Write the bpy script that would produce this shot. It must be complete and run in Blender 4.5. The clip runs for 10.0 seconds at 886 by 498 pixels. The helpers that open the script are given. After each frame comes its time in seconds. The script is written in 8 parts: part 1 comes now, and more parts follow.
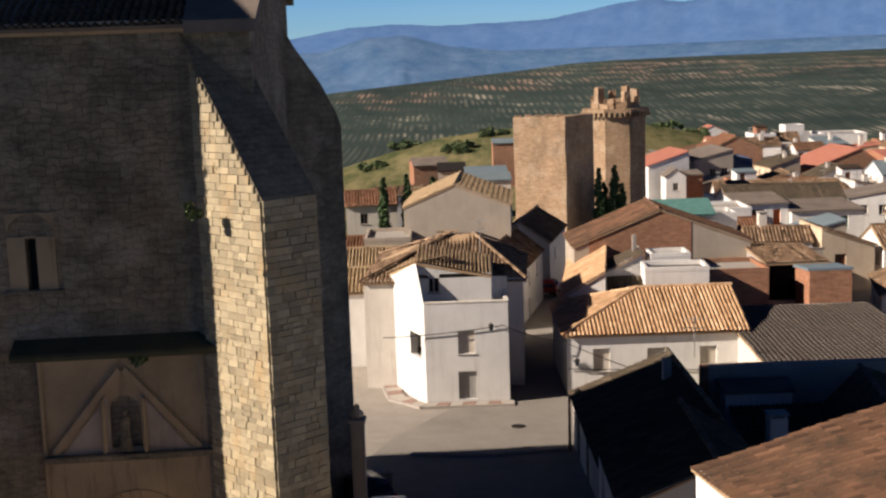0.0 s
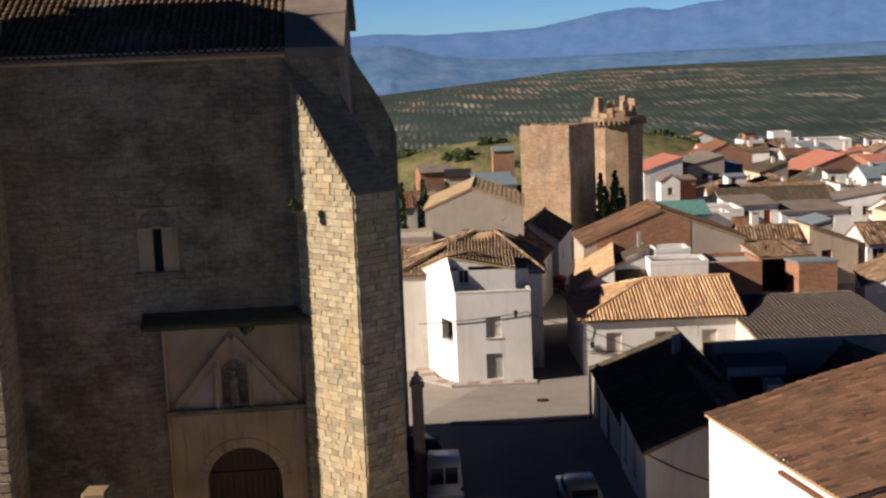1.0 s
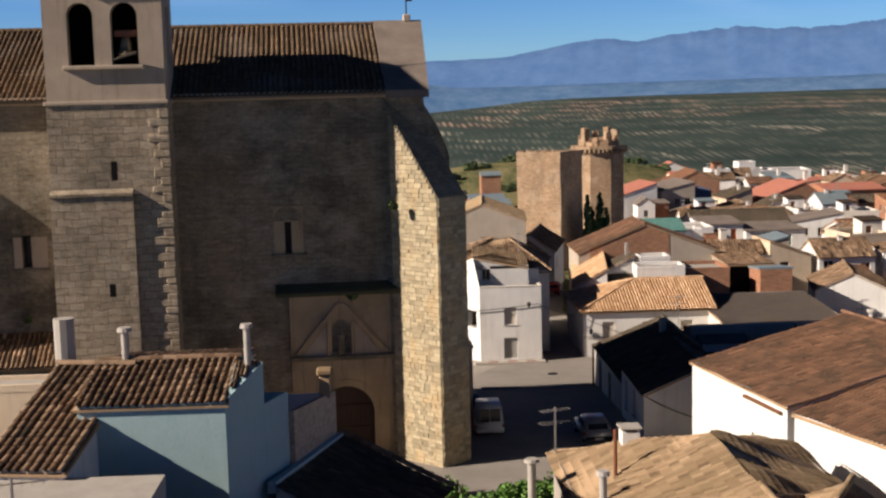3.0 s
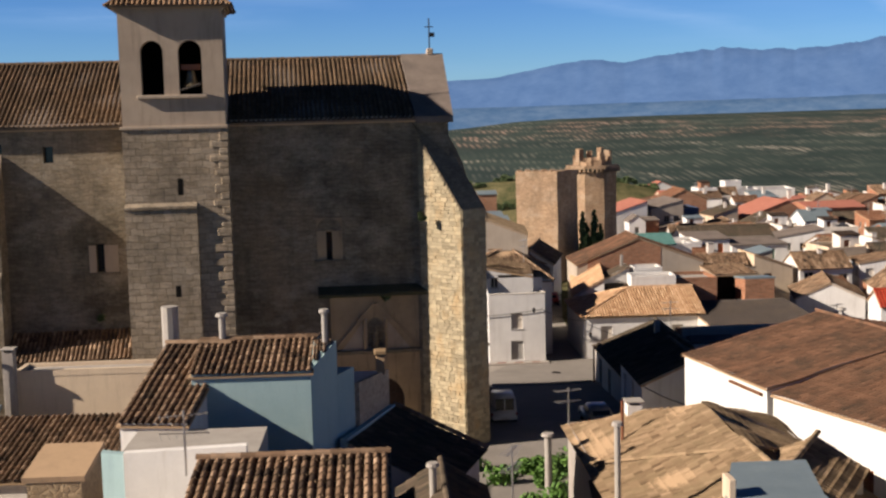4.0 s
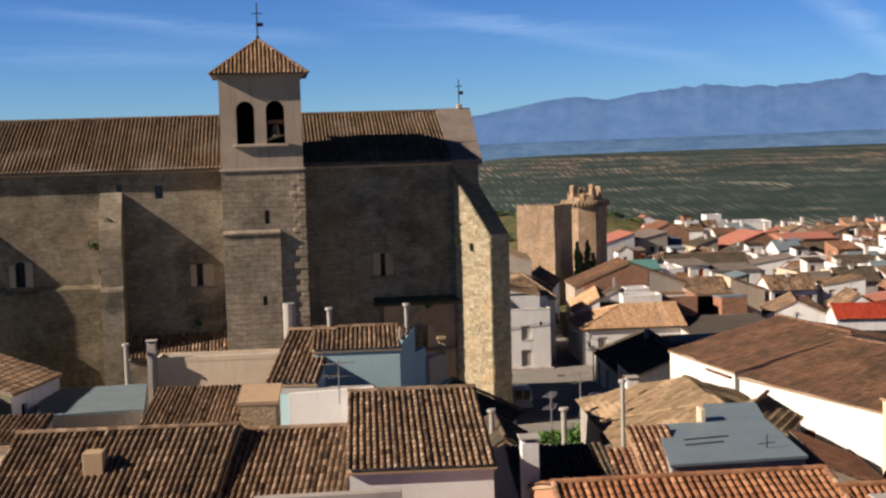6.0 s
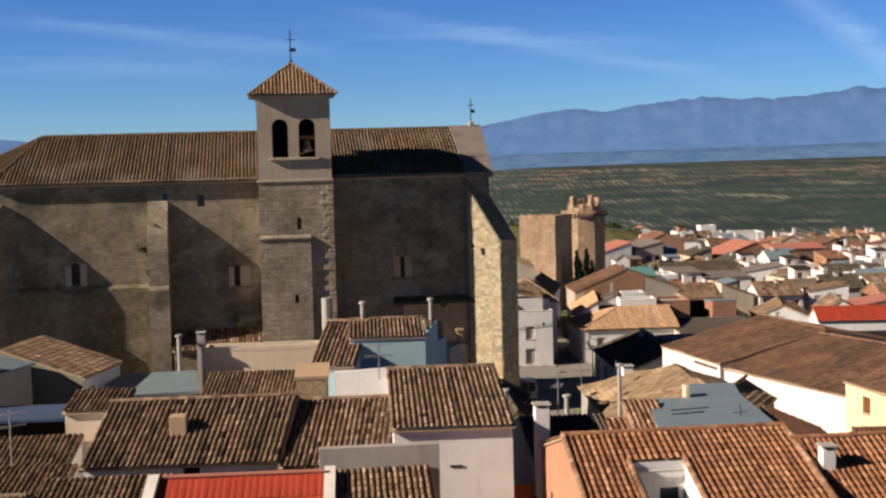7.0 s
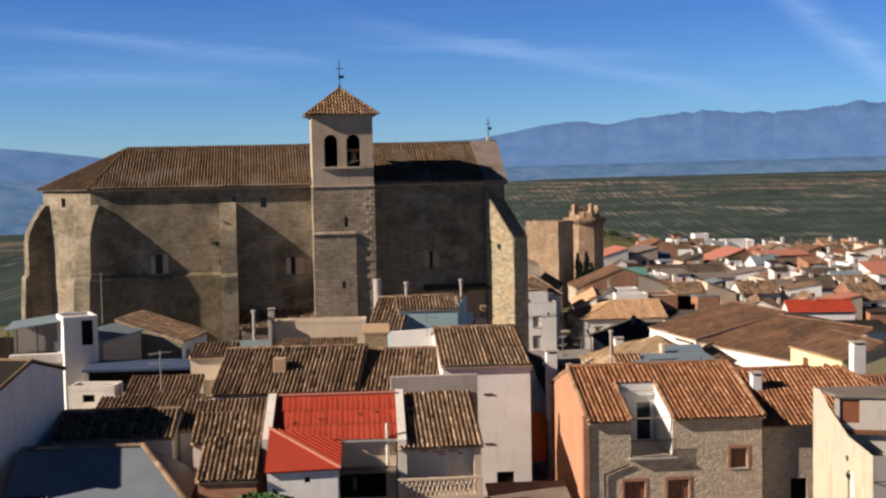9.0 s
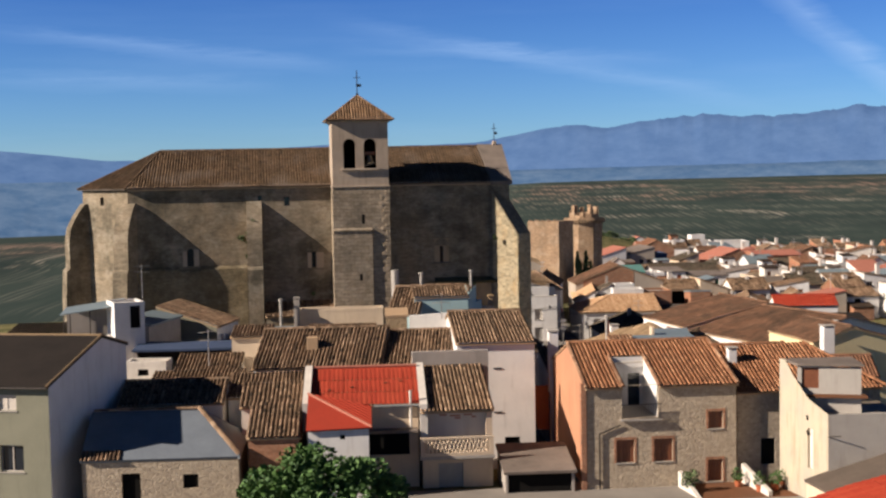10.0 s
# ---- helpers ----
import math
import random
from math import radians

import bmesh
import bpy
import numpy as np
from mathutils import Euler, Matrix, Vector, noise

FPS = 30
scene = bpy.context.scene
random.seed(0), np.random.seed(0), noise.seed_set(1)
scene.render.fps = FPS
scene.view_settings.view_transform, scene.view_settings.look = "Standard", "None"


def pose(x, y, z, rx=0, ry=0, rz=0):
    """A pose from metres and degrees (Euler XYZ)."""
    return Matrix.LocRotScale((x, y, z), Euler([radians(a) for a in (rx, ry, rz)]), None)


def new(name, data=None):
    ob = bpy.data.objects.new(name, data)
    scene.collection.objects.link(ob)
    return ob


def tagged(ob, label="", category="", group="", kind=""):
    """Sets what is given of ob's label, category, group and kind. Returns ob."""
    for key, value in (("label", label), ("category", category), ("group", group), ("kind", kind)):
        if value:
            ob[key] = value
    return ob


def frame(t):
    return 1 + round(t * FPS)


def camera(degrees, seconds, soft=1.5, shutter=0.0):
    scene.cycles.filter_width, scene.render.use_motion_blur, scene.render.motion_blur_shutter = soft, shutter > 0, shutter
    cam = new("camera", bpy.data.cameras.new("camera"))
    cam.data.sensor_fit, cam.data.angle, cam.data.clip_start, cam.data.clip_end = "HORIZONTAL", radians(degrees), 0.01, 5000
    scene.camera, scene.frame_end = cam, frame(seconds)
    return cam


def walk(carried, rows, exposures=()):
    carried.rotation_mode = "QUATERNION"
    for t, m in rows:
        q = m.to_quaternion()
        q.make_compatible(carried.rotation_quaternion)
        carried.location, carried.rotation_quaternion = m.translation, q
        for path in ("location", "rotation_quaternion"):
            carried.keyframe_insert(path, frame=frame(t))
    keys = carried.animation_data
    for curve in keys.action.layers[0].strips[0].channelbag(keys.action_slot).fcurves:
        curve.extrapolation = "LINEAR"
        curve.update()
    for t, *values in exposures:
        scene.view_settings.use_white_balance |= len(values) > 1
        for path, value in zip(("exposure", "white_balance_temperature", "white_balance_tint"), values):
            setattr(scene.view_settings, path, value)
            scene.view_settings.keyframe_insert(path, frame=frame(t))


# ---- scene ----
cam = camera(39.10, 10.0, soft=2.4)
# seconds, place in metres, turn in degrees
PATH = [
    (0, 0.338, 0.255, 19.744, 81.333, 1.947, -0.227),
    (0.5, -1.053, -3.855, 19.964, 81.534, 2.319, -0.482),
    (1, -2.486, -8.727, 20.272, 81.722, 2.26, -0.83),
    (1.5, -3.8, -13.23, 20.531, 81.954, 2.217, -1.231),
    (2, -5.143, -18.022, 20.743, 82.22, 1.851, -1.606),
    (2.5, -6.41, -22.5, 20.879, 82.523, 1.521, -1.946),
    (4, -10.298, -36.726, 21.381, 83.842, 1.422, -2.83),
    (4.5, -11.497, -41.295, 21.561, 84.284, 1.417, -3.081),
    (5, -12.7, -46.12, 21.686, 84.774, 1.622, -3.315),
    (5.5, -13.816, -50.739, 21.842, 85.174, 1.702, -3.491),
    (7, -16.965, -65.692, 22.244, 86.017, 1.439, -3.644),
    (7.5, -17.826, -70.635, 22.212, 86.208, 1.294, -3.623),
    (8, -18.727, -75.84, 22.132, 86.377, 1.201, -3.602),
    (8.5, -19.62, -80.813, 22.095, 86.463, 1.134, -3.596),
    (9, -20.513, -86.161, 22.057, 86.548, 1.113, -3.586),
    (9.5, -21.306, -91.167, 21.966, 86.622, 1.033, -3.573),
    (10, -22.181, -96.561, 21.848, 86.696, 1.059, -3.568),
]
walk(cam, [(t, pose(x, y, z, rx, ry, rz)) for t, x, y, z, rx, ry, rz in PATH])

# ---- world, sun, exposure ----
SUN_EL, SUN_AZ = radians(27.6), radians(14.3)
sun_way = Vector((math.cos(SUN_AZ) * math.cos(SUN_EL), math.sin(SUN_AZ) * math.cos(SUN_EL), -math.sin(SUN_EL)))
world = bpy.data.worlds.new("world")
scene.world = world
world.use_nodes = True
wn, wl = world.node_tree.nodes, world.node_tree.links
sky = wn.new("ShaderNodeTexSky")
sky.sky_type, sky.sun_disc = "NISHITA", False
sky.sun_elevation, sky.sun_rotation = SUN_EL, math.atan2(-sun_way.x, -sun_way.y)
sky.altitude, sky.air_density, sky.dust_density, sky.ozone_density = 700, 1.0, 0.1, 5.0
coord = wn.new("ShaderNodeTexCoord")


def sky_math(kind, a, b, c=0.0, clamp=False):
    m = wn.new("ShaderNodeMath")
    m.operation, m.use_clamp = kind, clamp
    for sock, v in zip(m.inputs, (a, b, c)):
        if isinstance(v, (int, float)):
            sock.default_value = v
        else:
            wl.new(v, sock)
    return m.outputs["Value"]


def sky_dot(v):
    d = wn.new("ShaderNodeVectorMath")
    d.operation = "DOT_PRODUCT"
    wl.new(coord.outputs["Generated"], d.inputs[0])
    d.inputs[1].default_value = v
    return d.outputs["Value"]


def sky_noise(scale, stretch, turn, rough=0.6):
    mp = wn.new("ShaderNodeMapping")
    mp.inputs["Rotation"].default_value = (0, radians(turn), 0)
    mp.inputs["Scale"].default_value = stretch
    t = wn.new("ShaderNodeTexNoise")
    t.inputs["Scale"].default_value, t.inputs["Detail"].default_value, t.inputs["Roughness"].default_value = scale, 7, rough
    wl.new(coord.outputs["Generated"], mp.inputs["Vector"])
    wl.new(mp.outputs["Vector"], t.inputs["Vector"])
    return t.outputs["Fac"]


# thin cirrus bands and one broad old contrail: great circles with a middle, a length and a width
fray = sky_noise(9.0, (1.0, 1.0, 9.0), 6, 0.7)
wisp = sky_noise(2.2, (1.2, 3.0, 14.0), 5)
cloud = sky_math("MULTIPLY", sky_math("MULTIPLY_ADD", wisp, 3.0, -1.55, True), 0.10)
for nrm, mid, reach, wide, thick in (
        ((-.1135, .0856, -.9898), (-.1539, .9828, .1026), .9929, .005, .22),
        ((-.1946, .117, -.9739), (.1448, .9854, .0895), .9862, .006, .20),
        ((-.5713, .301, -.7635), (.3566, .929, .0995), .9989, .009, .34),
        ((-.0527, .103, -.9933), (.117, .9885, .0963), .9936, .005, .2),
        ((-.0376, .0719, -.9967), (-.1856, .9796, .0777), .9961, .006, .17)):
    off = sky_math("ABSOLUTE", sky_math("MULTIPLY_ADD", fray, 0.02, sky_math("SUBTRACT", sky_dot(nrm), 0.010)), 0.0)
    band = sky_math("SUBTRACT", 1.0, sky_math("DIVIDE", off, wide * 1.6), 0.0, True)
    along = sky_math("DIVIDE", sky_math("SUBTRACT", sky_dot(mid), reach - 0.004), 1.0 - reach + 0.004, 0.0, True)
    body = sky_math("MULTIPLY", sky_math("MULTIPLY", band, along), sky_math("MULTIPLY_ADD", fray, 2.2, -0.35, True))
    cloud = sky_math("ADD", cloud, sky_math("MULTIPLY", body, thick * 1.4))
mixc = wn.new("ShaderNodeMixRGB")
mixc.inputs[2].default_value = (9.5, 9.0, 8.8, 1)
wl.new(cloud, mixc.inputs["Fac"])
wl.new(sky.outputs["Color"], mixc.inputs[1])
deep = wn.new("ShaderNodeMixRGB")
deep.blend_type = "MULTIPLY"
deep.inputs["Fac"].default_value = 1.0
# clear autumn air: the blue deepens quickly above the horizon haze, up to the second stop
rise = wn.new("ShaderNodeSeparateXYZ")
wl.new(coord.outputs["Generated"], rise.inputs["Vector"])
blue = wn.new("ShaderNodeValToRGB")
blue.color_ramp.elements[0].position, blue.color_ramp.elements[0].color = 0.02, (0.62, 0.90, 1.28, 1)
blue.color_ramp.elements[1].position, blue.color_ramp.elements[1].color = 0.20, (0.24, 0.47, 1.0, 1)
# Unseen upper sky, darkened on purpose to weaken the fill in shadows.
zenith = blue.color_ramp.elements.new(0.36)
zenith.color = (0.05, 0.085, 0.155, 1)
wl.new(rise.outputs["Z"], blue.inputs["Fac"])
wl.new(blue.outputs["Color"], deep.inputs[2])
wl.new(mixc.outputs["Color"], deep.inputs[1])
wl.new(deep.outputs["Color"], wn["Background"].inputs["Color"])
wn["Background"].inputs["Strength"].default_value = 0.05

sun = new("sun", bpy.data.lights.new("sun", "SUN"))
sun.data.energy, sun.data.angle, sun.data.color = 5.0, radians(0.55), (1.0, 0.86, 0.735)
sun.matrix_world = sun_way.to_track_quat("-Z", "Y").to_matrix().to_4x4()
scene.view_settings.exposure = 0.92


# ---- materials ----
def nodes_of(name):
    m = bpy.data.materials.new(name)
    m.use_nodes = True
    return m, m.node_tree.nodes, m.node_tree.links, m.node_tree.nodes["Principled BSDF"]


def place_node(n, l, scale, rot=0.0):
    """World position, turned about z and scaled."""
    geo = n.new("ShaderNodeNewGeometry")
    mp = n.new("ShaderNodeMapping")
    mp.inputs["Rotation"].default_value = (0, 0, rot)
    mp.inputs["Scale"].default_value = scale
    l.new(geo.outputs["Position"], mp.inputs["Vector"])
    return mp.outputs["Vector"]


def noise_node(n, l, vec, scale, detail=5, rough=0.6):
    t = n.new("ShaderNodeTexNoise")
    t.inputs["Scale"].default_value, t.inputs["Detail"].default_value, t.inputs["Roughness"].default_value = scale, detail, rough
    l.new(vec, t.inputs["Vector"])
    return t.outputs["Fac"]


def ramp_node(n, l, fac, a, b):
    """0 below a, 1 above b."""
    r = n.new("ShaderNodeMapRange")
    r.inputs["From Min"].default_value, r.inputs["From Max"].default_value = a, b
    l.new(fac, r.inputs["Value"])
    return r.outputs["Result"]


def mix_node(n, l, fac, c1, c2, kind="MIX"):
    m = n.new("ShaderNodeMixRGB")
    m.blend_type = kind
    for sock, v in zip(m.inputs, (fac, c1, c2)):
        if isinstance(v, (int, float)):
            sock.default_value = v
        elif isinstance(v, tuple):
            sock.default_value = (*v, 1)
        else:
            l.new(v, sock)
    return m.outputs["Color"]


def bump_node(n, l, bsdf, height, strength, dist=0.03):
    b = n.new("ShaderNodeBump")
    b.inputs["Strength"].default_value, b.inputs["Distance"].default_value = strength, dist
    l.new(height, b.inputs["Height"])
    l.new(b.outputs["Normal"], bsdf.inputs["Normal"])


def plaster(name, c1, c2, stain, amount=0.5, rough=0.9):
    """Lime wash or render: broad tone shifts, streaks that run down, fine grain."""
    m, n, l, b = nodes_of(name)
    p = place_node(n, l, (1, 1, 1))
    broad = ramp_node(n, l, noise_node(n, l, p, 0.45, 4), 0.35, 0.7)
    col = mix_node(n, l, broad, c1, c2)
    run = noise_node(n, l, place_node(n, l, (2.2, 2.2, 0.25)), 1.0, 6, 0.7)
    col = mix_node(n, l, mix_node(n, l, 1.0, ramp_node(n, l, run, 0.52, 0.85), (amount,) * 3, "MULTIPLY"), col, stain)
    grain = noise_node(n, l, p, 9, 5)
    col = mix_node(n, l, 0.25, col, mix_node(n, l, grain, (0.55, 0.55, 0.55), (1, 1, 1)), "MULTIPLY")
    l.new(col, b.inputs["Base Color"])
    b.inputs["Roughness"].default_value, b.inputs["Specular IOR Level"].default_value = rough, 0.2
    bump_node(n, l, b, grain, 0.35, 0.02)
    return m


def masonry(name, c1, c2, joint, width, height, turn=0.0, stain=(0.05, 0.05, 0.045), dirt=0.6, joint_size=0.03, bump=0.7, soot=0.45, patch=(0.2, 0.15, 0.09), wave=0.35, worn=0.0):
    """Coursed stone or brick over any upright face: courses by height, lengths along the wall."""
    m, n, l, b = nodes_of(name)
    p = place_node(n, l, (1, 1, 1), turn)
    sep = n.new("ShaderNodeSeparateXYZ")
    l.new(p, sep.inputs["Vector"])
    add = n.new("ShaderNodeMath")
    l.new(sep.outputs["X"], add.inputs[0])
    l.new(sep.outputs["Y"], add.inputs[1])
    wob = noise_node(n, l, p, 1.3, 4)
    lift = n.new("ShaderNodeMath")
    lift.operation = "MULTIPLY_ADD"
    lift.inputs[1].default_value = wave
    l.new(wob, lift.inputs[0])
    l.new(sep.outputs["Z"], lift.inputs[2])
    com = n.new("ShaderNodeCombineXYZ")
    l.new(add.outputs["Value"], com.inputs["X"])
    l.new(lift.outputs["Value"], com.inputs["Y"])
    br = n.new("ShaderNodeTexBrick")
    br.inputs["Scale"].default_value = 1.0
    br.inputs["Brick Width"].default_value, br.inputs["Row Height"].default_value = width, height
    br.inputs["Mortar Size"].default_value, br.inputs["Mortar Smooth"].default_value = joint_size, 0.6
    br.inputs["Color1"].default_value, br.inputs["Color2"].default_value = (*c1, 1), (*c2, 1)
    br.inputs["Mortar"].default_value = (*joint, 1)
    br.squash, br.squash_frequency, br.offset_frequency = 0.8, 3, 2
    l.new(com.outputs["Vector"], br.inputs["Vector"])
    broad = noise_node(n, l, p, 0.22, 6, 0.65)
    col = mix_node(n, l, ramp_node(n, l, broad, 0.42, 0.72), br.outputs["Color"], mix_node(n, l, dirt, br.outputs["Color"], stain))
    run = noise_node(n, l, place_node(n, l, (1.1, 1.1, 0.12), turn), 1.0, 6, 0.7)
    col = mix_node(n, l, mix_node(n, l, 1.0, ramp_node(n, l, run, 0.5, 0.8), (soot,) * 3, "MULTIPLY"), col, stain)
    grain = noise_node(n, l, p, 5, 6, 0.7)
    warm = noise_node(n, l, place_node(n, l, (1, 1, 0.55), turn), 0.13, 7, 0.7)
    col = mix_node(n, l, ramp_node(n, l, warm, 0.5, 0.75), col, mix_node(n, l, 0.5, col, patch))
    knock = noise_node(n, l, place_node(n, l, (0.8, 0.8, 3.2), turn), 1.7, 6, 0.8)
    col = mix_node(n, l, 0.6, col, mix_node(n, l, ramp_node(n, l, knock, 0.3, 0.7), (0.3, 0.3, 0.3), (1.35, 1.35, 1.35)), "MULTIPLY")
    if worn:
        fade = noise_node(n, l, place_node(n, l, (1, 1, 1.5), turn), 0.42, 9, 0.72)
        smear = mix_node(n, l, worn, col, mix_node(n, l, 0.6, c1, (0.5, 0.45, 0.36)))
        col = mix_node(n, l, ramp_node(n, l, fade, 0.5, 0.66), col, smear)
        damp = noise_node(n, l, place_node(n, l, (1, 1, 0.5), turn), 0.17, 8, 0.7)
        col = mix_node(n, l, ramp_node(n, l, damp, 0.54, 0.74), col, mix_node(n, l, 0.75, col, (0.04, 0.046, 0.034)))
        pit = noise_node(n, l, place_node(n, l, (1, 1, 2.2), turn), 2.6, 5, 0.75)
        col = mix_node(n, l, ramp_node(n, l, pit, 0.60, 0.72), col, mix_node(n, l, 0.55, col, (0.05, 0.042, 0.032)))
    col = mix_node(n, l, 0.55, col, mix_node(n, l, grain, (0.35, 0.35, 0.35), (1.35, 1.35, 1.35)), "MULTIPLY")
    l.new(col, b.inputs["Base Color"])
    b.inputs["Roughness"].default_value, b.inputs["Specular IOR Level"].default_value = 0.95, 0.15
    h = mix_node(n, l, 0.45, br.outputs["Fac"], grain, "SUBTRACT")
    inv = n.new("ShaderNodeInvert")
    l.new(h, inv.inputs["Color"])
    bump_node(n, l, b, inv.outputs["Color"], bump, 0.06)
    return m


def rubble(name, c1, c2, joint, size=0.35):
    """Irregular field stones in mortar."""
    m, n, l, b = nodes_of(name)
    p = place_node(n, l, (1 / size, 1 / size, 1.5 / size))
    v = n.new("ShaderNodeTexVoronoi")
    v.inputs["Scale"].default_value = 1.0
    l.new(p, v.inputs["Vector"])
    e = n.new("ShaderNodeTexVoronoi")
    e.feature = "DISTANCE_TO_EDGE"
    e.inputs["Scale"].default_value = 1.0
    l.new(p, e.inputs["Vector"])
    sep = n.new("ShaderNodeSeparateColor")
    l.new(v.outputs["Color"], sep.inputs["Color"])
    col = mix_node(n, l, sep.outputs["Red"], c1, c2)
    edge = ramp_node(n, l, e.outputs["Distance"], 0.03, 0.12)
    col = mix_node(n, l, edge, joint, col)
    g = noise_node(n, l, place_node(n, l, (1, 1, 1)), 6, 6, 0.7)
    col = mix_node(n, l, 0.5, col, mix_node(n, l, g, (0.4, 0.4, 0.4), (1.3, 1.3, 1.3)), "MULTIPLY")
    broad = noise_node(n, l, place_node(n, l, (1, 1, 0.4)), 0.4, 5)
    col = mix_node(n, l, ramp_node(n, l, broad, 0.55, 0.85), col, joint)
    l.new(col, b.inputs["Base Color"])
    b.inputs["Roughness"].default_value, b.inputs["Specular IOR Level"].default_value = 0.95, 0.15
    bump_node(n, l, b, edge, 0.6, 0.05)
    return m


def tiles(name, dark, mid, light, lichen=(0.10, 0.095, 0.06), amount=0.5):
    """Fired clay: each tile its own tone (face attribute, darkened as shade in channels and tile ends), lichen and soot
    in patches.
    """
    m, n, l, b = nodes_of(name)
    a = n.new("ShaderNodeAttribute")
    a.attribute_name = "tint"
    p = place_node(n, l, (1, 1, 1))
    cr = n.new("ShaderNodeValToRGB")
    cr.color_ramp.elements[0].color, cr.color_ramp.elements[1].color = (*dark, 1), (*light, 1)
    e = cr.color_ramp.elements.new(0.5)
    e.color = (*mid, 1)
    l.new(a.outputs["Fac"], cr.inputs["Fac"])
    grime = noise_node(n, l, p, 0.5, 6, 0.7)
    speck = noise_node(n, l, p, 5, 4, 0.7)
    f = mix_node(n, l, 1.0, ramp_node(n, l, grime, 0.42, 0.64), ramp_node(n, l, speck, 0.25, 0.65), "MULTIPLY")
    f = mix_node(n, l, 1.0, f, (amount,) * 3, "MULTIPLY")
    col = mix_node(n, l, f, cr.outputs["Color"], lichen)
    col = mix_node(n, l, 0.4, col, mix_node(n, l, speck, (0.45,) * 3, (1.25,) * 3), "MULTIPLY")
    l.new(col, b.inputs["Base Color"])
    b.inputs["Roughness"].default_value, b.inputs["Specular IOR Level"].default_value = 0.9, 0.15
    bump_node(n, l, b, speck, 0.3, 0.02)
    return m


def plain(name, c1, c2, scale=2.0, rough=0.7, metal=0.0, bump=0.2):
    m, n, l, b = nodes_of(name)
    p = place_node(n, l, (1, 1, 1))
    f = noise_node(n, l, p, scale, 6, 0.65)
    g = noise_node(n, l, p, scale * 9, 4, 0.6)
    col = mix_node(n, l, ramp_node(n, l, f, 0.3, 0.7), c1, c2)
    col = mix_node(n, l, 0.3, col, mix_node(n, l, g, (0.5,) * 3, (1.2,) * 3), "MULTIPLY")
    l.new(col, b.inputs["Base Color"])
    b.inputs["Roughness"].default_value, b.inputs["Metallic"].default_value = rough, metal
    b.inputs["Specular IOR Level"].default_value = 0.12 if rough >= 0.85 else 0.4
    bump_node(n, l, b, g, bump, 0.01)
    return m


def glass_dark(name):
    m, n, l, b = nodes_of(name)
    b.inputs["Base Color"].default_value = (0.012, 0.016, 0.022, 1)
    b.inputs["Roughness"].default_value = 0.12
    return m


CHURCH_TURN = radians(4.5)
M = {}
M["ashlar"] = masonry("church_masonry", (0.345, 0.28, 0.195), (0.275, 0.222, 0.155), (0.255, 0.207, 0.145), 0.55, 0.27, -CHURCH_TURN, stain=(0.04, 0.042, 0.033), dirt=0.8, joint_size=0.025, bump=0.7, soot=0.5, patch=(0.34, 0.225, 0.12), wave=0.75, worn=0.55)
M["damp"] = masonry("damp_masonry", (0.30, 0.24, 0.15), (0.22, 0.175, 0.112), (0.18, 0.145, 0.095), 0.55, 0.27, -CHURCH_TURN, stain=(0.04, 0.044, 0.028), dirt=0.85, joint_size=0.025, bump=0.6, soot=0.6, patch=(0.30, 0.2, 0.10), wave=0.75, worn=0.3)
M["block"] = masonry("tower_blocks", (0.46, 0.37, 0.265), (0.33, 0.26, 0.18), (0.25, 0.2, 0.14), 0.78, 0.40, -CHURCH_TURN, dirt=0.5, bump=0.7, patch=(0.40, 0.29, 0.175), wave=0.45, worn=0.35)
M["belfry"] = plaster("belfry_render", (0.43, 0.345, 0.26), (0.34, 0.27, 0.205), (0.15, 0.12, 0.09), 0.75)
M["portal"] = plaster("portal_stone", (0.42, 0.31, 0.19), (0.27, 0.20, 0.125), (0.06, 0.05, 0.036), 0.9)
M["butt"] = masonry("buttress_bed", (0.30, 0.24, 0.165), (0.24, 0.195, 0.135), (0.2, 0.165, 0.12), 0.4, 0.2, -CHURCH_TURN, worn=0.3)
M["castle"] = masonry("castle_masonry", (0.47, 0.32, 0.20), (0.39, 0.265, 0.165), (0.37, 0.25, 0.155), 0.55, 0.28, 0.4, stain=(0.15, 0.10, 0.07), dirt=0.6, bump=0.5, wave=0.5, worn=0.45)
M["brick"] = masonry("brick", (0.48, 0.21, 0.115), (0.39, 0.165, 0.088), (0.36, 0.245, 0.17), 0.26, 0.075, joint_size=0.012, dirt=0.35, soot=0.2, bump=0.4)
M["rubble"] = rubble("rubble_stone", (0.50, 0.41, 0.30), (0.33, 0.265, 0.195), (0.42, 0.345, 0.255), 0.27)
M["ochre_rubble"] = rubble("ochre_rubble", (0.40, 0.30, 0.18), (0.28, 0.2, 0.12), (0.34, 0.25, 0.15), 0.22)
M["white"] = plaster("lime_wash", (0.71, 0.69, 0.655), (0.61, 0.59, 0.565), (0.36, 0.32, 0.275), 0.6)
M["offwhite"] = plaster("old_lime_wash", (0.66, 0.61, 0.54), (0.56, 0.51, 0.45), (0.30, 0.26, 0.22), 0.6)
M["peel"] = plaster("peeling_yellow_wash", (0.47, 0.40, 0.29), (0.37, 0.335, 0.275), (0.22, 0.145, 0.07), 0.95)
M["peel_grey"] = plaster("dingy_lime_wash", (0.43, 0.395, 0.345), (0.36, 0.33, 0.29), (0.2, 0.17, 0.14), 0.7)
M["cream"] = plaster("cream_render", (0.62, 0.50, 0.36), (0.52, 0.41, 0.30), (0.28, 0.21, 0.15), 0.5)
M["grey"] = plaster("cement_render", (0.36, 0.32, 0.28), (0.29, 0.26, 0.23), (0.16, 0.14, 0.12), 0.6)
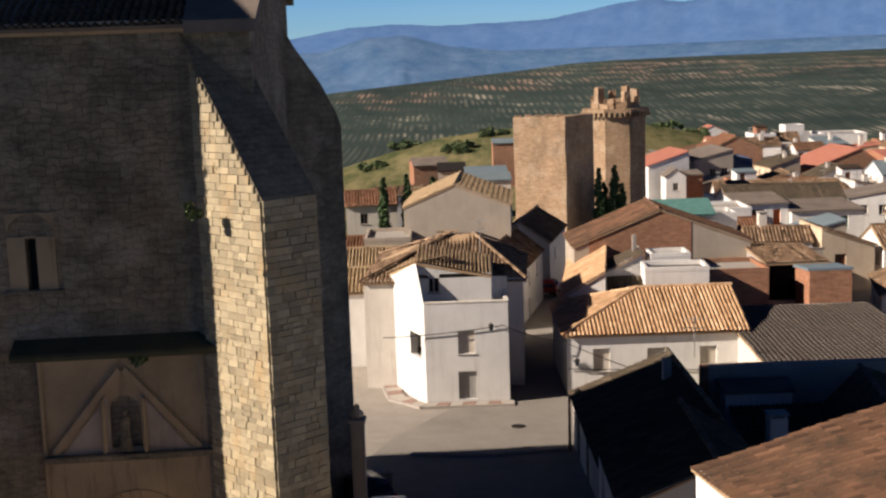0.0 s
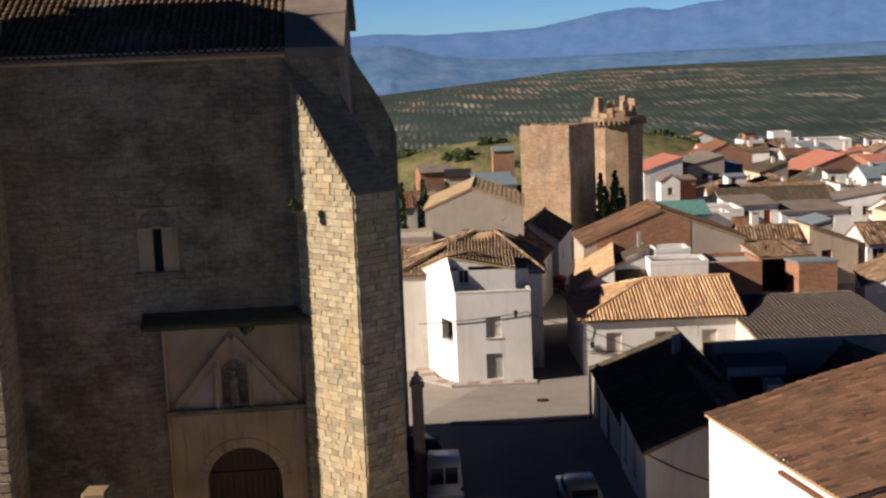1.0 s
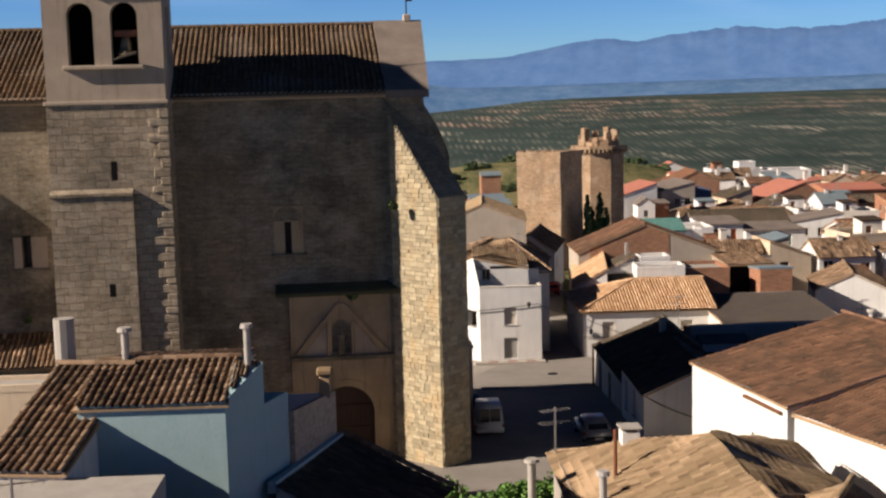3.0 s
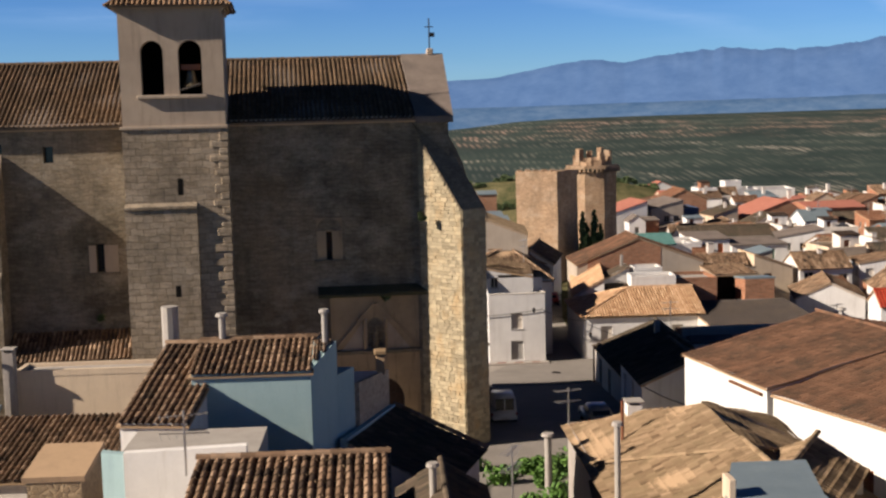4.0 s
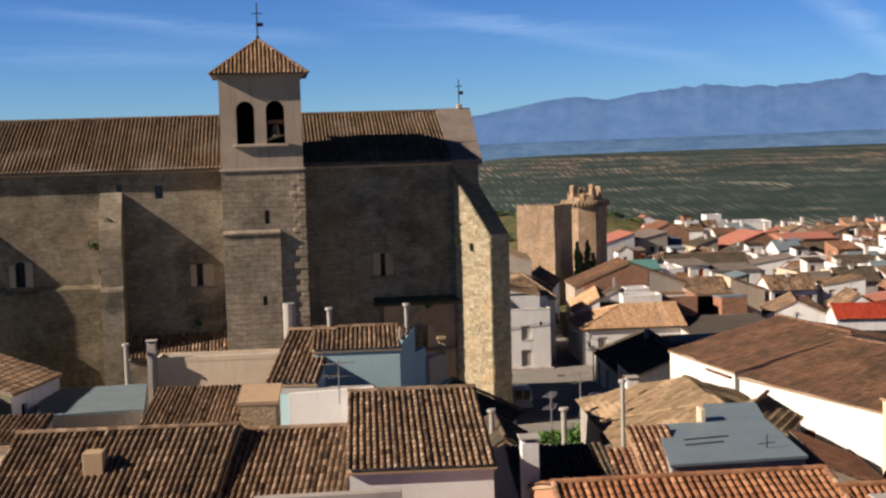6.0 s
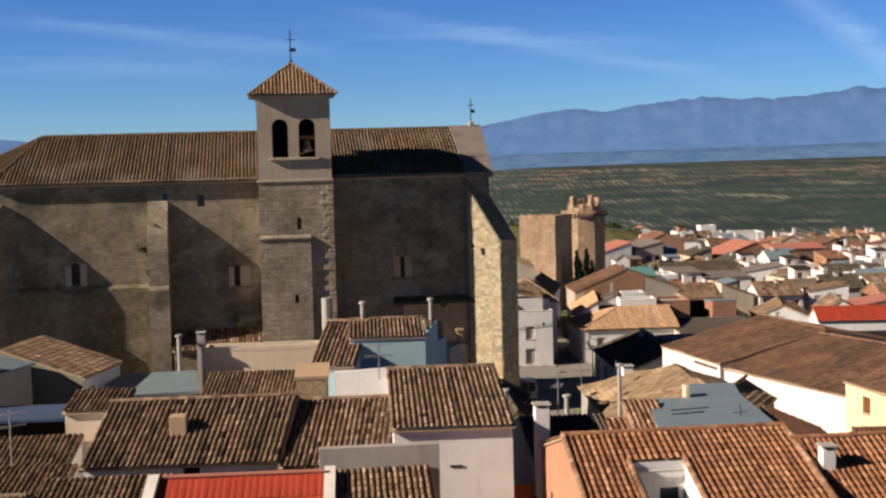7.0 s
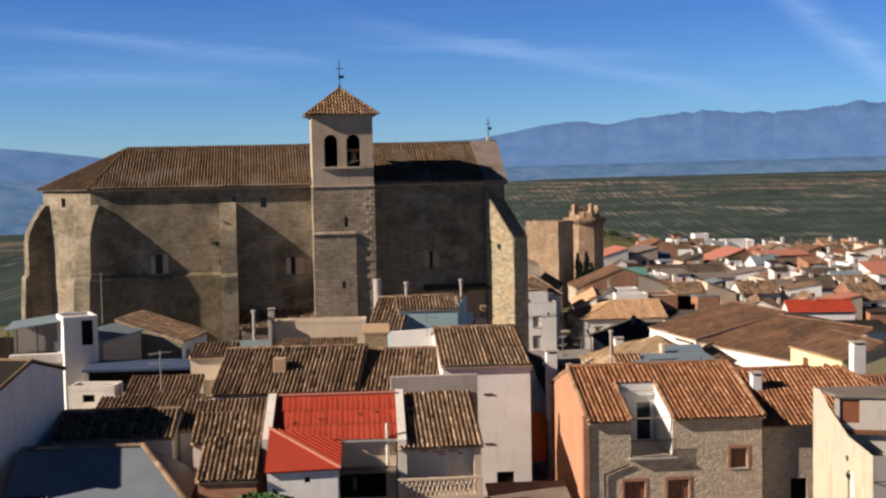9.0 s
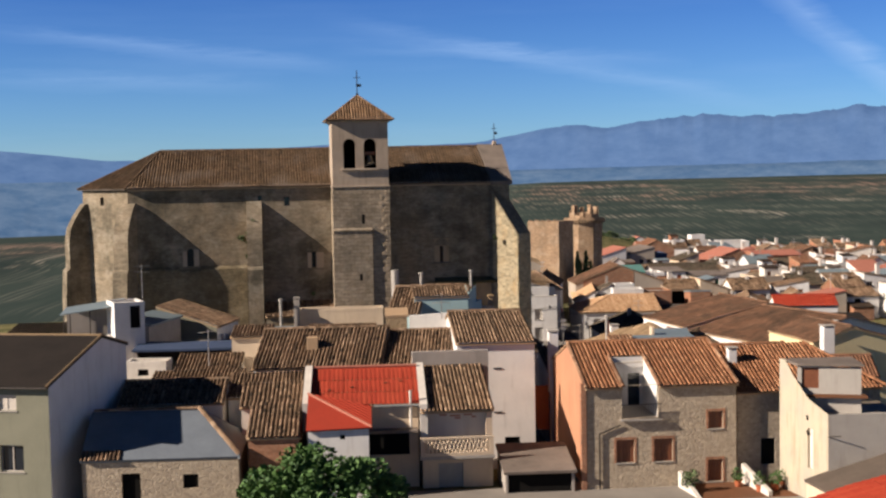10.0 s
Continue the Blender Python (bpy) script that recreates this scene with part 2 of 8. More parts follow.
M["cement_wall"] = plaster("tan_cement_render", (0.42, 0.36, 0.29), (0.35, 0.30, 0.245), (0.22, 0.18, 0.14), 0.5)
# Navy wall colour, also used to paint shade onto the blue-sheeted yard roof.
M["navy"] = plaster("navy_render_and_shade", (0.05, 0.075, 0.14), (0.04, 0.06, 0.11), (0.03, 0.04, 0.06), 0.4)
M["blue"] = plaster("pale_blue_render", (0.34, 0.46, 0.46), (0.28, 0.40, 0.41), (0.20, 0.26, 0.29), 0.5)
M["pink"] = plaster("salmon_render", (0.45, 0.225, 0.13), (0.38, 0.19, 0.11), (0.25, 0.13, 0.08), 0.5)
M["yellow"] = plaster("yellow_render", (0.74, 0.62, 0.36), (0.66, 0.55, 0.32), (0.45, 0.36, 0.22), 0.4)
M["ochre"] = plaster("ochre_render", (0.44, 0.30, 0.18), (0.36, 0.25, 0.15), (0.2, 0.14, 0.09), 0.5)
M["t_old"] = tiles("old_clay_tiles", (0.045, 0.029, 0.02), (0.20, 0.125, 0.076), (0.40, 0.275, 0.18), (0.05, 0.041, 0.028), amount=0.75)
M["t_mix"] = tiles("mixed_clay_tiles", (0.09, 0.045, 0.028), (0.24, 0.125, 0.072), (0.44, 0.28, 0.175), (0.08, 0.055, 0.035), 0.6)
M["t_new"] = tiles("red_clay_tiles", (0.15, 0.065, 0.032), (0.275, 0.122, 0.060), (0.42, 0.21, 0.11), (0.11, 0.065, 0.04), 0.6)
M["t_gold"] = tiles("straw_clay_tiles", (0.30, 0.165, 0.085), (0.50, 0.31, 0.175), (0.66, 0.45, 0.28), (0.25, 0.17, 0.1), 0.4)
M["t_brown"] = tiles("brown_tiles", (0.13, 0.062, 0.036), (0.20, 0.095, 0.055), (0.29, 0.15, 0.09), (0.07, 0.045, 0.03), 0.6)
# Mossy roofs, and one roof whose shadow is put into the tile colour.
M["t_dark"] = tiles("mossy_and_shaded_tiles", (0.05, 0.042, 0.034), (0.095, 0.07, 0.05), (0.16, 0.12, 0.085), (0.045, 0.05, 0.03), 0.8)
M["t_ochre"] = tiles("lichen_tiles", (0.24, 0.165, 0.095), (0.36, 0.255, 0.15), (0.46, 0.34, 0.21), (0.16, 0.125, 0.07), 0.6)
M["t_lichen"] = tiles("yellow_lichen_tiles", (0.12, 0.078, 0.046), (0.25, 0.172, 0.103), (0.38, 0.27, 0.17), (0.20, 0.152, 0.086), 0.8)
M["t_warm"] = tiles("weathered_brown_tiles", (0.08, 0.044, 0.028), (0.165, 0.088, 0.053), (0.25, 0.135, 0.082), (0.055, 0.042, 0.03), 1.0)
M["t_sheet"] = tiles("ribbed_grey_sheet", (0.085, 0.07, 0.06), (0.105, 0.088, 0.075), (0.125, 0.105, 0.09), (0.07, 0.058, 0.05), 0.4)
M["t_red"] = tiles("painted_red_sheet", (0.31, 0.038, 0.02), (0.36, 0.048, 0.024), (0.41, 0.066, 0.032), (0.2, 0.036, 0.02), 0.5)
M["redpaint"] = plain("faded_red_roof_paint", (0.40, 0.165, 0.115), (0.32, 0.125, 0.088), 0.6, 0.9)
M["slab"] = plain("grey_roof_slab", (0.22, 0.18, 0.15), (0.12, 0.10, 0.085), 0.45, 0.9)
M["olive"] = plaster("grey_green_render", (0.21, 0.205, 0.15), (0.17, 0.168, 0.122), (0.1, 0.092, 0.07), 0.5)
M["metal"] = plain("galvanised_sheet", (0.22, 0.27, 0.285), (0.17, 0.215, 0.235), 0.7, 0.55, 0.25)
M["bluesheet"] = plain("slate_blue_sheet", (0.17, 0.195, 0.22), (0.13, 0.15, 0.175), 0.6, 0.6, 0.1)
M["teal"] = plain("teal_netting", (0.06, 0.16, 0.14), (0.10, 0.22, 0.20), 1.5, 0.8)
M["darkroof"] = plain("dark_sheet_roof", (0.026, 0.021, 0.018), (0.018, 0.015, 0.013), 0.5, 0.95)
M["dullslab"] = plain("brown_grey_roof_sheet", (0.12, 0.095, 0.075), (0.085, 0.068, 0.055), 0.8, 0.9)
M["asphalt"] = plain("worn_pale_asphalt", (0.26, 0.235, 0.205), (0.20, 0.18, 0.158), 0.35, 0.9)
M["paving"] = plain("pale_paving", (0.33, 0.295, 0.255), (0.265, 0.235, 0.20), 0.8, 0.9)
M["redslab"] = plain("reddish_paving_slab", (0.30, 0.20, 0.16), (0.24, 0.165, 0.135), 1.5, 0.9)
M["kerb"] = plain("kerb_stone", (0.42, 0.38, 0.33), (0.34, 0.3, 0.26), 1.5, 0.9)
M["yellowpaint"] = plain("yellow_kerb_paint", (0.55, 0.36, 0.05), (0.45, 0.3, 0.06), 1.5, 0.8)
M["wood"] = plain("dark_door_wood", (0.060, 0.028, 0.016), (0.04, 0.02, 0.012), 3, 0.6)
M["brownwood"] = plain("varnished_wood", (0.20, 0.075, 0.035), (0.14, 0.05, 0.025), 3, 0.5)
M["greenwood"] = plain("green_painted_wood", (0.035, 0.10, 0.065), (0.03, 0.08, 0.05), 3, 0.6)
M["orange"] = plain("orange_door_paint", (0.55, 0.13, 0.03), (0.46, 0.11, 0.03), 2, 0.6)
M["shutter"] = plain("pale_roller_blind", (0.55, 0.50, 0.43), (0.48, 0.43, 0.37), 2, 0.6)
M["greyblind"] = plain("grey_roller_blind", (0.33, 0.32, 0.30), (0.28, 0.27, 0.25), 2, 0.6)
M["iron"] = plain("dark_iron", (0.03, 0.028, 0.026), (0.045, 0.035, 0.03), 4, 0.6, 0.6)
M["steel"] = plain("aerial_aluminium", (0.42, 0.40, 0.38), (0.34, 0.32, 0.3), 4, 0.45, 0.7)
M["tyre"] = plain("tyre_rubber", (0.02, 0.02, 0.02), (0.028, 0.027, 0.026), 5, 0.9)
# Near-black colour puts the darkness of unlit space onto panels closing the openings.
M["void"] = plain("unlit_room", (0.006, 0.0055, 0.005), (0.009, 0.008, 0.007), 2, 0.9)
M["pane"] = glass_dark("window_glass")
M["bronze"] = plain("bell_bronze", (0.20, 0.16, 0.10), (0.14, 0.12, 0.08), 3, 0.45, 0.8)
M["cement"] = plain("bare_cement", (0.38, 0.35, 0.31), (0.3, 0.275, 0.245), 1.2, 0.9)


# ---- building helpers ----
def mesh_ob(name, bm, material, parent=None, label=""):
    me = bpy.data.meshes.new(name)
    bm.to_mesh(me)
    bm.free()
    me.materials.append(material)
    ob = new(name, me)
    if parent is not None:
        ob.parent = parent
    if label:
        ob["label"] = label
    return ob


def part(name, bm, material, parent, label=""):
    return mesh_ob(name, bm, material, parent, label)


def empty(name, m=None):
    e = new(name)
    e.empty_display_size = 0.3
    if m is not None:
        e.matrix_basis = m
    return e


def add_box(bm, x0, x1, y0, y1, z0, z1, bevel=0.0):
    vs = [bm.verts.new(c) for c in ((x0, y0, z0), (x1, y0, z0), (x1, y1, z0), (x0, y1, z0), (x0, y0, z1), (x1, y0, z1), (x1, y1, z1), (x0, y1, z1))]
    fs = [bm.faces.new([vs[i] for i in f]) for f in ((3, 2, 1, 0), (4, 5, 6, 7), (0, 1, 5, 4), (1, 2, 6, 5), (2, 3, 7, 6), (3, 0, 4, 7))]
    if bevel:
        bmesh.ops.bevel(bm, geom=list({e for f in fs for e in f.edges}), offset=bevel, segments=1, affect="EDGES")
    return vs


def box(x0, x1, y0, y1, z0, z1, bevel=0.0):
    bm = bmesh.new()
    add_box(bm, x0, x1, y0, y1, z0, z1, bevel)
    return bm


def add_prism(bm, base, z0, z1):
    """Upright prism over an anticlockwise outline; z0, z1 numbers or one per corner."""
    k = len(base)
    a = [bm.verts.new((x, y, z0[i] if isinstance(z0, (list, tuple)) else z0)) for i, (x, y) in enumerate(base)]
    b = [bm.verts.new((x, y, z1[i] if isinstance(z1, (list, tuple)) else z1)) for i, (x, y) in enumerate(base)]
    bm.faces.new(a[::-1])
    bm.faces.new(b)
    for i in range(k):
        j = (i + 1) % k
        bm.faces.new((a[i], a[j], b[j], b[i]))


def prism(base, z0, z1):
    bm = bmesh.new()
    add_prism(bm, base, z0, z1)
    return bm


def add_side_prism(bm, outline, x0, x1):
    """Outline in (y, z), drawn out along x."""
    a = [bm.verts.new((x0, y, z)) for y, z in outline]
    b = [bm.verts.new((x1, y, z)) for y, z in outline]
    bm.faces.new(a)
    bm.faces.new(b[::-1])
    k = len(outline)
    for i in range(k):
        j = (i + 1) % k
        bm.faces.new((a[j], a[i], b[i], b[j]))
    bmesh.ops.recalc_face_normals(bm, faces=bm.faces[:])


def add_rod(bm, p, q, r, seg=6, r2=None):
    p, q = Vector(p), Vector(q)
    r2 = r if r2 is None else r2
    d = (q - p).normalized()
    s = d.orthogonal().normalized()
    c = d.cross(s)
    a, b = [], []
    for i in range(seg):
        t = 2 * math.pi * i / seg
        o = s * math.cos(t) + c * math.sin(t)
        a.append(bm.verts.new(p + o * r))
        b.append(bm.verts.new(q + o * r2))
    for i in range(seg):
        j = (i + 1) % seg
        bm.faces.new((a[i], a[j], b[j], b[i]))
    bm.faces.new(a[::-1])
    bm.faces.new(b)


def rod(p, q, r, seg=6, r2=None):
    bm = bmesh.new()
    add_rod(bm, p, q, r, seg, r2)
    return bm


def add_wall(bm, p, q, z0, tops, holes=(), thick=0.3):
    """A wall from p to q in plan (outside on the right of that way), from z0 to the outline tops [(u, z), ...],
    with rectangular openings (u0, u1, za, zb) cut into it, each with its reveals."""
    p, q = Vector((*p, 0)), Vector((*q, 0))
    w = (q - p).length
    a = (q - p) / w
    inward = Vector((-a.y, a.x, 0))
    low = min(z for u, z in tops)
    us = sorted({0.0, w, *[h[0] for h in holes], *[h[1] for h in holes]})
    zs = sorted({z0, low, *[h[2] for h in holes], *[h[3] for h in holes]})
    cache = {}

    def vert(u, z, dep=0.0):
        key = (round(u, 4), round(z, 4), dep)
        if key not in cache:
            cache[key] = bm.verts.new(p + a * u + inward * dep + Vector((0, 0, z)))
        return cache[key]
    for u0, u1 in zip(us, us[1:]):
        for za, zb in zip(zs, zs[1:]):
            um, zm = (u0 + u1) / 2, (za + zb) / 2
            if not any(h[0] < um < h[1] and h[2] < zm < h[3] for h in holes):
                bm.faces.new((vert(u0, za), vert(u1, za), vert(u1, zb), vert(u0, zb)))
    for u0, u1, za, zb in (h[:4] for h in holes):
        if zb > low - 0.01:
            for u in (u0, u1):
                bm.faces.new((vert(u, za), vert(u, za, thick), vert(u, zb, thick), vert(u, zb)))
            bm.faces.new((vert(u0, za), vert(u0, za, thick), vert(u1, za, thick), vert(u1, za)))
            continue
        ring = ((u0, za), (u1, za), (u1, zb), (u0, zb))
        for i in range(4):
            s, e = ring[i], ring[(i + 1) % 4]
            bm.faces.new((vert(*s), vert(*s, thick), vert(*e, thick), vert(*e)))
    upper = [(u, z) for u, z in tops]
    if max(z for u, z in tops) > low + 0.01:
        ring = [vert(u, low) for u in us]
        crown = [vert(u, z) for u, z in upper[::-1] if z > low + 1e-4]
        bm.faces.new(ring + crown)
    return a, inward


def tile_faces(p0, along, up, length, run, pitch=0.24, course=0.42, left=0.0, right=0.0, high=0.075, rng=None, sag=0.05, gap=0.3):
    """Rows of curved tiles on one roof slope from the eave's left end p0: cover tiles and channels, course by course.
    left, right: how far the slope's ends lean in at the ridge (hips). gap: channel tint, lowered to imitate shade."""
    p0, along, up = Vector(p0), Vector(along).normalized(), Vector(up).normalized()
    nor = along.cross(up).normalized()
    cols, rows = max(2, int(length / pitch)), max(1, int(run / course))
    pw, ch = length / cols, run / rows
    prof = ((0.0, 0.0), (0.18, 0.75), (0.38, 1.0), (0.58, 0.75), (0.76, 0.0))
    verts, faces, tints = [], [], []
    for i in range(cols):
        mid = (i + 0.4) * pw
        reach = 1.0
        if left > 0:
            reach = min(reach, mid / left)
        if right > 0:
            reach = min(reach, (length - mid) / right)
        jig = rng.uniform(-0.012, 0.012)
        tone = rng.gauss(0.5, 0.1)
        for k in range(rows):
            s0 = k * ch
            if s0 >= reach * run - 0.05:
                break
            s1 = min((k + 1) * ch, reach * run)
            tint = min(1.0, max(0.0, tone + rng.gauss(0.0, 0.15 if rng.random() < 0.85 else 0.35)))
            base = len(verts)
            off = rng.uniform(-0.012, 0.012)
            for s, lift in ((s0 - 0.03, 0.045), (s1, 0.0)):
                dip = sag * (noise.noise(p0 + along * mid * 0.35 + up * s * 0.35) - 0.3)
                for f, h in prof:
                    verts.append(p0 + along * ((i + f) * pw + jig + off) + up * s + nor * (h * high + lift + dip))
                verts.append(p0 + along * ((i + 1) * pw + jig) + up * s + nor * (lift * 0.5 + dip))
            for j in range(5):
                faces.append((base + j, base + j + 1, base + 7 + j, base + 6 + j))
                # Shade between the cover tiles is put into the channel tint.
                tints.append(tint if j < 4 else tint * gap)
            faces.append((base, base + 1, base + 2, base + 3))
            # Tile ends get a lower tint in place of shade.
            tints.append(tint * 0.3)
    return verts, faces, tints


def tile_part(name, chunks, material, parent, label="", kind="stuff"):
    verts, faces, tints = [], [], []
    for v, f, t in chunks:
        b = len(verts)
        verts += v
        faces += [tuple(i + b for i in q) for q in f]
        tints += t
    me = bpy.data.meshes.new(name)
    me.from_pydata([tuple(v) for v in verts], [], faces)
    at = me.attributes.new("tint", "FLOAT", "FACE")
    at.data.foreach_set("value", tints)
    me.materials.append(material)
    ob = new(name, me)
    ob.parent = parent
    if label:
        ob["label"] = label
    if kind:
        ob["kind"] = kind
    return ob


def ridge_faces(p, q, r, rng, step=0.42):
    """A row of half-round cap tiles from p to q."""
    p, q = Vector(p), Vector(q)
    d = (q - p)
    k = max(1, int(d.length / step))
    d.normalize()
    side = d.cross(Vector((0, 0, 1))).normalized()
    upv = side.cross(d)
    step = (q - p).length / k
    verts, faces, tints = [], [], []
    for i in range(k):
        b = len(verts)
        tint = min(1, max(0, rng.gauss(0.6, 0.2)))
        for s, rr in ((i * step - 0.03, r * 1.08), ((i + 1) * step, r * 0.92)):
            for a in range(6):
                t = math.pi * a / 5
                verts.append(p + d * s + side * math.cos(t) * rr + upv * (math.sin(t) * rr - 0.02 + rng.uniform(0, 0.01)))
        for a in range(5):
            faces.append((b + a, b + a + 1, b + 7 + a, b + 6 + a))
            tints.append(tint)
        faces.append(tuple(b + a for a in range(6)))
        # The cap's open end is tinted darker to imitate shade.
        tints.append(tint * 0.5)
    return verts, faces, tints


def in_wall(parent, p, a, inward, u0, u1, za, zb, kind, depth=0.2):
    """A window or door set back in its opening: frame, pane or leaf, sill."""
    p = Vector((*p, 0))
    turn = math.atan2(a.y, a.x)
    at = p + a * u0 + inward * depth
    w, h = u1 - u0, zb - za
    g = empty("door" if "door" in kind else "window", Matrix.Translation((at.x, at.y, za)) @ pose(0, 0, 0, 0, 0, math.degrees(turn)))
    g.parent = parent
    leaf = {"win": "pane", "shut": "shutter", "grey": "greyblind", "door": "brownwood", "greendoor": "greenwood", "orangedoor": "orange", "wood": "brownwood", "void": "void"}[kind]
    nm = {"win": "pane", "shut": "roller_blind", "grey": "roller_blind", "wood": "shutter", "void": "dark_opening"}.get(kind, "leaf")
    bm = bmesh.new()
    if kind in ("shut", "grey"):
        n = max(3, int(h / 0.12))
        line = [(0.06, 0.0)]
        for i in range(n):
            line += [(0.02, h * (i + 0.15) / n), (0.02, h * (i + 0.8) / n), (0.032, h * (i + 1) / n)]
        add_side_prism(bm, line + [(0.06, h)], 0.0, w)
    elif kind in ("wood", "door", "greendoor", "orangedoor"):
        n = max(2, int(w / 0.22))
        line = []
        for i in range(n):
            line += [(w * i / n, 0.045), (w * i / n + 0.02, 0.02), (w * (i + 1) / n - 0.02, 0.02)]
        add_prism(bm, line + [(w, 0.045), (w, 0.08), (0, 0.08)], 0, h)
    else:
        add_box(bm, 0, w, 0.04, 0.06, 0, h)
    mesh_ob(nm, bm, M[leaf], g)
    if kind in ("win", "wood", "shut"):
        fr = bmesh.new()
        t = 0.06
        for b in ((0, t, 0, h), (w - t, w, 0, h), (t, w - t, 0, t), (t, w - t, h - t, h), (w / 2 - t / 2, w / 2 + t / 2, t, h - t)):
            add_box(fr, b[0], b[1], -0.01, 0.018, b[2], b[3])
        mesh_ob("window_frame", fr, M["brownwood"] if kind == "wood" else M["shutter"], g)
        mesh_ob("window_sill", box(-0.08, w + 0.08, -depth - 0.06, -0.012, -0.07, -0.004, 0.008), M["cement"], g)
    return g


COUNT = [0]


def house(label, x, y, w, d, z0, eave, rise, ridge="x", yaw=0.0, wall="white", roof="t_old", over=0.25, openings=(), name="house",
          category="house", group="", at=0.5, hipl=0.0, hipr=0.0, fine=1, thick=0.25, parapet=0.35, trim=None, gable_over=0.12, notch=None):
    """One house: x, y its near left corner in plan, w along its front, d its depth.
    ridge: 'x' along the front, 'y' front to back, 'back'/'front'/'right'/'left' a single slope that rises that way, 'flat' with a parapet.
    openings: (side, u, z, width, height, kind) with side s, e, n or w and u from that side's left end."""
    COUNT[0] += 1
    rng = random.Random(COUNT[0] * 17)
    h = tagged(empty(name, pose(x, y, 0, 0, 0, yaw)), label, category, group)
    bm = bmesh.new()
    flat = ridge == "flat"
    top = eave + rise
    C = {"s": ((0, 0), (w, 0)), "e": ((w, 0), (w, d)), "n": ((w, d), (0, d)), "w": ((0, d), (0, 0))}
    lenof = {"s": w, "e": d, "n": w, "w": d}
    tops = {k: [(0, eave), (lenof[k], eave)] for k in C}
    if flat:
        pass
    elif ridge == "x" and not hipl:
        tops["w"] = [(0, eave), (d * (1 - at), top), (d, eave)]
    if ridge == "x" and not hipr:
        tops["e"] = [(0, eave), (d * at, top), (d, eave)]
    if ridge == "y":
        if not hipl:
            tops["s"] = [(0, eave), (w * at, top), (w, eave)]
        if not hipr:
            tops["n"] = [(0, eave), (w * (1 - at), top), (w, eave)]
    if ridge == "back":
        tops.update(n=[(0, top), (w, top)], e=[(0, eave), (d, top)], w=[(0, top), (d, eave)])
    if ridge == "front":
        tops.update(s=[(0, top), (w, top)], e=[(0, top), (d, eave)], w=[(0, eave), (d, top)])
    if ridge == "right":
        tops.update(e=[(0, top), (d, top)], s=[(0, eave), (w, top)], n=[(0, top), (w, eave)])
    if ridge == "left":
        tops.update(w=[(0, top), (d, top)], s=[(0, top), (w, eave)], n=[(0, eave), (w, top)])
    if flat:
        tops = {k: [(0, eave + parapet), (lenof[k], eave + parapet)] for k in C}
    for k, (p, q) in C.items():
        mine = [o for o in openings if o[0] == k]
        tp = tops[k]
        a, inward = add_wall(bm, p, q, z0, tp, [(o[1], o[1] + o[3], o[2], o[2] + o[4]) for o in mine], thick)
        for o in mine:
            if o[5] == "gap":
                continue
            in_wall(h, p, a, inward, o[1], o[1] + o[3], o[2], o[2] + o[4], o[5], thick * 0.6)
    bmesh.ops.remove_doubles(bm, verts=bm.verts[:], dist=0.001)
    part("wall", bm, M[wall], h)
    go = gable_over
    if flat:
        part("roof", box(0.2, w - 0.2, 0.2, d - 0.2, eave - 0.15, eave), M[roof], h)
        bm = bmesh.new()
        for b in ((0, w, 0, 0.2), (0, w, d - 0.2, d), (0, 0.2, 0.2, d - 0.2), (w - 0.2, w, 0.2, d - 0.2)):
            add_box(bm, b[0] - (0.02 if b[0] == 0 else 0), b[1] + (0.02 if b[1] == w else 0), b[2] - 0.02, b[3] + 0.02, eave + parapet - 0.28, eave + parapet + 0.03)
        part("parapet", bm, M[trim or wall], h)
        return h
    slopes = []
    if ridge in ("x", "y"):
        L, D = (w, d) if ridge == "x" else (d, w)

        def P(u, v, z):
            return Vector((u, v, z)) if ridge == "x" else Vector((v, L - u, z))
        hl, hr = (hipl, hipr)
        m = D * at
        for v0, v1 in ((-over, m), (D + over, m)):
            run_h = abs(v1 - v0)
            gr = rise / (m if v0 < 0 else D - m)
            ze = eave - over * gr
            if v0 < 0:
                slopes.append((P(-go, v0, ze), P(1, 0, 0) - P(0, 0, 0), P(0, v1, top) - P(0, v0, ze), L + 2 * go, hl, hr))
            else:
                slopes.append((P(L + go, v0, ze), P(-1, 0, 0) - P(0, 0, 0), P(0, v1, top) - P(0, v0, ze), L + 2 * go, hr, hl))
        for hip, u in ((hl, -1), (hr, 1)):
            if hip:
                gr = rise / hip
                e0 = -over if u < 0 else L + over
                ze = eave - over * gr
                tip = P(hip if u < 0 else L - hip, m, top)
                a0 = P(e0, D + go if u < 0 else -go, ze)
                a1 = P(e0, -go if u < 0 else D + go, ze)
                mid = (a0 + a1) / 2 + (tip - (a0 + a1) / 2)
                along = (a1 - a0)
                foot = a0 + along * ((tip - a0).dot(along) / along.length_squared)
                slopes.append((a0, along, tip - foot, along.length, (foot - a0).length, (a1 - foot).length))
    else:
        gr = rise / {"back": d, "front": d, "right": w, "left": w}[ridge]
        oz = over * gr
        if ridge == "back":
            slopes.append((Vector((-go, -over, eave - oz)), Vector((1, 0, 0)), Vector((0, d + over, rise + oz)), w + 2 * go, 0, 0))
        if ridge == "front":
            slopes.append((Vector((w + go, d + over, eave - oz)), Vector((-1, 0, 0)), Vector((0, -d - over, rise + oz)), w + 2 * go, 0, 0))
        if ridge == "right":
            slopes.append((Vector((-over, d + go, eave - oz)), Vector((0, -1, 0)), Vector((w + over, 0, rise + oz)), d + 2 * go, 0, 0))
